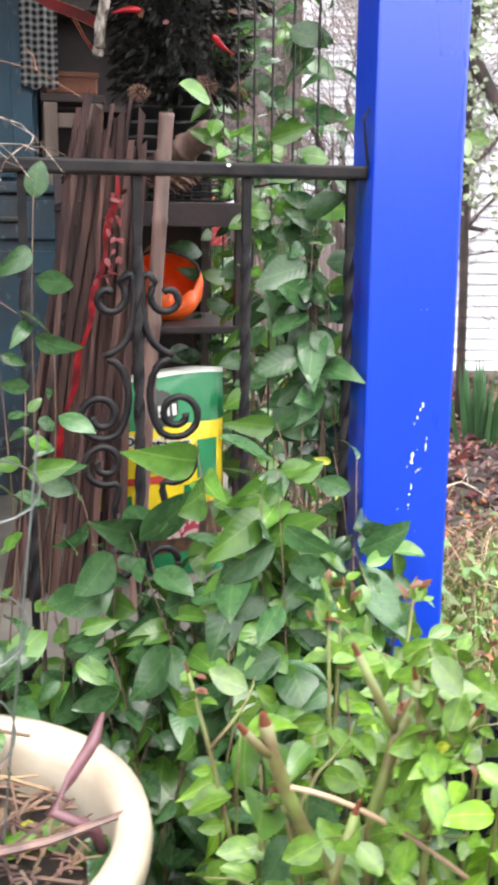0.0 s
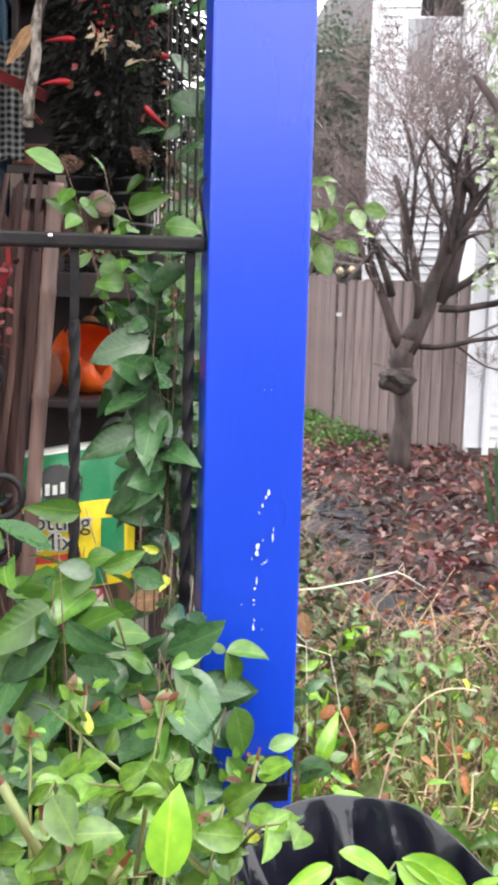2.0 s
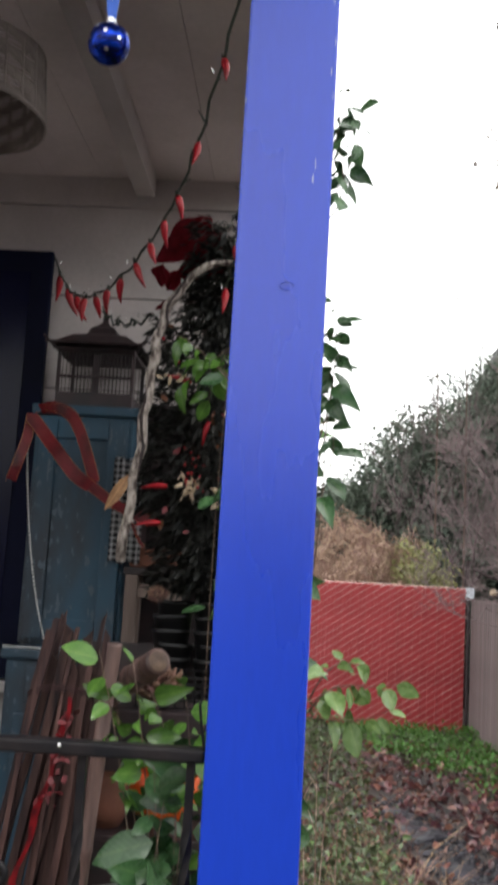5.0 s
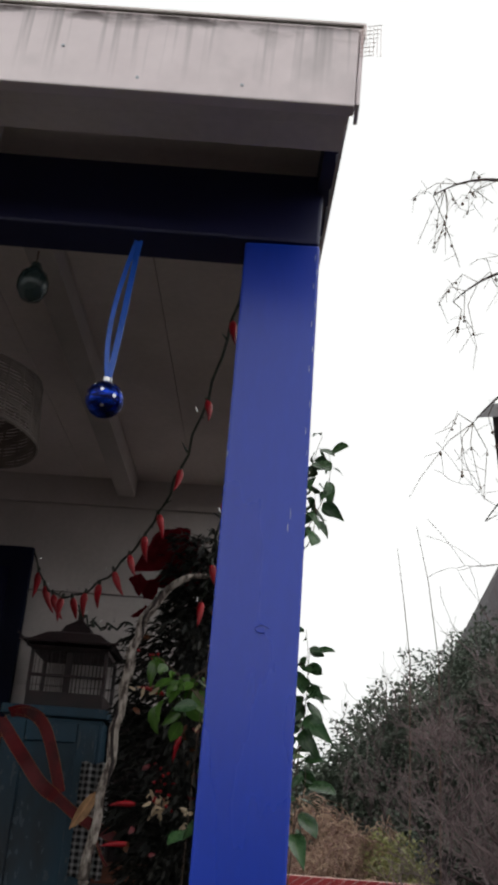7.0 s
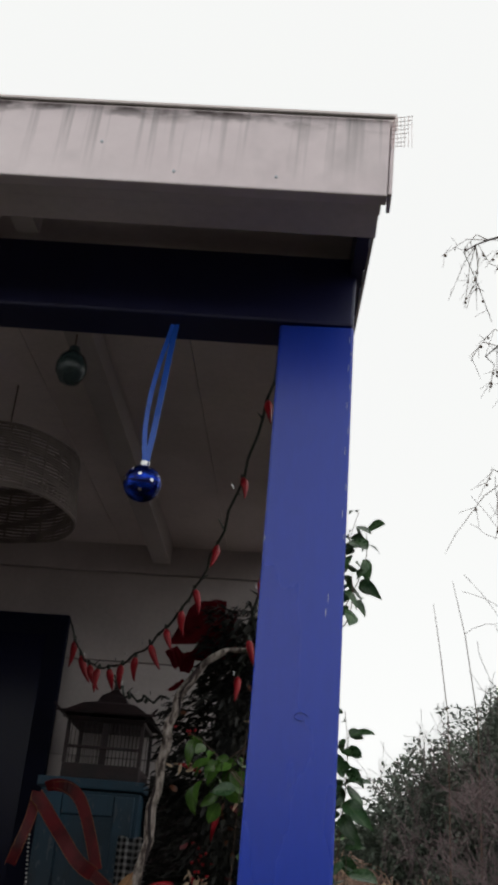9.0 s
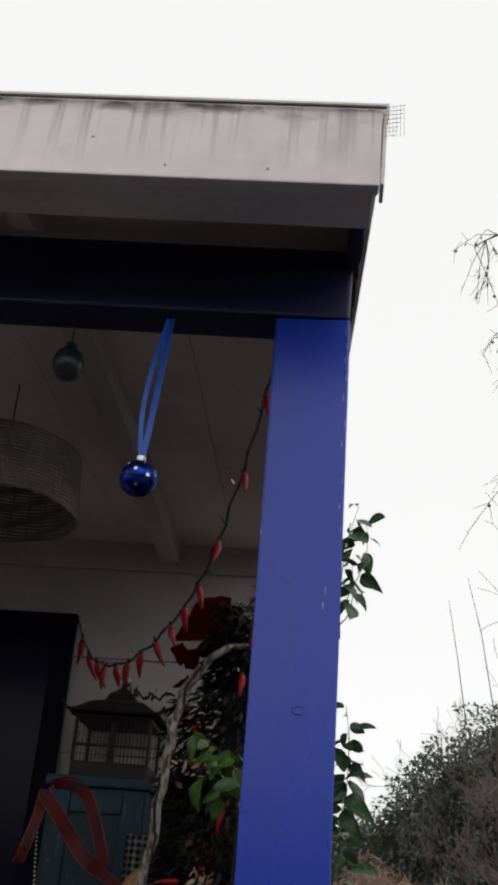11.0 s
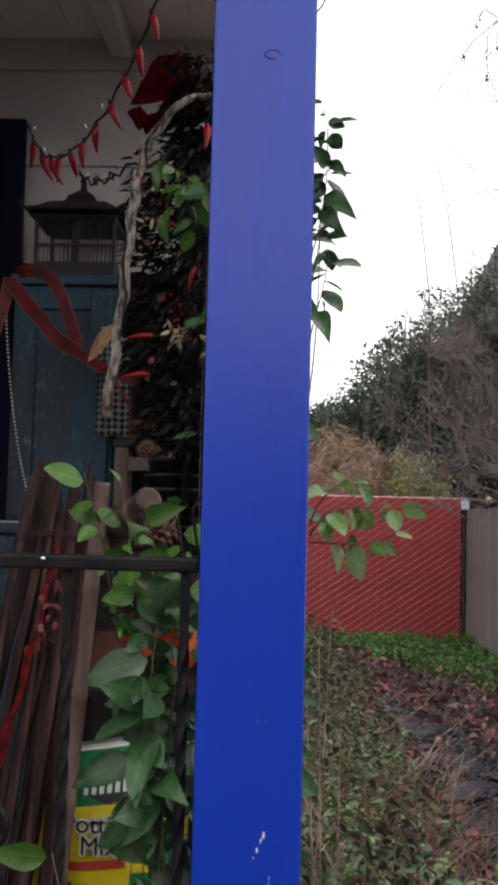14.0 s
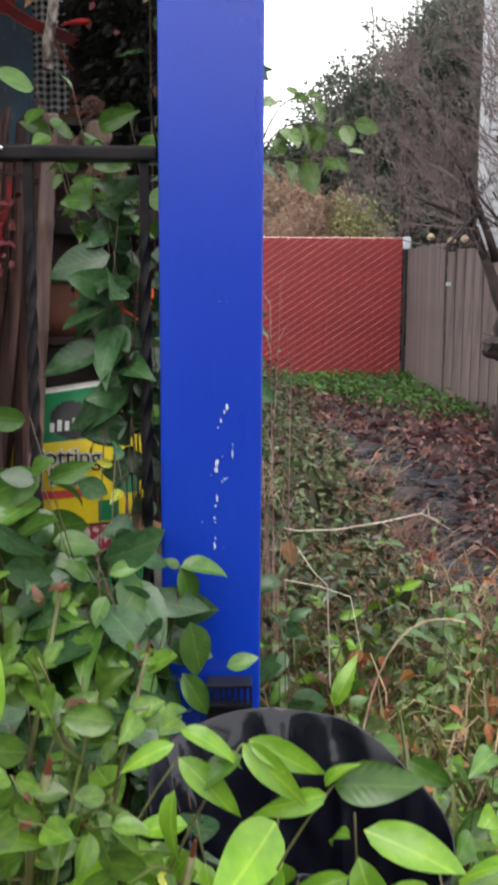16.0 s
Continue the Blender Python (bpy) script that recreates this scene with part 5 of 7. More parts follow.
# strings of pearl beads on the hutch
bead = bmesh.new()
bmesh.ops.create_icosphere(bead, subdivisions=1, radius=0.0034)
bead_me = mesh_of(bead, "bead", PEARL, True)
beads = thing("bead_string", "string of small white pearl beads hanging down", "beads")
for i, p in enumerate(curve((-0.247, 3.06, 1.84), (-0.238, 3.09, 1.62), (-0.2, 3.1, 1.37), (-0.124, 3.1, 1.217), 62)):
    part("bead", bead_me, None, beads).location = p
beads2 = thing("bead_string", "string of small white pearl beads along the ledge", "beads")
for i in range(30):
    part("bead", bead_me, None, beads2).location = (-0.283 + 0.0062 * i, 3.125 + 0.003 * math.sin(i * 0.6), 1.284)

# red ribbon loops
bow = thing("red_ribbon", "loops of dull red ribbon with gold edges", "ribbon")
GOLD = mat("gold_ribbon_edge", (0.42, 0.2, 0.07), rough=0.4, metal=0.4, scale=20, bump=0.1)


def ribbon_loop(name, line, width, side):
    """A twisted length of ribbon with a thin gold wire along each edge."""
    line = [Vector(p) + Vector((0, 0.006 * math.sin(i * 0.5), 0.002 * math.cos(i * 0.7))) for i, p in enumerate(line)]
    loop = part(name, ribbon(bmesh.new(), line, width, side), RIBBON, bow)
    off = Vector(side).normalized() * width / 2
    for sgn in (-1, 1):
        part("gold_edge", tubed([p + off * sgn + Vector((0, -0.001, 0)) for p in line], 0.0005, 4), GOLD, loop, "thin gold edge")


ribbon_loop("loop", curve((-0.235, 3.02, 1.93), (-0.16, 3.0, 1.86), (-0.11, 2.99, 1.77), (-0.035, 2.96, 1.735), 18), 0.038, (0.55, 0.3, 0.75))
ribbon_loop("loop", curve((-0.215, 3.04, 1.955), (-0.11, 3.02, 2.0), (-0.075, 3.0, 1.87), (-0.03, 2.97, 1.745), 18), 0.036, (0.7, -0.3, 0.45))
ribbon_loop("tail", curve((-0.235, 3.03, 1.94), (-0.24, 3.02, 1.88), (-0.255, 3.02, 1.8), (-0.275, 3.02, 1.75), 12), 0.03, (0.8, 0.3, 0.2))
ribbon_loop("tail", curve((-0.04, 2.965, 1.738), (0.02, 2.93, 1.7), (0.08, 2.91, 1.665), (0.145, 2.89, 1.643), 12), 0.03, (0.25, 0.3, 0.9))
ribbon_loop("tail", curve((0.08, 2.9, 1.655), (0.1, 2.89, 1.63), (0.11, 2.885, 1.6), (0.132, 2.88, 1.575), 8), 0.008, (0.6, 0.2, 0.7))

# bleached vine branch that hangs in an arch
drift = thing("driftwood_branch", "gnarled bleached vine branch hanging in an arch", "branch")
pts = curve((0.375, 2.6, 2.235), (0.35, 2.6, 2.29), (0.255, 2.6, 2.29), (0.19, 2.6, 2.15), 12) + curve((0.19, 2.6, 2.15), (0.15, 2.6, 2.04), (0.158, 2.6, 1.83), (0.113, 2.62, 1.545), 18)[1:]
pts = [p + Vector((0.004 * math.sin(i * 1.9), 0.006 * math.cos(i * 1.3), 0)) for i, p in enumerate(pts)]
for k in range(4):
    strand = [p + Vector((math.cos(i * 0.55 + k * 1.57), math.sin(i * 0.55 + k * 1.57), 0)) * (0.002 + 0.0028 * min(1, i / 12)) for i, p in enumerate(pts)]
    part("strand", tubed(strand, [(0.0045 + 0.0038 * min(1, i / 12)) * (1 + 0.12 * math.sin(i * 1.7 + k)) * (0.7 if k == 3 else 1) for i in range(len(pts))], 7), BARK if k == 3 else PALEWOOD, drift, smooth=True)
part("cut_end", lathe(bmesh.new(), [(0.011, 0.0), (0.013, 0.01), (0.009, 0.022)], 12, (0.113, 2.64, 1.53), True), PALEWOOD, drift)
leaf_on(drift, [leaf_mesh("leaf", TANLEAF, ratio=0.3, fold=0.3, droop=0.1, rows=8)], (0.122, 2.6, 1.735), (-0.45, -0.1, -0.85), 0.1, (0.3, -1, 0.1))

# dark evergreen swag with dried flowers and chilies
swag = thing("evergreen_swag", "dark hanging evergreen swag with dried flowers", "garland", (0.325, 2.79, 1.965))
V, F = leaf_template(0.28, 0.15, 0.2, rows=3)
ps = []
for i in range(10500):
    h = U(-0.5, 0.45)
    r = (0.18 if h < 0.2 else 0.13) * rnd.random() ** 0.4 * (1.1 if h > -0.3 else 0.85)
    a = U(0, 6.28)
    x = r * math.cos(a) + (0.03 if h > 0.2 else 0.0)
    p = Vector((x, r * math.sin(a), h))
    ps.append(aimed(p, (math.cos(a), math.sin(a), U(-1, 0.5)), U(0.02, 0.045), (U(-1, 1), U(-1, 1), 1)))
tagged(part("needles", scatter("needles", V, F, ps, SWAG), None, swag), kind="stuff")
part("core", tubed([(0.03, 0, 0.44), (0.0, 0, 0.2), (0.0, 0.0, -0.1), (0.0, 0, -0.48)], [0.02, 0.06, 0.08, 0.06], 10), SWAG, swag)
petal = leaf_mesh("petal", PETAL, ratio=0.3, fold=0.2, droop=0.2)
for fx, fz, n in ((-0.055, -0.245, 18), (0.03, -0.27, 8), (-0.12, 0.02, 6), (0.04, -0.05, 5), (0.06, 0.12, 4)):
    for k in range(n):
        leaf_on(swag, [petal], (fx + U(-0.02, 0.02), -0.18 + U(-0.02, 0.01), fz + U(-0.02, 0.02)), (U(-1, 1), U(-1, 0.2), U(-1, 0.7)), U(0.018, 0.036), (U(-1, 1), -1, U(-1, 1)))
for i in range(30):
    h = U(-0.45, 0.4)
    leaf_on(swag, [rnd.choice((RUST, RUST, CRIMSON))[i % 3]], (U(-0.14, 0.12), -0.17 + U(-0.02, 0.03), h), (U(-1, 1), U(-1, 0.2), U(-1, 0.7)), U(0.015, 0.03), (U(-1, 1), -1, U(-1, 1)))
berry = bmesh.new()
bmesh.ops.create_icosphere(berry, subdivisions=1, radius=0.0042)
berry_me = mesh_of(berry, "berry", CHILI, True)
for i in range(26):
    c = rnd.choice(((-0.05, -0.2), (-0.04, -0.24), (-0.045, -0.22), (0.04, -0.24), (-0.11, 0.06)))
    part("berry", berry_me, None, swag).location = (c[0] + U(-0.03, 0.03), -0.19 + U(-0.02, 0.02), c[1] + U(-0.045, 0.045))
cone = bmesh.new()
for j in range(9):
    for k in range(8):
        a = k * 0.785 + j * 0.39
        r = 0.026 * math.sin(math.pi * (j + 1) / 10.5)
        bmesh.ops.create_cone(cone, segments=5, radius1=0.006, radius2=0.001, depth=0.014, cap_ends=True, matrix=Matrix.Translation((r * math.cos(a), r * math.sin(a), j * 0.008)) @ Matrix.Rotation(a, 4, "Z") @ Matrix.Rotation(1.1, 4, "Y"))
cone_me = mesh_of(cone, "pine_cone", CONE)
for i in range(3):
    part("pine_cone", cone_me, None, swag).matrix_basis = pose(U(-0.1, 0.1), -0.12 + U(-0.03, 0), -0.47 + U(-0.04, 0.03), U(0, 180), U(0, 180), U(0, 360)) @ Matrix.Diagonal((0.7, 0.7, 0.7, 1))

hat = thing("red_felt_bow", "crumpled dark red felt bow on the swag", "ornament", (0.185, 2.765, 2.34))


def felt_flap(corners, depth, seed):
    """One crumpled flap of felt between four corners (x, z), rucked in depth."""
    bm = bmesh.new()
    n = 12
    (ax, az), (bx, bz), (cx, cz), (dx, dz) = corners
    grid = []
    for j in range(n + 1):
        v, row = j / n, []
        for i in range(n + 1):
            u = i / n
            x = (ax * (1 - u) + bx * u) * (1 - v) + (dx * (1 - u) + cx * u) * v
            z = (az * (1 - u) + bz * u) * (1 - v) + (dz * (1 - u) + cz * u) * v
            q = Vector((x * 22, z * 22, seed))
            ruck = 0.02 * noise.noise(q) + 0.008 * abs(math.sin(9 * u + 5 * v + seed))
            row.append(bm.verts.new((x + 0.006 * noise.noise(q * 1.7), depth + ruck, z + 0.006 * noise.noise(q * 1.3 + Vector((4, 0, 0))))))
        grid.append(row)
    for r0, r1 in zip(grid, grid[1:]):
        for i in range(n):
            bm.faces.new((r0[i], r0[i + 1], r1[i + 1], r1[i]))
    bmesh.ops.solidify(bm, geom=bm.faces[:], thickness=0.003)
    part("fold", bm, REDCLOTH, hat, smooth=True)


felt_flap(((0.0, 0.104), (0.085, 0.1), (0.075, -0.01), (-0.068, -0.03)), -0.01, 1.0)
felt_flap(((0.03, 0.05), (0.115, 0.09), (0.12, -0.05), (0.0, -0.06)), 0.012, 2.6)
felt_flap(((-0.071, -0.054), (-0.04, -0.033), (-0.012, -0.058), (-0.035, -0.098)), -0.015, 4.1)
felt_flap(((-0.04, -0.04), (0.02, -0.03), (0.0, -0.1), (-0.03, -0.1)), 0.005, 5.7)
felt_flap(((-0.057, -0.15), (-0.016, -0.116), (0.0, -0.132), (-0.045, -0.151)), -0.008, 7.3)

# string of chili lights


def chili_mesh():
    bm = bmesh.new()
    pts = curve((0, 0, 0), (0.0, 0, -0.02), (0.004, 0, -0.035), (0.014, 0, -0.055), 9)
    tube(bm, pts, [0.006, 0.0095, 0.0105, 0.01, 0.009, 0.0078, 0.0064, 0.005, 0.0032, 0.001], 8)
    return mesh_of(bm, "chili", CHILI, True)


CH = chili_mesh()
STUB = mesh_of(tubed([(0, 0, 0.012), (0, 0, -0.002)], [0.0035, 0.0055], 6), "socket", WIRE)
TIP = mesh_of(tubed([(0, 0, 0.014), (0.001, 0, 0.026)], [0.0015, 0.0008], 5), "bulb_tip", SILVER)
lights = thing("chili_lights", "string of red plastic chili pepper lights", "string lights")
line1 = curve((0.405, 1.81, 2.645), (0.37, 1.98, 2.56), (0.28, 2.25, 2.4), (0.22, 2.4, 2.36), 14) + curve((0.22, 2.4, 2.36), (0.14, 2.6, 2.295), (-0.03, 2.98, 2.275), (-0.149, 3.2, 2.34), 14)[1:] + curve((-0.149, 3.2, 2.34), (-0.21, 3.32, 2.365), (-0.29, 3.45, 2.45), (-0.33, 3.5, 2.565), 8)[1:]
part("cable", tubed([p + Vector((0.004 * math.sin(i * 2.2), 0, 0.005 * math.cos(i * 1.7))) for i, p in enumerate(line1)], 0.0032, 5), WIRE, lights)
line2 = curve((0.41, 2.0, 2.36), (0.36, 2.3, 2.26), (0.36, 2.5, 2.2), (0.3, 2.7, 2.2), 12)
part("cable", tubed([p + Vector((0.006 * math.sin(i * 2.9), 0, 0.01 * math.cos(i * 2.1))) for i, p in enumerate(line2)], 0.003, 5), WIRE, lights)
line3 = curve((-0.12, 3.33, 2.335), (-0.06, 3.2, 2.25), (0.03, 3.0, 2.2), (0.13, 2.78, 2.17), 14)
part("cable", tubed([p + Vector((0.008 * math.sin(i * 2.4), 0, 0.012 * math.cos(i * 1.9))) for i, p in enumerate(line3)], 0.0032, 5), WIRE, lights)
for ln, every in ((line1, 2), (line2, 4), (line3, 4)):
    for i in range(2, len(ln) - 1, every):
        if ln is line1 and i < 15 and i % 4 == 0:
            continue
        big = 0.78 + 0.36 * max(0, min(1, (ln[i].y - 2.2) / 1.2))
        m = pose(ln[i].x, ln[i].y, ln[i].z - 0.006, U(-18, 18), U(-25, 25), U(0, 360)) @ Matrix.Diagonal((big * 1.05, big * 1.05, big * U(1.1, 1.5), 1))
        if ln is not line3:
            part("chili", CH, None, lights).matrix_basis = m
        part("socket", STUB, None, lights).matrix_basis = m
        j = min(i + 1, len(ln) - 1)
        part("bulb_tip", TIP, None, lights).matrix_basis = pose(ln[j].x, ln[j].y, ln[j].z, U(-40, 40), U(-40, 40), 0)
    for i in range(1, len(ln) - 1, 2):
        part("leaf_clip", tubed([ln[i], ln[i] + Vector((U(-0.02, 0.02), U(-0.01, 0.01), U(-0.012, 0.022)))], [0.003, 0.001], 4), WIRE, lights)
for x, z, a in ((0.21, 1.7, 92), (0.2, 1.612, 90), (0.36, 1.57, -40), (0.3, 1.86, 20), (0.38, 1.68, -80), (0.25, 1.955, 112)):
    part("chili", CH, None, swag, "red chili pepper").matrix_basis = pose(x - 0.32, -0.17, z - 1.95, 0, a, 0) @ Matrix.Diagonal((0.7, 0.7, 1.15, 1))
    part("chili_stalk", tubed([(x - 0.32, -0.17, z - 1.95), (x - 0.31, -0.14, z - 1.945), (x - 0.3, -0.1, z - 1.94)], 0.0015, 4), WIRE, swag)

# bundle of old stakes leaning in the porch
stakes = thing("stake_bundle", "bundle of old brown wooden stakes leaning together", "stakes")
gs = random.Random(17)
for i in range(30):
    f = (i + gs.uniform(-0.3, 0.3)) / 29
    tx, bx = 0.045 + 0.115 * f + gs.uniform(-0.008, 0.008), -0.14 + 0.24 * f ** 0.9 + gs.uniform(-0.015, 0.015)
    h, w, d = gs.uniform(1.29, 1.41), gs.uniform(0.0035, 0.0085), gs.uniform(0.003, 0.006)
    y = 2.25 + 0.075 * gs.random()
    bm = boxed(-1, 1, -1, 1, 0, 1, 0.0)
    bmesh.ops.subdivide_edges(bm, edges=[e for e in bm.edges if abs(e.verts[0].co.z - e.verts[1].co.z) > 0.5], cuts=8)
    for v in bm.verts:
        t = v.co.z
        wob = noise.noise(Vector((i * 3.1, 0, t * 9)))
        v.co = Vector((bx + (tx - bx) * t + v.co.x * w * (1 + 0.5 * wob) + 0.012 * noise.noise(Vector((i * 1.7, 5, t * 3))), y + v.co.y * d, FLOOR + (h - FLOOR) * t + (0.008 * v.co.x * (i % 3 - 1) if t > 0.99 else 0)))
    part("stake", bm, STICK, stakes)
for z in (1.255, 1.262):
    part("cord", tubed([(0.09 + 0.085 * math.cos(a), 2.285 + 0.045 * math.sin(a), z + 0.012 * math.sin(2 * a + z * 9)) for a in [0.4 * k for k in range(17)]], 0.0018, 5), STICK, stakes)
part("red_tape", ribbon(bmesh.new(), [p + Vector((0.004 * math.sin(k * 1.3), 0, 0)) for k, p in enumerate(curve((-0.03, 2.22, 0.7), (0.02, 2.22, 0.9), (0.075, 2.22, 1.08), (0.105, 2.22, 1.255), 22))], [0.011 + 0.004 * math.sin(k * 1.1) for k in range(23)], (1, 0, 0.2)), mat("red_tape", (0.22, 0.006, 0.01), (0.05, 0.004, 0.006), rough=0.35, scale=40, bump=0.4, spec=0.25, contrast=0.3), stakes, "twisted red tape")
for i in range(34):
    f = rnd.random()
    p = (0.075 + 0.035 * f + U(-0.018, 0.018), 2.22 + U(-0.02, 0.02), 1.06 + 0.18 * f + U(-0.04, 0.03))
    leaf_on(stakes, [CRIMSON[i % 3]], p, (U(-1, 1), -0.3, U(-1, 0.6)), U(0.012, 0.022))


def bamboo_pole(name, a, b, r, label):
    t = thing(name, label, "bamboo pole")
    a, b = Vector(a), Vector(b)
    pts, rs, n = [], [], 5
    for k in range(n):
        for f, s in ((0.0, 1.12), (0.04, 0.97), (0.5, 0.95), (0.96, 0.98)):
            pts.append(a.lerp(b, (k + f) / n))
            rs.append(r * s)
    pts.append(b)
    rs.append(r)
    part("cane", tubed(pts, rs, 12), BAMBOO, t, smooth=True)
    return t


bamboo_pole("bamboo_pole", (0.12, 2.18, FLOOR), (0.19, 2.18, 1.365), 0.0145, "upright weathered bamboo pole beside the stakes")
log = bamboo_pole("bamboo_log", (0.115, 2.48, 1.222), (0.272, 2.2, 1.335), 0.026, "thick cut bamboo log propped on the shelf")
for f in (0.25, 0.5, 0.72, 0.9):
    c = Vector((0.115, 2.48, 1.222)).lerp(Vector((0.272, 2.2, 1.335)), f)
    part("node_ring", lathe(bmesh.new(), [(0.0262, -0.002), (0.0272, 0.0), (0.0262, 0.002)], 18), TWIG, log, "dark node ring").matrix_basis = look(c, (0.115, 2.48, 1.222))
part("hollow", lathe(bmesh.new(), [(0.02, 0), (0.012, 0.002), (0.001, 0.001)], 12), TWIG, log).matrix_basis = look((0.2726, 2.199, 1.3355), (0.115, 2.48, 1.222)) @ pose(0, 0, 0.001)

shelf = thing("plant_shelf", "dark wooden plant shelf crowded with things", "shelf")
for z in (0.94, 1.2):
    part("board", boxed(0.02, 0.4, 2.42, 2.84, z, z + 0.016, 0.003), CAGEWOOD, shelf)
for x in (0.032, 0.388):
    for y in (2.435, 2.825):
        part("leg", boxed(x - 0.011, x + 0.011, y - 0.011, y + 0.011, FLOOR, 1.3), CAGEWOOD, shelf)
mesh_basket = thing("wire_mesh_basket", "flat black wire mesh basket on the shelf", "basket")
for i in range(9):
    part("wire", tubed([(0.2 + 0.021 * i, 2.45, 1.285), (0.2 + 0.021 * i, 2.45, 1.22), (0.2 + 0.021 * i, 2.66, 1.22), (0.2 + 0.021 * i, 2.66, 1.285)], 0.0016, 4), IRON, mesh_basket)
for j in range(5):
    z = 1.221 + 0.016 * j
    part("hoop", tubed([(0.197, 2.447, z), (0.371, 2.447, z), (0.371, 2.663, z), (0.197, 2.663, z), (0.197, 2.447, z)], 0.0018, 4), IRON, mesh_basket)
cone_t = thing("pine_cone", "large brown open pine cone on the shelf", "pine cone")
part("cone_body", cone_me, None, cone_t)
cone_t.matrix_basis = pose(0.2, 2.44, 1.262, 0, 80, 4) @ Matrix.Diagonal((1.3, 1.3, 1.5, 1))
# dark sheet added to stand for the near-black space behind the shelf
part("back_panel", boxed(0.021, 0.399, 2.842, 2.85, 0.5, 1.33), CAGEWOOD, shelf)
part("front_rail", boxed(0.02, 0.4, 2.408, 2.4195, 1.165, 1.214, 0.002), CAGEWOOD, shelf)
# black nursery pots pushed into one another
for k, (x, y) in enumerate(((0.34, 2.75), (0.235, 2.77))):
    pots = thing("nursery_pots", "stack of black plastic nursery pots on the shelf", "plant pots", (x, y, 1.2165), group="pot stacks")
    for j in range(7 if k == 0 else 5):
        part("pot", lathe(bmesh.new(), [(0.001, 0.0), (0.034, 0.0), (0.046, 0.08), (0.049, 0.081), (0.049, 0.09), (0.045, 0.09), (0.033, 0.004), (0.001, 0.003)], 24), BLACKPLASTIC, pots, smooth=True).matrix_basis = pose(0.004 * math.sin(j * 2.1), 0, 0.0345 * j, 0, 2 * math.sin(j * 1.7))
jar = thing("clay_jar", "round dark red clay jar beside the pumpkin pail", "jar", (0.14, 2.512, 0.957))
part("jar_body", lathe(bmesh.new(), [(0.001, 0.0), (0.035, 0.0), (0.05, 0.03), (0.053, 0.055), (0.04, 0.085), (0.028, 0.095), (0.032, 0.108), (0.027, 0.108), (0.024, 0.09), (0.001, 0.08)], 28), CLAY, jar, smooth=True)



def crate(x0, x1, y0, y1, z0, z1):
    """A dark slatted crate with corner posts, added to fill an unclear dark area."""
    t = thing("clutter_crate", "dark slatted crate added to fill an unclear dark area", "crate", group="crates")
    for x in (x0, x1 - 0.02):
        for y in (y0 + 0.009, y1 - 0.03):
            part("post", boxed(x, x + 0.02, y, y + 0.02, z0, z1, 0.002), CAGEWOOD, t)
    n = 5
    h = (z1 - z0) / n
    for i in range(n):
        za, zb = z0 + i * h + 0.006, z0 + (i + 1) * h - 0.006
        part("slat", boxed(x0, x1, y0, y0 + 0.008, za, zb, 0.001), CAGEWOOD, t)
        part("slat", boxed(x0, x1, y1 - 0.009, y1 - 0.001, za, zb, 0.001), CAGEWOOD, t)
    part("bottom", boxed(x0, x1, y0 + 0.01, y1 - 0.011, z0, z0 + 0.005), CAGEWOOD, t)


crate(0.1, 0.4, 3.0, 3.28, FLOOR, 0.79)
crate(0.12, 0.4, 3.02, 3.27, 0.792, 1.16)
pumpkin = thing("pumpkin_pail", "bright orange plastic pumpkin pail, tipped and open", "pail", (0.24, 2.64, 0.972))
pumpkin.rotation_euler = (radians(24), radians(12), 0)
bm = bmesh.new()
prof = [(0.03, 0.0), (0.06, 0.008), (0.08, 0.035), (0.086, 0.065), (0.08, 0.1), (0.07, 0.12), (0.066, 0.118), (0.076, 0.098), (0.081, 0.065), (0.075, 0.038), (0.056, 0.013), (0.02, 0.006)]
rings = []
for k, (r, z) in enumerate(prof):
    ring = []
    for j in range(32):
        a = 2 * math.pi * j / 32
        rr = r * (1 + 0.06 * abs(math.cos(4 * a)))
        # the front of the rim is broken away in a ragged dip
        dip = 0.042 * max(0.0, math.cos(a + 1.2)) ** 3 * (1 + 0.4 * math.sin(9 * a)) if 3 < k < 8 else 0.0
        ring.append(bm.verts.new((rr * math.cos(a), rr * math.sin(a), z - dip)))
    rings.append(ring)
bm.faces.new(rings[0][::-1])
bm.faces.new(rings[-1])
for r0, r1 in zip(rings, rings[1:]):
    for k in range(32):
        bm.faces.new((r0[k], r0[(k + 1) % 32], r1[(k + 1) % 32], r1[k]))
part("bucket", bm, PUMPKIN, pumpkin, smooth=True)
part("handle", tubed([(0.07 * math.cos(a), 0.02 * math.sin(a), 0.115 + 0.03 * math.sin(a)) for a in [math.pi * k / 12 for k in range(13)]], 0.0035, 6), BLACKPLASTIC, pumpkin)
# unclear tan, cloth-like object behind the pail, given a gourd's shape
gourd = thing("tan_stand_in", "pale tan gourd shape standing in for an unclear tan object", "gourd", (0.25, 2.76, 0.957))
part("body", lathe(bmesh.new(), [(0.001, 0.0), (0.035, 0.002), (0.048, 0.03), (0.046, 0.07), (0.032, 0.1), (0.026, 0.125), (0.024, 0.15), (0.012, 0.165), (0.001, 0.167)], 20), TANLEAF, gourd, smooth=True)
part("stalk", tubed([(0, 0, 0.165), (0.006, 0, 0.18), (0.014, 0, 0.19)], [0.005, 0.004, 0.003], 6), TWIG, gourd)
planter = thing("clay_planter", "rectangular terracotta planter on a tall stand", "plant pot")
part("trough", boxed(0.03, 0.175, 3.3, 3.395, 1.531, 1.58, 0.006), CLAY, planter)
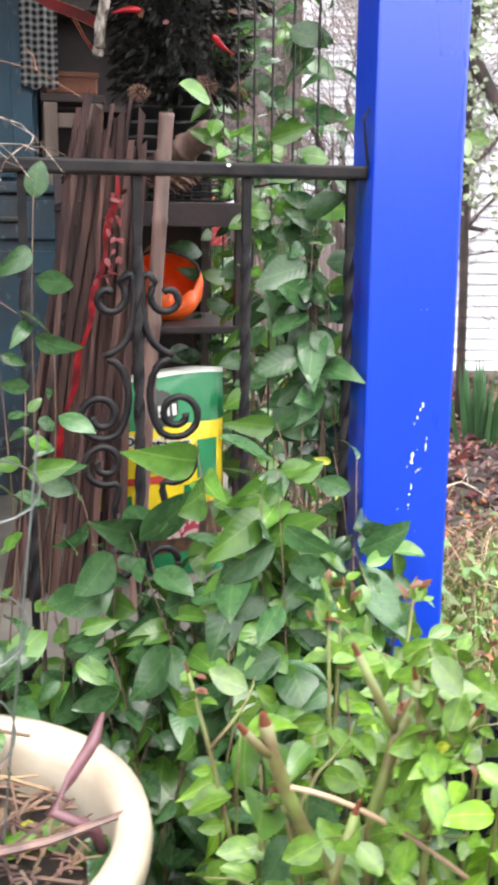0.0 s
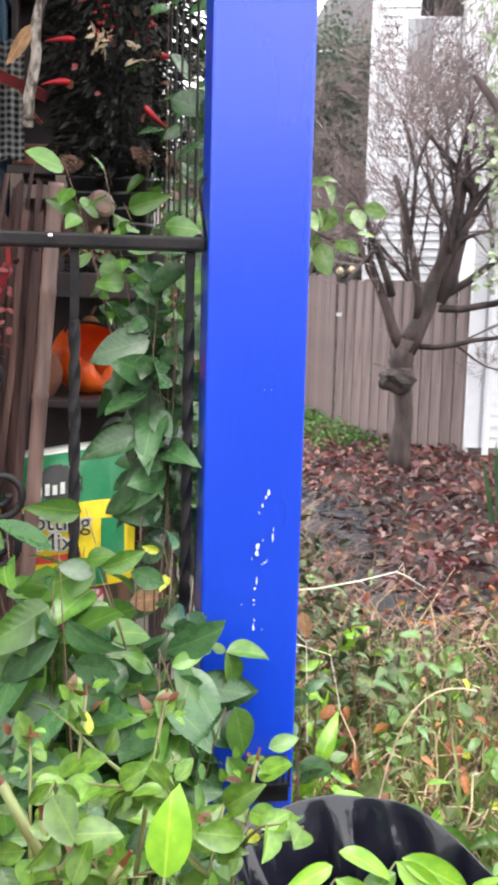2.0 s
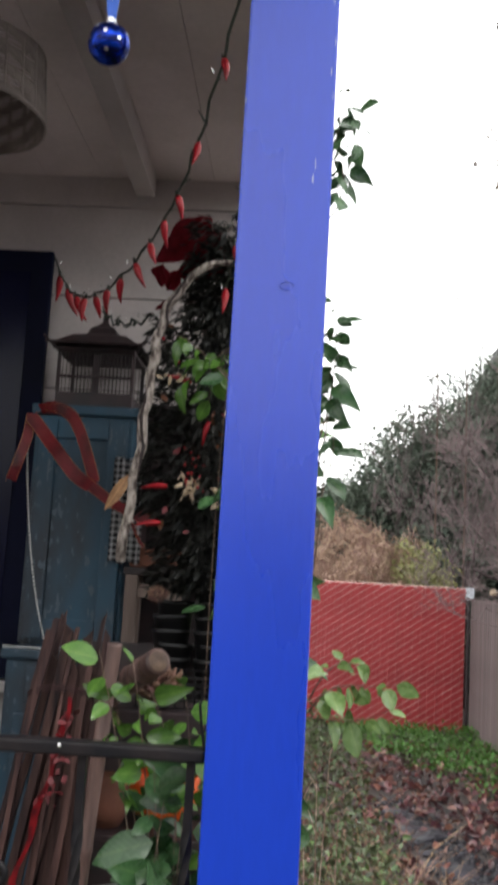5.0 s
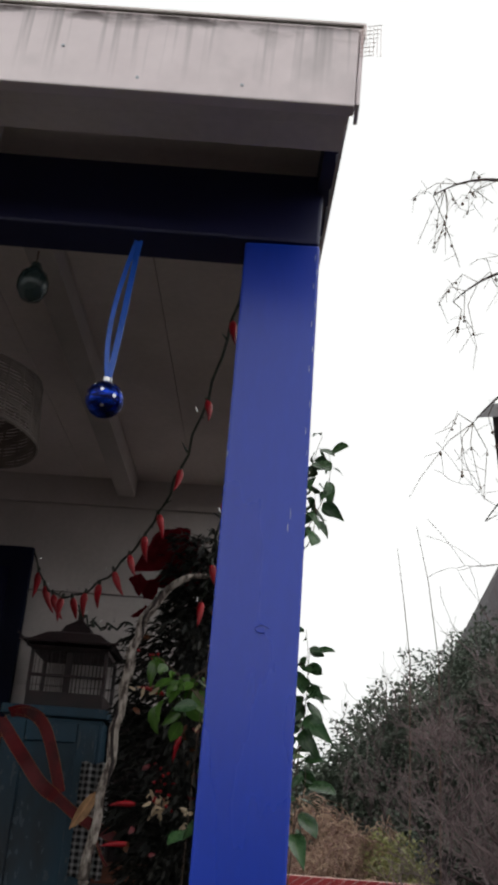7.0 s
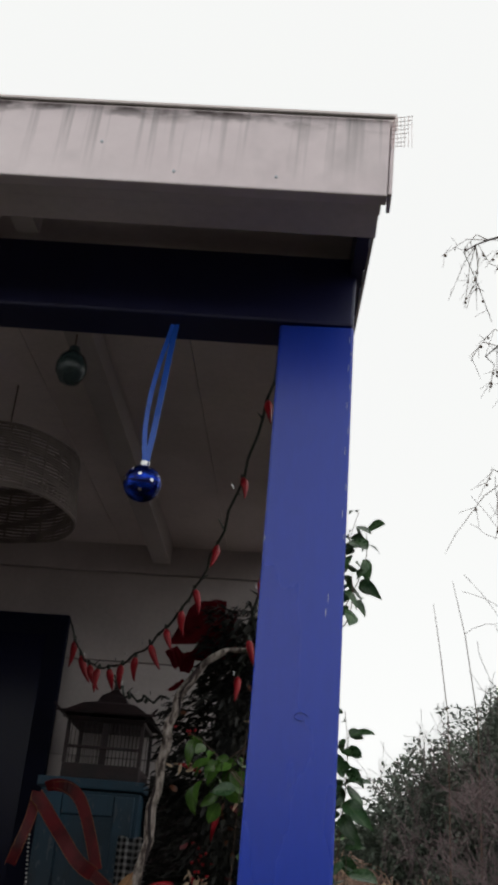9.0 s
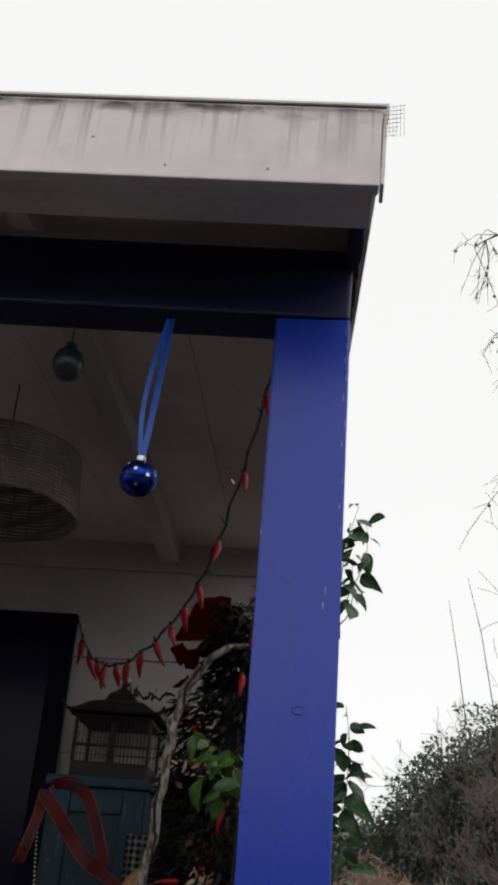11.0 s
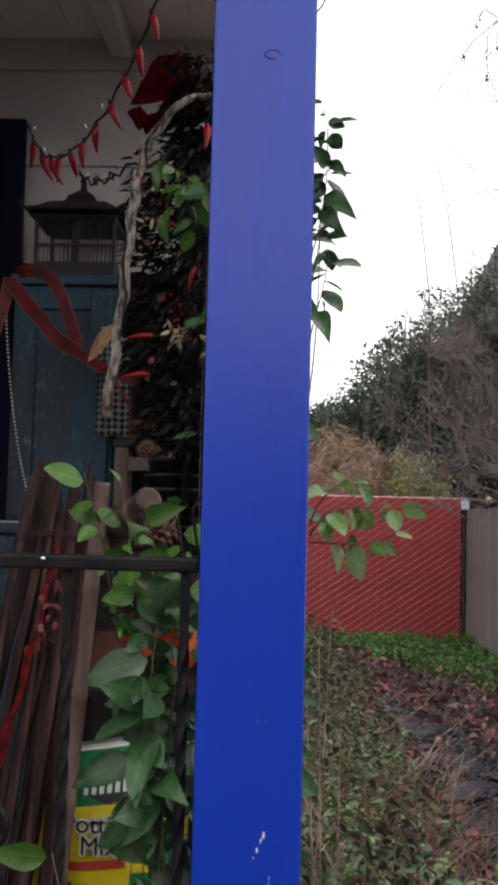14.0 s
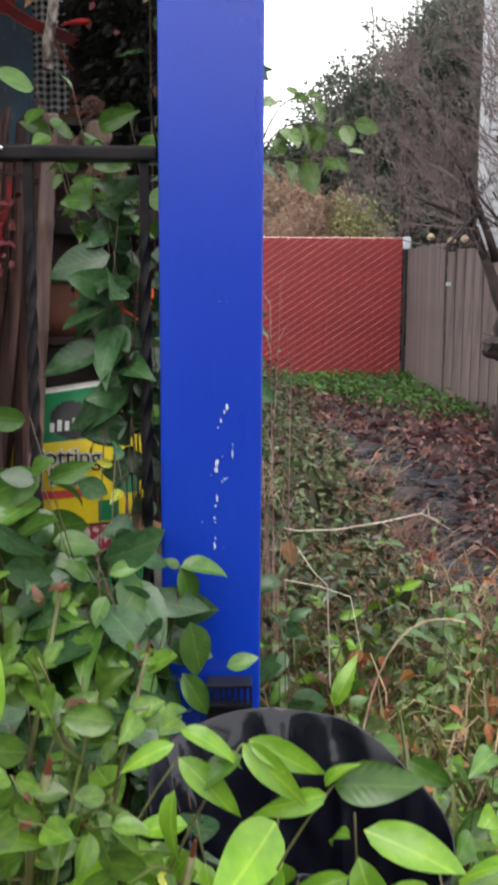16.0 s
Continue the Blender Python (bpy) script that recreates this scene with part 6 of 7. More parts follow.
part("rim", boxed(0.026, 0.179, 3.296, 3.399, 1.576, 1.59, 0.003), CLAY, planter)
stand = thing("plant_stand", "tall weathered wooden plant stand beside the hutch", "plant stand")
part("top", boxed(0.016, 0.195, 3.292, 3.403, 1.508, 1.53, 0.003), CAGEWOOD, stand)
for x in (0.042, 0.168):
    for y in (3.3, 3.385):
        part("leg", boxed(x - 0.019, x + 0.019, y - 0.008, y + 0.012, FLOOR, 1.507, 0.002), STANDWOOD, stand)
part("cross_rail", boxed(0.062, 0.148, 3.296, 3.308, 1.44, 1.48, 0.002), STANDWOOD, stand)
case = thing("dark_bookcase", "tall dark open bookcase against the house wall", "bookcase")
part("back_panel", boxed(0.02, 0.43, 3.575, 3.59, FLOOR, 2.06), CAGEWOOD, case)
for x in (0.02, 0.412):
    part("side_panel", boxed(x, x + 0.018, 3.43, 3.574, FLOOR, 2.06, 0.002), CAGEWOOD, case)
for z in (0.5, 0.86, 1.2, 1.5, 1.78, 2.04):
    part("board", boxed(0.0385, 0.4115, 3.432, 3.574, z, z + 0.018, 0.002), CAGEWOOD, case)

# black and white plaid cloth hung behind the branch
plaid = thing("plaid_cloth", "black and white plaid cloth hanging down", "cloth")
bm = bmesh.new()
cols = 14
rows_ = [[bm.verts.new((-0.035 + 0.1 * i / cols, 3.285 + 0.01 * math.sin(i * 1.1 + 0.2 * j), 1.86 - 0.0245 * j + 0.004 * math.sin(i * 0.9))) for i in range(cols + 1)] for j in range(14)]
for a, b in zip(rows_, rows_[1:]):
    for i in range(cols):
        bm.faces.new((a[i], a[i + 1], b[i + 1], b[i]))
bmesh.ops.solidify(bm, geom=bm.faces[:], thickness=0.0015)
part("cloth", bm, plaid_material(), plaid, smooth=True)

# bag of potting mix
sack = thing("potting_mix_bag", "plastic bag of potting mix in green, yellow and white", "bag of soil", (0.184, 2.4, FLOOR))
W, H = 0.32, 0.44


def sack_skin(z0, z1, x0=-W / 2, x1=W / 2, lift=0.0, nx=18, nz=10):
    bm = bmesh.new()
    rows = []
    for j in range(nz + 1):
        z = z0 + (z1 - z0) * j / nz
        row = []
        for i in range(nx + 1):
            x = x0 + (x1 - x0) * i / nx
            bulge = 0.09 * math.sqrt(max(0, 1 - (2 * x / W) ** 2)) * math.sqrt(max(0.02, math.sin(math.pi * min(0.98, max(0.03, z / H * 0.94 + 0.05)))))
            row.append(bm.verts.new((x, -bulge - lift - 0.004 * noise.noise(Vector((x * 18, z * 18, 2))), z + 0.012 * math.sin(x * 14) * (z / H))))
        rows.append(row)
    for a, b in zip(rows, rows[1:]):
        for i in range(nx):
            bm.faces.new((a[i], a[i + 1], b[i + 1], b[i]))
    return bm


part("lower_print", sack_skin(0.0, 0.06), BAGGREEN, sack)
part("soil_picture", sack_skin(0.06, 0.165), mat("soil_picture_print", (0.1, 0.05, 0.03), (0.03, 0.02, 0.015), scale=40, rough=0.35, contrast=0.2), sack)
part("red_print", sack_skin(0.222, 0.238, -0.06, 0.05, 0.003), BAGRED, sack)
part("flower_print", sack_skin(0.095, 0.16, 0.025, 0.095, 0.003), mat("red_white_print", (0.3, 0.025, 0.05), (0.5, 0.4, 0.38), scale=70, contrast=0.05, rough=0.4), sack, "red and white printed flowers")
part("yellow_print", sack_skin(0.165, 0.335), BAGYELLOW, sack)
for x0, x1, z0, z1 in ((-0.137, -0.09, 0.2, 0.33), (0.09, 0.137, 0.22, 0.3), (-0.09, -0.05, 0.17, 0.2), (0.06, 0.1, 0.168, 0.21)):
    part("print_patch", sack_skin(z0, z1, x0, x1, 0.002, 5, 5), BAGYELLOW if x0 < -0.1 else BAGGREEN, sack)
part("green_print", sack_skin(0.335, H - 0.008), BAGGREEN, sack)
part("seam", sack_skin(H - 0.008, H + 0.002, lift=0.002), BAGWHITE, sack)
back = sack_skin(0.0, H)
for v in back.verts:
    v.co.y = -v.co.y + 0.004
part("back", back, BAGWHITE, sack)
bm = sack_skin(0.336, 0.416, -0.04, 0.056, 0.002, 24, 20)
bmesh.ops.delete(bm, geom=[v for v in bm.verts if ((v.co.x - 0.008) / 0.048) ** 2 + ((v.co.z - 0.376) / 0.039) ** 2 > 1], context="VERTS")
part("dark_badge", bm, BLACKPLASTIC, sack, "round dark badge")
for k in range(6):
    part("badge_bar", sack_skin(0.356, 0.374 + 0.004 * (k % 2), -0.036 + 0.015 * k, -0.027 + 0.015 * k, 0.004, 2, 3), BAGWHITE, sack)
for txt, z, size in (("Potting", 0.29, 0.048), ("Mix", 0.25, 0.048)):
    fc = bpy.data.curves.new("word", "FONT")
    fc.body, fc.size, fc.extrude, fc.align_x = txt, size, 0.0008, "CENTER"
    fc.materials.append(BLACKPLASTIC)
    w = new("word", fc)
    w.parent = sack
    w.matrix_basis = pose(0.0, -0.097, z, 90, 0, 0)
    halo = fc.copy()
    halo.offset, halo.extrude = 0.0035, 0.0004
    halo.materials.clear()
    halo.materials.append(BAGWHITE)
    hw = new("word_outline", halo)
    hw.parent = sack
    hw.matrix_basis = pose(0.0, -0.0955, z, 90, 0, 0)
# woven cane shade under the ceiling
shade = thing("cane_shade", "round woven cane drum shade hung under the ceiling", "lamp shade", (-0.29, 2.35, 2.5))
for j in range(22):
    part("hoop", tubed([((0.2 - 0.0006 * j) * math.cos(a), (0.2 - 0.0006 * j) * math.sin(a), 0.0075 * j + 0.002 * math.sin(6 * a + j)) for a in [2 * math.pi * k / 36 for k in range(37)]], 0.0045 if j in (0, 21) else 0.0032, 5), WICKER, shade)
rib = mesh_of(tubed([(0.2, 0, 0.0), (0.1935, 0, 0.08), (0.187, 0, 0.16)], 0.003, 5), "rib", WICKER)
for k in range(26):
    part("rib", rib, None, shade).rotation_euler = (0, 0, 2 * math.pi * k / 26)
part("spider", tubed([(-0.187, 0, 0.16), (0, 0, 0.165), (0.187, 0, 0.16)], 0.003, 5), WICKER, shade)
part("cord", tubed([(0, 0, 0.165), (0, 0, ceiling_z(2.35) - 2.5)], 0.002, 5), TWIG, shade)

# dead twigs leaning over the railing
dead_twigs = thing("dead_twigs", "bare pale dead twigs leaning over the railing", "twigs")
for a, m, b, wood in (((-0.26, 1.5, 0.6), (-0.24, 1.56, 1.45), (-0.011, 1.59, 1.316), RUSTSTALK), ((-0.28, 1.5, 0.5), (-0.2, 1.56, 1.42), (-0.034, 1.585, 1.226), PALEWOOD), ((-0.25, 1.5, 0.5), (-0.13, 1.56, 1.32), (-0.055, 1.58, 1.245), TWIG),
                      ((-0.3, 1.5, 0.5), (-0.16, 1.54, 1.36), (-0.075, 1.57, 1.215), PALEWOOD), ((-0.2, 1.5, 0.5), (-0.17, 1.55, 1.0), (-0.12, 1.57, 1.16), DEADSTEM), ((-0.24, 1.5, 0.5), (-0.2, 1.55, 1.0), (-0.16, 1.57, 1.42), DEADSTEM)):
    m = Vector(m)
    pts = [p + Vector((U(-1, 1), U(-0.3, 0.3), U(-1, 1))) * 0.004 for p in curve(a, m - Vector((0.03, 0, 0.3)), m, b, 12)]
    part("twig", tubed(pts, [0.0016 - 0.0001 * k for k in range(13)], 5), wood, dead_twigs)
    for k in (6, 8, 9, 10, 11):
        q = pts[k] + Vector((U(-0.02, 0.05), U(-0.015, 0.01), U(-0.05, 0.03)))
        part("twig", tubed([pts[k], pts[k].lerp(q, 0.5) + Vector((0.004, 0, 0.004)), q], [0.0009, 0.0007, 0.0004], 4), wood, dead_twigs)

# ---------------------------------------------------------------- yard plants


def open_yard(x, y):
    """Whether a spot of the yard lies free of the porch and the shrubs."""
    return not (x < 0.6 and y > 1.55 and y < 4.2) and not (y < 1.5 and x < 0.95)


def spots(n, x0, x1, y0, y1, power=1.0):
    out = []
    while len(out) < n:
        y = y0 + (y1 - y0) * rnd.random() ** power
        x = U(x0, x1)
        if open_yard(x, y):
            out.append((x, y))
    return out


def path_x(y):
    """The middle of the wet trodden path that winds through the yard."""
    return 1.4 + 0.13 * max(0.0, y - 4.0) if y < 6.7 else 1.75 - 0.2 * (y - 6.7)


V4, F4 = leaf_template(0.6, 0.3, 0.3, rows=4)
ps = []
for x, y in spots(12500, 0.7, 5.2, 3.0, 12.0, 1.25):
    if y < 9.2 and abs(x - path_x(y)) < 0.2 + 0.1 * math.sin(y * 2.1) and rnd.random() < 0.86:
        continue
    s = U(0.025, 0.085) + 0.05 * rnd.random() ** 4
    ps.append(pose(x, y, ground_z(x, y) + U(0.0, 0.05), rnd.gauss(0, 34), rnd.gauss(0, 34), U(0, 360)) @ Matrix.Diagonal((s * U(0.5, 1.15), s, s * U(0.6, 2.2), 1)))
for x, y in spots(900, 0.6, 2.2, 1.6, 3.4):
    ps.append(pose(x, y, ground_z(x, y) + U(0.005, 0.04), U(-40, 40), U(-40, 40), U(0, 360)) @ Matrix.Diagonal([U(0.04, 0.08)] * 3 + [1]))
tagged(part("leaf_litter", scatter("leaf_litter", V4, F4, ps, LITTER)), "brown fallen leaves covering the yard", "leaf litter", kind="stuff")

# bright low greens along the red fence
ps = []
V3, F3 = leaf_template(0.75, 0.15, 0.15, rows=3)
for i in range(15000):
    y = 13.6 - 4.4 * rnd.random()
    x = U(0.2, 2.95)
    edge = noise.noise(Vector((x * 1.6, y * 1.6, 4.4)))
    if (x < 0.75 + 0.36 * (13.6 - y) + 0.35 * edge) or rnd.random() < 0.5 - edge * 1.2 - 0.1 * (y - 9.2):
        continue
    ps.append(pose(x, y, ground_z(x, y) + U(0.01, 0.1) * (0.6 + 0.8 * rnd.random()), U(-60, 60), U(-60, 60), U(0, 360)) @ Matrix.Diagonal([U(0.02, 0.055)] * 3 + [1]))
tagged(part("low_greens", scatter("low_greens", V3, F3, ps, GRASS)), "bright green low weeds along the red fence", "ground cover", kind="stuff")

# weeds, dry stalks and grass beside the porch


def stalks(n, x0, x1, y0, y1, h0, h1, r, lean=0.35, power=1.0):
    bm = bmesh.new()
    for x, y in spots(n, x0, x1, y0, y1, power):
        h = U(h0, h1)
        z = ground_z(x, y) - 0.01
        dx, dy = U(-lean, lean) * h, U(-lean, lean) * h
        tube(bm, [(x, y, z), (x + dx * 0.35 + U(-0.01, 0.01), y + dy * 0.4, z + h * 0.55), (x + dx, y + dy, z + h * U(0.85, 1))], [r, r * 0.8, r * 0.35], 3, False)
    return bm


tagged(part("dry_stalks", stalks(34, 0.62, 1.5, 1.9, 4.2, 0.15, 0.42, 0.0024, 0.9), STRAW), "tangle of dry tan stalks beside the porch", "dry stalks", kind="stuff")
tagged(part("brown_stalks", stalks(130, 0.62, 1.4, 2.0, 6.5, 0.1, 0.3, 0.0022, 1.2), TWIG), "thin brown dead stalks in the yard", "dry stalks", kind="stuff")
tagged(part("red_dry_grass", stalks(620, 0.7, 1.5, 2.6, 6.2, 0.08, 0.3, 0.0022, 1.6), DEADSTEM), "flattened rusty dry grass", "dry grass", kind="stuff")
tagged(part("rusty_stalks", stalks(200, 0.62, 1.7, 1.9, 4.4, 0.1, 0.3, 0.002, 1.6, 1.3), RUSTSTALK), "rusty brown dead stems in the yard", "dry stalks", kind="stuff")
bm = bmesh.new()
for x, y in spots(420, 0.6, 1.75, 1.6, 3.9, 1.2):
    z, a, ln = ground_z(x, y), U(0, 6.28), U(0.12, 0.34)
    p = Vector((x, y, z + U(0.0, 0.12)))
    q = p + Vector((math.cos(a) * ln, math.sin(a) * ln, U(0.0, 0.2)))
    tube(bm, [p, p.lerp(q, 0.35) + Vector((U(-0.02, 0.02), 0, U(0.03, 0.09))), p.lerp(q, 0.7) + Vector((0, U(-0.02, 0.02), U(0.03, 0.09))), q], [0.0022, 0.0022, 0.0017, 0.0008], 4, False)
tagged(part("fallen_stalks", bm, STRAW), "bent tan dead stems fallen over one another", "dry stalks", kind="stuff")
tagged(part("weedy_stalks", stalks(330, 0.58, 1.42, 3.0, 7.5, 0.12, 0.4, 0.0026, 1.5), DEADSTEM), "brown dead weed stems along the path", "dry stalks", kind="stuff")
bm = bmesh.new()
for x, y in spots(9, 0.6, 0.65, 2.7, 3.0):
    z, h, lean = ground_z(x, y), U(0.6, 1.28), U(-0.06, 0.07)
    line = [Vector((x, y, z)), Vector((x + lean * 0.3 + U(-0.02, 0.02), y, z + h * 0.5)), Vector((x + lean, y + U(-0.03, 0.03), z + h))]
    tube(bm, line, [0.0026, 0.0022, 0.001], 4, False)
    for k in range(9):
        p = line[1].lerp(line[2], U(0.0, 1.0)) if k > 2 else line[0].lerp(line[1], U(0.5, 1.0))
        tube(bm, [p, p + Vector((U(-0.03, 0.03), U(-0.02, 0.02), U(0.02, 0.06)))], [0.0014, 0.0006], 3, False)
tagged(part("reed_stalks", bm, mat("pale_pink_reed", (0.46, 0.33, 0.27), (0.2, 0.11, 0.09), rough=0.8, scale=9, vary=0.4, bump=0.1)), "upright thin pinkish dry reeds by the porch end", "reeds", kind="stuff")
# broad-leaved weeds in uneven clumps beside the path
vs2, fs2 = leaf_template(0.42, 0.16, 0.4, rows=5)
broad, bm = [], bmesh.new()
for x, y in spots(190, 0.6, 1.2, 2.4, 6.5, 1.3):
    h, z = U(0.12, 0.5), ground_z(x, y)
    top = Vector((x + U(-0.12, 0.12), y + U(-0.1, 0.1), z + h))
    tube(bm, [(x, y, z), Vector((x, y, z)).lerp(top, 0.5) + Vector((U(-0.02, 0.02), 0, 0.02)), top], [0.0026, 0.002, 0.001], 4, False)
    for k in range(rnd.randint(4, 9)):
        a = U(0, 6.28)
        broad.append(aimed(Vector((x, y, z)).lerp(top, U(0.35, 1.0)), (math.cos(a), math.sin(a), U(-0.5, 0.5)), U(0.025, 0.065), (U(-0.4, 0.4), U(-0.6, 0.2), 1)))
tagged(part("weed_stems", bm, DEADSTEM), "thin brown weed stems beside the path", "weed stems", kind="stuff")
tagged(part("broad_weeds", scatter("broad_weeds", vs2, fs2, broad, mat("broad_weed_green", (0.1, 0.16, 0.04), (0.03, 0.06, 0.02), rough=0.3, scale=3, vary=0.8, through_light=0.2, bump=0, coat=0.1), True)), "broad green weed leaves beside the path", "weeds", kind="stuff")
tagged(part("green_grass", stalks(1300, 0.6, 2.1, 1.5, 4.0, 0.08, 0.26, 0.0026, 1.1, 1.7), WEED), "long green grass blades beside the porch", "grass", kind="stuff")
ps = []
for x, y in spots(1300, 0.58, 2.0, 1.6, 3.8, 1.4):
    ps.append(pose(x, y, ground_z(x, y) + U(0.02, 0.3) * U(0.3, 1), U(-50, 50), U(-50, 50), U(0, 360)) @ Matrix.Diagonal([U(0.03, 0.075)] * 3 + [1]))
dark = []
for x, y in spots(12000, 0.55, 1.6, 2.8, 12.5, 1.2):
    n = noise.noise(Vector((x * 2.1, y * 1.2, 7.7)))
    if n > -0.45 and x < 1.2 + 0.4 * n:
        dark.append(pose(x, y, ground_z(x, y) + U(0.02, 0.16) + (0.36 + 0.6 * max(0, n)) * rnd.random() ** 1.5 * max(0.4, min(1, 1.75 - x)), U(-70, 70), U(-70, 70), U(0, 360)) @ Matrix.Diagonal([0.012 + 0.05 * rnd.random() ** 2] * 3 + [1]))
tagged(part("dark_weeds", scatter("dark_weeds", V4, F4, dark, DARKWEED)), "dull dark green weeds beside the path", "weeds", kind="stuff")
tagged(part("small_weeds", scatter("small_weeds", V4, F4, ps, WEED)), "small green weeds between dry stalks", "weeds", kind="stuff")
VB, FB = leaf_template(0.055, 0.3, 0.85, rows=7)
ps = []
for x, y in spots(1000, 0.6, 1.9, 1.5, 3.2, 1.4):
    a = U(0, 6.28)
    ps.append(aimed((x, y, ground_z(x, y)), (math.cos(a) * U(0.1, 0.9), math.sin(a) * U(0.1, 0.9), U(0.5, 1.4)), U(0.12, 0.28), (math.cos(a), math.sin(a), 0.4)))
tagged(part("grass_blades", scatter("grass_blades", VB, FB, ps, mat("grass_blade_green", (0.19, 0.25, 0.06), (0.1, 0.12, 0.035), rough=0.45, scale=3, vary=0.6, through_light=0.3, bump=0), True)), "long arching green grass blades beside the porch", "grass", kind="stuff")
weed_me = leaf_set(WEED)


def weed(x, y, h, n, size, name="tall_weed"):
    w = thing(name, "tall green weed with narrow leaves in the yard", "weed", group="tall weeds")
    z = ground_z(x, y)
    sprout(w, wander((x, y, z), (x + U(-0.13, 0.13), y + U(-0.06, 0.06), z + h), (U(-0.06, 0.06), 0, 0)), 0.002, STEM, rnd.choice((weed_me, OVATE, LANCE)), n, size, 0.25, (0, -0.6, 0.8), 0.4, odd=(RUST, YELLOW))


for i in range(74):
    x, y = U(0.62, 1.4), U(1.55, 3.2)
    weed(x, y, U(0.16, 0.38), 8, U(0.045, 0.085))
for i in range(24):
    weed(U(0.8, 1.6), U(1.1, 1.75), U(0.22, 0.42), 9, U(0.05, 0.08))

ORANGE = leaf_set(ORANGELEAF)
for x, y, h, n in ((0.68, 2.35, 0.4, 14), (0.82, 2.6, 0.42, 18), (1.1, 3.0, 0.4, 16), (0.98, 2.5, 0.36, 18), (0.84, 2.2, 0.34, 14), (1.18, 2.6, 0.36, 16), (0.9, 3.2, 0.38, 16)):
    clump = thing("rusty_clump", "clump of rusty dead flower stalks", "dead plant", group="dead clumps")
    for i in range(n):
        p = Vector((x + rnd.gauss(0, 0.04), y + rnd.gauss(0, 0.04), ground_z(x, y)))
        q = p + Vector((rnd.gauss(0, 0.15), rnd.gauss(0, 0.1), h * U(0.25, 0.9)))
        part("stalk", tubed([p, p.lerp(q, 0.5) + Vector((U(-0.03, 0.03), 0, 0.02)), q], [0.003, 0.0025, 0.001], 4), (RUSTSTALK, DEADSTEM, TWIG)[i % 3], clump)
        for _ in range(1 + (i % 2)):
            leaf_on(clump, rnd.choice((RUST, TAN, ORANGE, ORANGE)), p.lerp(q, U(0.5, 1)), (U(-0.8, 0.8), U(-1, 0.5), U(-1.4, 0.0)), U(0.02, 0.055))

ground_vine = thing("ground_vine", "broad green vine leaves at the foot of the post", "vine")
for i in range(16):
    x, y = U(0.58, 0.95), U(1.5, 1.75)
    sprout(ground_vine, wander((x, y, 0.0), (x + U(-0.08, 0.08), y + U(-0.08, 0.02), U(0.26, 0.5)), (U(-0.05, 0.05), 0, 0)), 0.002, TWIG, OVATE if i % 3 else LANCE, 7, 0.068, 0.45, (0, -0.6, 0.8), 0.4, odd=(YELLOW, TAN) if i % 5 == 0 else None)

# a long bleached twig lying across the weeds
BLEACHED = mat("bleached_twig", (0.75, 0.68, 0.58), (0.55, 0.47, 0.38), rough=0.8, scale=14, bump=0.1)
twig = thing("fallen_twig", "long bleached twig lying across the weeds", "twig")
main = [Vector((0.625, 2.4, 0.556)), Vector((0.66, 2.4, 0.55)), Vector((0.74, 2.4, 0.553)), Vector((0.834, 2.4, 0.569)), Vector((0.917, 2.4, 0.588)), Vector((0.935, 2.4, 0.58)), Vector((0.96, 2.4, 0.57))]
part("main_twig", tubed(main, [0.0016, 0.0018, 0.0018, 0.0016, 0.0014, 0.001, 0.0006], 6), BLEACHED, twig)
for k, d in ((4, (0.015, 0.0, 0.02)), (5, (-0.005, 0.0, 0.03)), (3, (0.02, 0.01, -0.015)), (5, (0.05, 0.0, -0.03))):
    part("side_twig", tubed([main[k], main[k] + Vector(d) * 0.6, main[k] + Vector(d)], [0.001, 0.0008, 0.0004], 5), BLEACHED, twig)
for line in ([(0.625, 2.35, 0.458), (0.7, 2.36, 0.44), (0.765, 2.36, 0.417), (0.79, 2.36, 0.3)], [(0.655, 2.42, 0.51), (0.69, 2.4, 0.46), (0.72, 2.4, 0.43), (0.73, 2.4, 0.2)]):
    part("side_twig", tubed(line, 0.0012, 5), BLEACHED, twig)
arch = thing("arched_stalk", "thin tan grass stalk arching over", "dry stalk")
part("stalk", tubed(curve((0.7, 1.8, 0.2), (0.71, 1.8, 0.5), (0.77, 1.8, 0.585), (0.87, 1.8, 0.553), 12), 0.0016, 5), PETAL, arch)
ps = []
for x, y in spots(260, 0.6, 1.9, 1.7, 4.4):
    ps.append(pose(x, y, ground_z(x, y) + U(0.03, 0.34), U(-80, 80), U(-80, 80), U(0, 360)) @ Matrix.Diagonal([U(0.02, 0.042)] * 3 + [1]))
tagged(part("orange_leaves", scatter("orange_leaves", V4, F4, ps, ORANGELEAF)), "orange-brown dead leaves caught in the weeds", "dead leaves", kind="stuff")
dead = thing("curled_leaf", "curled orange-tan dead leaf among the weeds", "dead leaf")
leaf_on(dead, TAN, (0.6, 1.9, 0.66), (0.15, -0.1, -1), 0.046, (0.2, -1, 0.1))
leaf_on(dead, TAN, (0.322, 2.04, 0.64), (1, 0, 0.15), 0.07, (0, -1, 0.4))

# wet flat stones along the path
rs = random.Random(3)
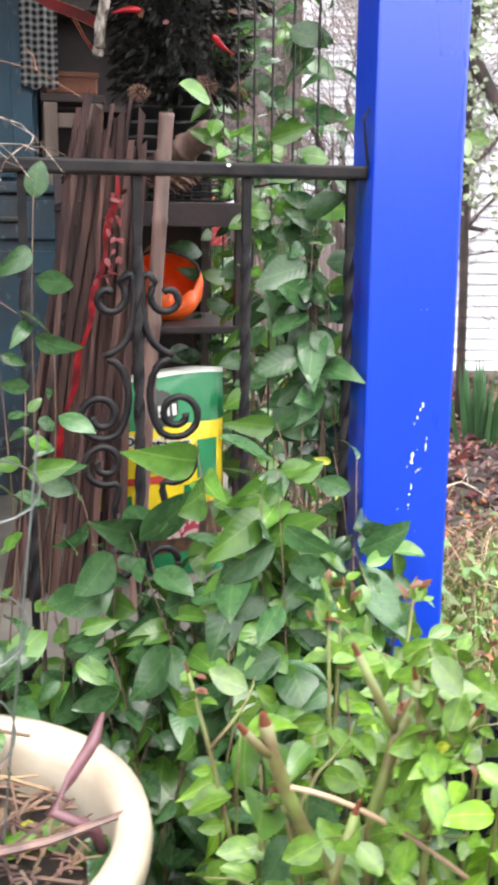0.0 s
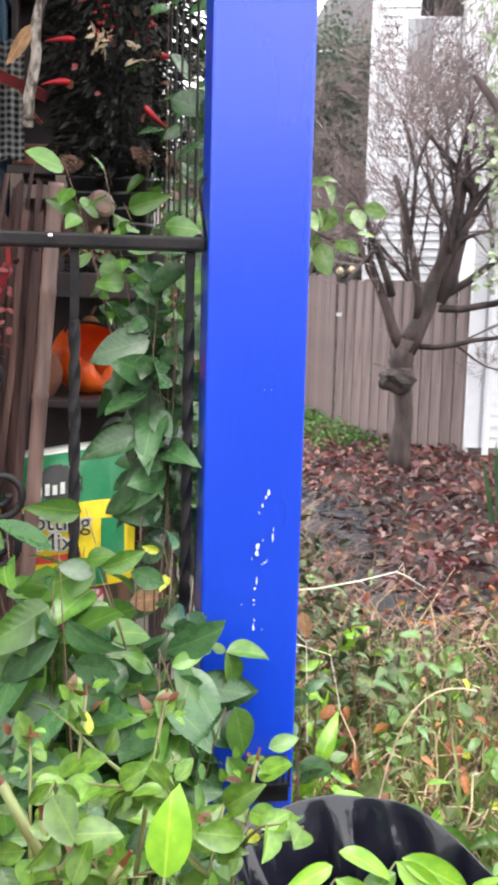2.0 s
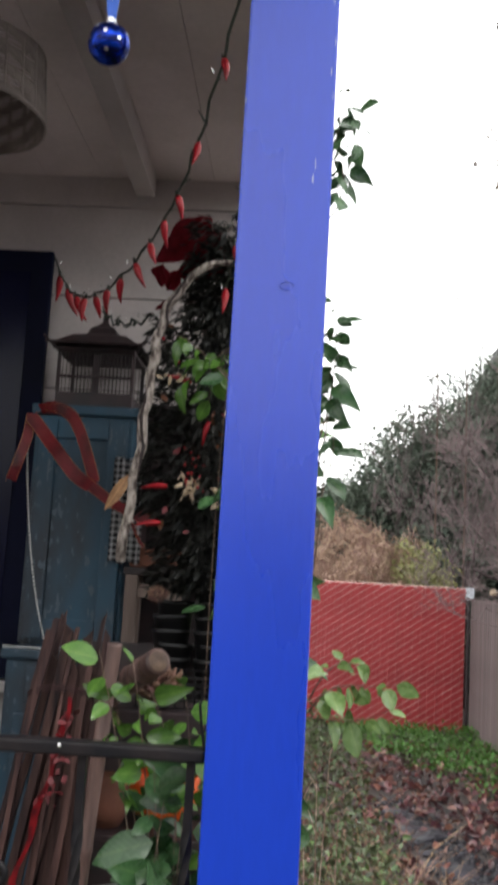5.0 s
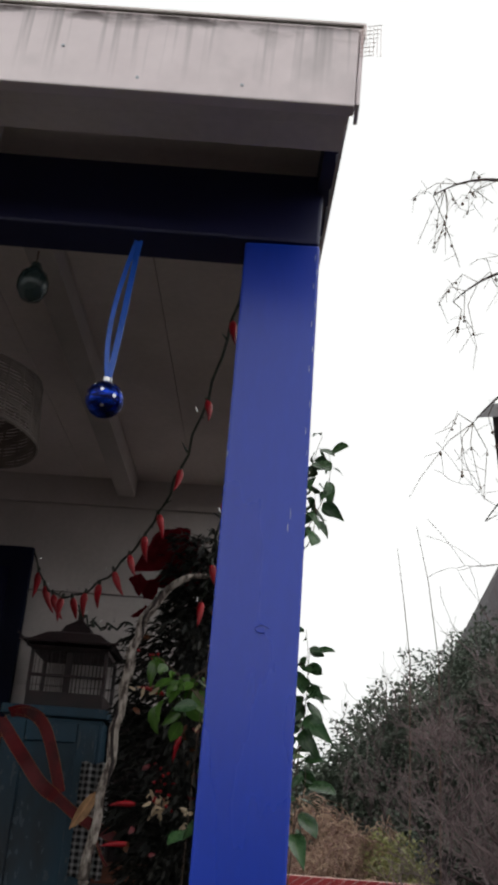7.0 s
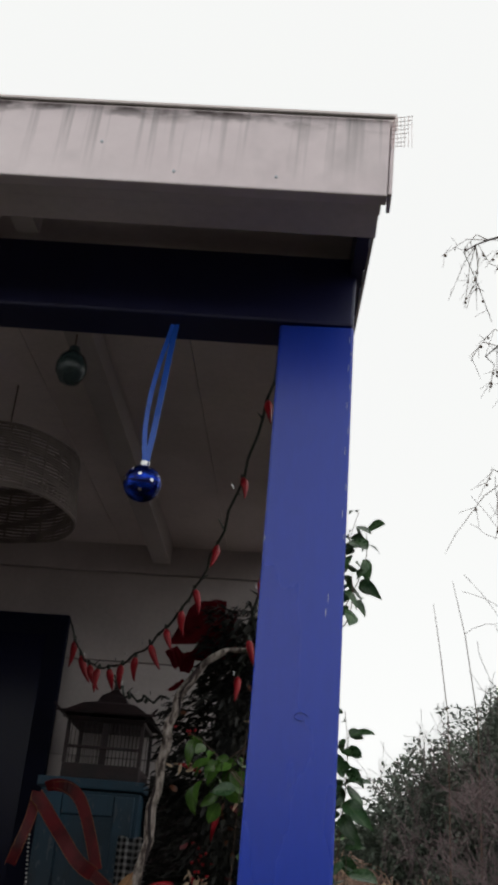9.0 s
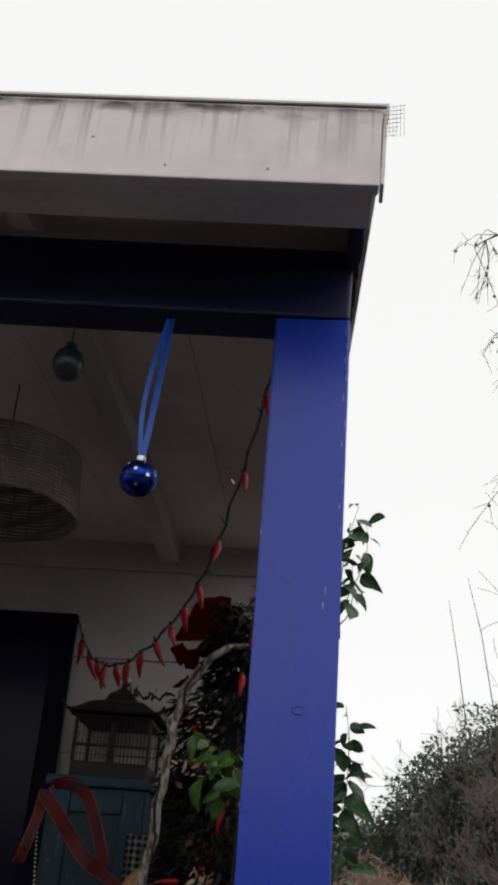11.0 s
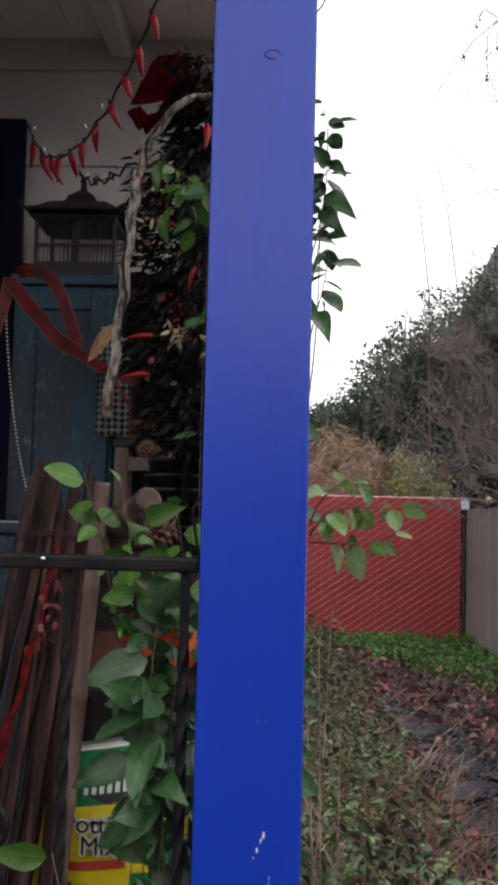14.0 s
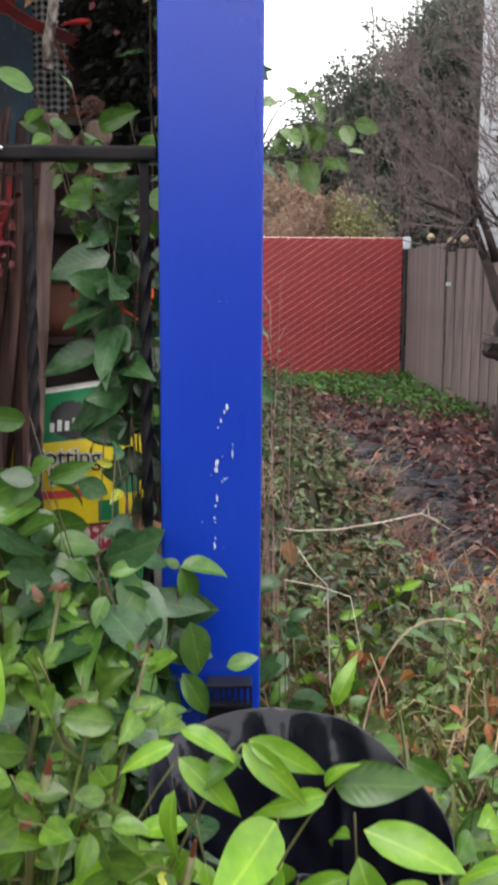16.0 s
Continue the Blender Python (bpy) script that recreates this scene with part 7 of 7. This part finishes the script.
for i in range(22):
    y = 3.9 + 0.22 * i + rs.uniform(-0.1, 0.1)
    x = path_x(y) + rs.uniform(-0.2, 0.2)
    bm = bmesh.new()
    bmesh.ops.create_icosphere(bm, subdivisions=2, radius=rs.uniform(0.05, 0.12))
    for v in bm.verts:
        v.co = Vector((v.co.x * 1.2, v.co.y, v.co.z * 0.3)) * (1 + 0.4 * noise.noise(v.co * 7 + Vector((i, 0, 0))))
    ob = tagged(part("path_stone", bm, STONE), "wet dark stone half sunk in the path", "stone", "path stones")
    ob.location = (x, y, ground_z(x, y) + 0.012)
    ob.rotation_euler = (rs.uniform(-0.2, 0.2), rs.uniform(-0.2, 0.2), rs.uniform(0, 6))
lump = bmesh.new()
bmesh.ops.create_icosphere(lump, subdivisions=1, radius=1.0)
LV = [tuple(v.co * (1 + 0.3 * noise.noise(v.co * 2))) for v in lump.verts]
lump.verts.index_update()
LF = [tuple(v.index for v in f.verts) for f in lump.faces]
lump.free()
ps = []
for i in range(2600):
    y = rs.uniform(3.4, 9.0)
    x = path_x(y) + rs.gauss(0, 0.16)
    r = 0.008 + 0.03 * rs.random() ** 2
    ps.append(pose(x, y, ground_z(x, y) + 0.004, rs.uniform(-20, 20), rs.uniform(-20, 20), rs.uniform(0, 360)) @ Matrix.Diagonal((r * 1.3, r, r * 0.45, 1)))
tagged(part("mud_clods", scatter("mud_clods", LV, LF, ps, STONE, True)), "wet dark clods of mud on the path", "mud", kind="stuff")

# clump of iris blades
iris = thing("iris_clump", "clump of upright dark green sword leaves", "iris", (2.87, 6.1, -0.18))
IRISM = mat("iris_green", (0.04, 0.12, 0.04), (0.03, 0.085, 0.03), rough=0.45, scale=6, vary=0.3, through_light=0.2, bump=0)
for i in range(46):
    a, r, h = U(0, 6.28), U(0, 0.17), U(0.36, 0.56)
    p = Vector((r * math.cos(a), r * math.sin(a), 0))
    q = p + Vector((math.cos(a) * 0.1 * r / 0.2, math.sin(a) * 0.1, h))
    part("blade", ribbon(bmesh.new(), [p, p.lerp(q, 0.4), p.lerp(q, 0.75), q], [0.03, 0.034, 0.024, 0.003], (math.sin(a) + 0.3, math.cos(a), 0)), IRISM, iris)

# ---------------------------------------------------------------- trees


def grow(p, d, length, r, depth, limbs, twigs, spread=0.65, bend=0.25, gr=None, up=0.12):
    """Branches that fork again and again: thick ones as limbs, thin ones as twigs."""
    n = 5
    pts, rs, q = [p], [r], p
    for i in range(n):
        d = (d + Vector((gr.uniform(-bend, bend), gr.uniform(-bend, bend), gr.uniform(-bend, bend) + up * 0.4))).normalized()
        q = q + d * (length / n)
        pts.append(q)
        rs.append(r * (1 - 0.45 * (i + 1) / n))
    (limbs if r > 0.016 else twigs).append((pts, rs))
    if depth == 0:
        return
    for k in range(gr.choice((3, 3, 4)) if depth > 1 else 5):
        t = gr.choice((2, 3, 4, 5))
        a = Vector((gr.uniform(-1, 1), gr.uniform(-1, 1), gr.uniform(-0.5, 0.8))).normalized()
        grow(pts[t], (d + a * spread * 1.4).normalized(), length * gr.uniform(0.55, 0.8), rs[t] * gr.uniform(0.5, 0.72), depth - 1, limbs, twigs, spread, bend, gr, up)


def bare_tree(name, label, base, starts, seed, depth=4, trunk=None, thin=0.004):
    t = thing(name, label, "tree", base)
    gr = random.Random(seed)
    limbs, twigs = [], []
    for p, d, ln, r in starts:
        grow(Vector(p), Vector(d).normalized(), ln, r, depth, limbs, twigs, gr=gr)
    if trunk:
        part("trunk", tubed(*trunk, 12), BARK, t, smooth=True)
    for pts, rs in limbs:
        part("limb", tubed(pts, rs, 7), BARK, t, smooth=True)
    bm = bmesh.new()
    for pts, rs in twigs:
        tube(bm, pts, [max(thin, v) for v in rs], 3, False)
    tagged(part("fine_twig_growth", bm, GREYTWIG, t), kind="stuff")
    return t


trunk = ([(0, 0, -0.1), (-0.01, 0, 0.2), (0.02, 0, 0.5), (-0.01, 0, 0.8), (-0.04, 0.0, 1.0), (0.02, 0, 1.2)], [0.13, 0.1, 0.085, 0.085, 0.12, 0.1])
apple = bare_tree("apple_tree", "old bare apple tree with a swollen knotted trunk", (2.77, 8.3, -0.17),
                  [((0.0, 0, 1.1), (0.75, 0, 1.1), 1.15, 0.1), ((0.3, 0, 1.55), (0.55, 0, 1.2), 1.2, 0.06), ((0.42, 0, 1.75), (0.1, 0, 1), 1.1, 0.045), ((-0.05, 0, 1.15), (-0.35, 0, 1), 0.8, 0.06), ((-0.15, 0, 1.6), (-0.5, -0.2, 1), 1.1, 0.04),
                   ((0.3, 0, 1.5), (1, 0, 0.15), 1.0, 0.04), ((0.1, 0, 1.15), (1, -0.3, -0.05), 0.9, 0.03), ((0.1, 0, 1.3), (0.0, -0.3, 1), 1.4, 0.045), ((0.33, 0, 1.6), (-0.2, -0.2, 1), 1.3, 0.04), ((0.36, 0, 1.62), (0.9, -0.2, 0.8), 1.2, 0.04)], 11, 5, trunk, 0.0022)
apple.scale = (0.89, 0.89, 0.89)
bm = bmesh.new()
bmesh.ops.create_icosphere(bm, subdivisions=3, radius=0.16)
for v in bm.verts:
    v.co = Vector((v.co.x * 1.05, v.co.y * 0.9, v.co.z * 0.75)) * (1 + 0.5 * noise.noise(v.co * 11))
part("burl", bm, BARK, apple, "dark swollen burl").location = (-0.05, -0.02, 0.85)

ivy = thing("ivy_tree", "slim tree trunk hung with pale variegated ivy", "tree", (3.0, 6.3, -0.2))
part("trunk", tubed([(0.12, 0.7, -0.1), (0.1, 0.7, 1.0), (0.06, 0.7, 1.9), (0.05, 0.68, 2.6), (0.1, 0.6, 3.8)], [0.035, 0.032, 0.035, 0.04, 0.03], 9), BARK, ivy, smooth=True)
part("limb", tubed([(0.4, 0.3, 1.5), (0.27, 0.45, 2.05), (0.08, 0.66, 2.5), (-0.25, 0.7, 2.9)], [0.05, 0.045, 0.05, 0.02], 9), BARK, ivy, smooth=True)
part("limb", tubed([(0.4, 0.3, -0.1), (0.4, 0.3, 0.9), (0.37, 0.3, 1.7), (0.36, 0.3, 3.6)], [0.05, 0.05, 0.05, 0.04], 9), BARK, ivy, smooth=True)
VI, FI = leaf_template(0.9, 0.2, 0.2, rows=3)
ps = []
for i in range(1100):
    z = U(1.5, 4.2)
    ps.append(turned(0.06 - 0.25 * (rnd.random() ** 2) * (z - 1.5) / 2.5 + rnd.gauss(0, 0.08) + 0.06 * math.sin(z * 7), 0.66 + rnd.gauss(0, 0.09), z, U(0.03, 0.065)))
for i in range(3800):
    z = U(0.9, 4.0)
    ps.append(turned(0.385 + rnd.gauss(0, 0.11) * (0.6 + 0.3 * math.sin(z * 5)), 0.3 + rnd.gauss(0, 0.1), z, U(0.035, 0.07)))
tagged(part("ivy_leaves", scatter("ivy_leaves", VI, FI, ps, IVY), None, ivy), kind="stuff")

# dark evergreen mass behind the red fence
VE, FE = leaf_template(0.6, 0.2, 0.2, rows=2)


def evergreen(name, base, blobs, n, size, seed, label):
    t = thing(name, label, "tree", base)
    g = random.Random(seed)
    part("trunk", tubed([(0, 0, -0.3), (0.05, 0, 2), (0, 0, blobs[0][2] + 0.5)], [0.25, 0.2, 0.08], 9), BARK, t)
    for bx, by, bz, br in blobs[1:]:
        part("limb", tubed([(0, 0, max(0.6, bz * 0.5)), (bx * 0.5, by * 0.5, bz * 0.8), (bx, by, bz)], [0.1, 0.07, 0.03], 6), BARK, t)
    for bx, by, bz, br in blobs:
        bm = bmesh.new()
        bmesh.ops.create_icosphere(bm, subdivisions=4, radius=br * 0.66)
        for v in bm.verts:
            d = v.co.normalized()
            v.co *= 1 + 0.35 * noise.noise(d * 2.3 + Vector((bx, by, bz))) + 0.22 * noise.noise(d * 6 + Vector((bz, bx, by))) + 0.1 * noise.noise(d * 17)
        part("inner_foliage", bm, EVERGREEN, t).location = (bx, by, bz)
    ps = []
    total = sum(b[3] ** 2 for b in blobs)
    for bx, by, bz, br in blobs:
        for i in range(int(n * br * br / total)):
            d = Vector((g.gauss(0, 1), g.gauss(0, 1), g.gauss(0, 1))).normalized()
            lump = 1 + 0.35 * noise.noise(d * 2.3 + Vector((bx, by, bz))) + 0.18 * noise.noise(d * 6 + Vector((bz, bx, by)))
            r = br * lump * (1.04 - 0.42 * g.random() ** 1.5)
            p = Vector((bx, by, bz)) + d * r
            if p.z < -0.3:
                continue
            s = size * g.uniform(0.6, 1.3)
            ps.append(aimed(p, d + Vector((g.uniform(-0.9, 0.9), g.uniform(-0.9, 0.9), g.uniform(-0.9, 0.5))), s, (g.uniform(-1, 1), g.uniform(-1, 1), 1)))
    tagged(part("crown", scatter("crown", VE, FE, ps, EVERGREEN), None, t), kind="stuff")
    return t


evergreen("evergreen_tree", (5.0, 20.5, -0.2), [(0, 0, 4.7, 1.9), (-1.7, 0.3, 3.75, 1.6), (1.7, 0.2, 4.9, 2.0), (-3.0, 0.6, 2.8, 1.3), (0.2, -0.4, 2.2, 1.8), (-1.4, -0.3, 1.6, 1.4), (2.2, -0.3, 2.4, 2.0), (3.6, 0.3, 5.0, 2.1)], 190000, 0.095, 5, "dense dark evergreen tree behind the fence")
evergreen("far_evergreen", (0.2, 23.5, -0.2), [(0, 0, 2.4, 1.5), (-2.0, 0.3, 1.8, 1.5), (1.4, 0, 2.9, 1.2), (-4.0, 0.3, 1.9, 1.7)], 60000, 0.11, 6, "dark evergreen tree far behind the red fence")
evergreen("end_evergreen", (10.0, 22.0, -0.2), [(0, 0, 5.0, 2.4), (2.5, 0.3, 4.0, 2.4), (-1.0, -0.3, 2.5, 2.2)], 40000, 0.12, 8, "dark evergreen tree beside the neighbouring house")

# rusty ornamental grass and a yellow-green bush just beyond the fence
tuft = thing("ornamental_grass", "arching rusty ornamental grass above the fence", "grass", (1.6, 15.0, -0.2))
bm = bmesh.new()
for i in range(5200):
    d = Vector((rnd.gauss(0, 1), rnd.gauss(0, 1), abs(rnd.gauss(0, 1)))).normalized()
    k = (0.75 + 0.3 * rnd.random()) * (1 + 0.4 * noise.noise(d * 2.6 + Vector((3, 1, 0))))
    p = Vector((d.x * 1.05 * k, d.y * 0.7 * k, 1.35 + d.z * 1.2 * k))
    w = Vector((U(-1, 1), U(-0.6, 0.6), U(-0.7, 0.7))) * U(0.08, 0.2)
    tube(bm, [p - w, p + Vector((0, 0, U(0.02, 0.1))), p + w + Vector((0, 0, -U(0, 0.12)))], [0.005, 0.006, 0.002], 3, False)
for i in range(160):
    a, r = U(0, 6.28), U(0.2, 0.9)
    tube(bm, [(0.15 * math.cos(a), 0.15 * math.sin(a), 0), (0.5 * r * math.cos(a), 0.4 * r * math.sin(a), 1.2), (r * math.cos(a), 0.6 * r * math.sin(a), 2.1 - 0.4 * r)], [0.008, 0.006, 0.004], 3, False)
tagged(part("blades", bm, mat("rusty_grass_blade", (0.6, 0.42, 0.32), (0.36, 0.23, 0.17), rough=0.8, scale=3, vary=0.6, bump=0, through_light=0.2), tuft), kind="stuff")
bush = thing("lime_bush", "yellow-green feathery bush above the fence", "shrub", (2.35, 14.8, -0.2))
ps = []
for i in range(5200):
    d = Vector((rnd.gauss(0, 1), rnd.gauss(0, 1), rnd.gauss(0, 1))).normalized() * U(0.45, 1.0)
    k = 1 + 0.45 * noise.noise(d * 3.2)
    ps.append(turned(d.x * 0.55 * k, d.y * 0.5 * k, 1.85 + d.z * 0.6 * k, U(0.03, 0.07)))
part("stem", tubed([(0, 0, 0), (0.03, 0, 1.0), (0, 0, 1.8)], [0.05, 0.04, 0.02], 6), TWIG, bush)
tagged(part("leaves", scatter("leaves", V3, F3, ps, mat("lime_bush_leaf", (0.42, 0.42, 0.17), (0.24, 0.25, 0.11), rough=0.6, scale=3, vary=0.4, through_light=0.25, bump=0)), None, bush), kind="stuff")

# bare twiggy trees before the evergreens, and one with high drooping twigs
bare_tree("bare_shrub_tree", "bare reddish twiggy tree before the evergreens", (3.35, 16.6, -0.2),
          [((0, 0, 0), (0.1, 0, 1), 2.4, 0.06), ((0.1, 0, 0.3), (-0.25, 0.1, 1), 2.4, 0.05), ((0.1, 0, 0.3), (0.5, 0, 1), 2.4, 0.05), ((0.2, 0.1, 0.3), (0.9, 0, 1), 2.2, 0.045)], 21, 4)
bare_tree("drooping_tree", "tall bare tree with thin drooping twigs", (6.4, 13.4, -0.2),
          [((0, 0, 0), (0, 0, 1), 4.0, 0.12), ((0, 0, 3.4), (-0.7, -0.1, 0.9), 2.4, 0.06), ((0, 0, 3.8), (-0.6, -0.2, 1.2), 2.6, 0.06), ((0, 0, 2.8), (-0.9, -0.2, 0.6), 2.0, 0.05)], 33, 3)
wand = thing("tall_stalks", "two tall thin bare stalks rising above the hedge", "stalks")
for x, dx, h in ((2.75, -0.24, 6.7), (3.2, -0.38, 7.1)):
    part("stalk", tubed([(x, 16.0, -0.2), (x, 16.0, 3.0), (x - 0.02, 16.0, 4.9), (x + dx * 0.5, 16.0, h - 0.9), (x + dx, 16.0, h)], [0.02, 0.014, 0.009, 0.007, 0.004], 5), TWIG, wand)
# a tall birch whose thin twigs hang into view
birch = thing("birch_tree", "tall bare birch with thin hanging twigs", "tree", (4.85, 9.6, -0.2))
part("trunk", tubed([(0, 0, -0.1), (0.05, 0, 3.0), (-0.1, 0, 6.5), (-0.3, 0, 9.6)], [0.16, 0.12, 0.09, 0.04], 10), BARK, birch, smooth=True)
for k, (p, q, e) in enumerate((((-0.15, 0, 7.0), (-1.2, -0.3, 9.2), (-2.9, -0.6, 8.6)), ((-0.1, 0, 6.0), (-1.0, -0.2, 8.4), (-2.7, -0.6, 7.3)), ((-0.05, 0, 5.2), (-1.0, -0.2, 7.2), (-2.5, -0.5, 6.0)), ((0, 0, 4.4), (-1.0, -0.2, 6.2), (-2.4, -0.5, 5.0)))):
    ln = curve(p, q, Vector(q).lerp(Vector(e), 0.6) + Vector((0, 0, 0.4)), e, 16)
    part("limb", tubed(ln, [0.05 - 0.0028 * j for j in range(17)], 6), BARK, birch, smooth=True)
    bm = bmesh.new()
    g = random.Random(40 + k)
    for j in range(15):
        a = ln[g.randint(8, 16)]
        b = a + Vector((g.uniform(-0.5, 0.35), g.uniform(-0.3, 0.3), g.uniform(-0.9, 0.25)))
        mid = a.lerp(b, 0.5) + Vector((g.uniform(-0.1, 0.1), 0, 0.12))
        tube(bm, [a, mid, b], [0.006, 0.0045, 0.003], 3, False)
        for m in range(4):
            c = mid.lerp(b, g.random())
            tube(bm, [c, c + Vector((g.uniform(-0.16, 0.16), g.uniform(-0.1, 0.1), g.uniform(-0.28, 0.08)))], [0.0035, 0.002], 3, False)
            if g.random() < 0.5:
                bmesh.ops.create_icosphere(bm, subdivisions=1, radius=g.uniform(0.008, 0.02), matrix=Matrix.Translation(c + Vector((0, 0, -0.03))))
    tagged(part("hanging_twig_growth", bm, TWIG, birch), kind="stuff")
bare_tree("twiggy_tree", "bare purple-grey twiggy tree before the white house", (4.15, 11.6, -0.2),
          [((0, 0, 0), (0.05, 0, 1), 2.2, 0.05), ((0, 0, 0.5), (-0.35, 0.1, 1), 2.0, 0.04), ((0, 0, 0.6), (0.45, 0, 1), 2.1, 0.04), ((0, 0, 1.2), (0.1, 0, 1), 2.2, 0.035)], 61, 4, None, 0.003)
# a scrubby half-bare bush between the apple tree and the house
scrub = bare_tree("scrub_bush", "half-bare scrubby bush before the white house", (3.95, 10.6, -0.2), [((0.06 * k - 0.18, 0, 0), (0.3 * math.sin(k * 2.3), 0.1, 1), 0.8 + 0.05 * k, 0.016) for k in range(7)], 52, 2, None, 0.004)
ps = [turned(rnd.gauss(0, 0.33), rnd.gauss(0, 0.2), U(0.1, 1.6), U(0.03, 0.07)) for i in range(1300)]
tagged(part("leaves", scatter("leaves", V3, F3, ps, EVERGREEN), None, scrub), kind="stuff")
# pale seed heads by the fence
heads = thing("seed_heads", "pale round seed heads on thin stems", "plant")
for x, z in ((2.95, 1.62), (3.2, 1.58), (3.35, 1.6)):
    p = part("stem", tubed([(x + 0.1, 12.4, 0.0), (x, 12.4, z)], 0.008, 5), TWIG, heads)
    bm = bmesh.new()
    bmesh.ops.create_icosphere(bm, subdivisions=2, radius=0.045)
    for v in bm.verts:
        v.co *= 1 + 0.3 * noise.noise(v.co * 60)
    part("head", bm, PETAL, heads).location = (x, 12.4, z)
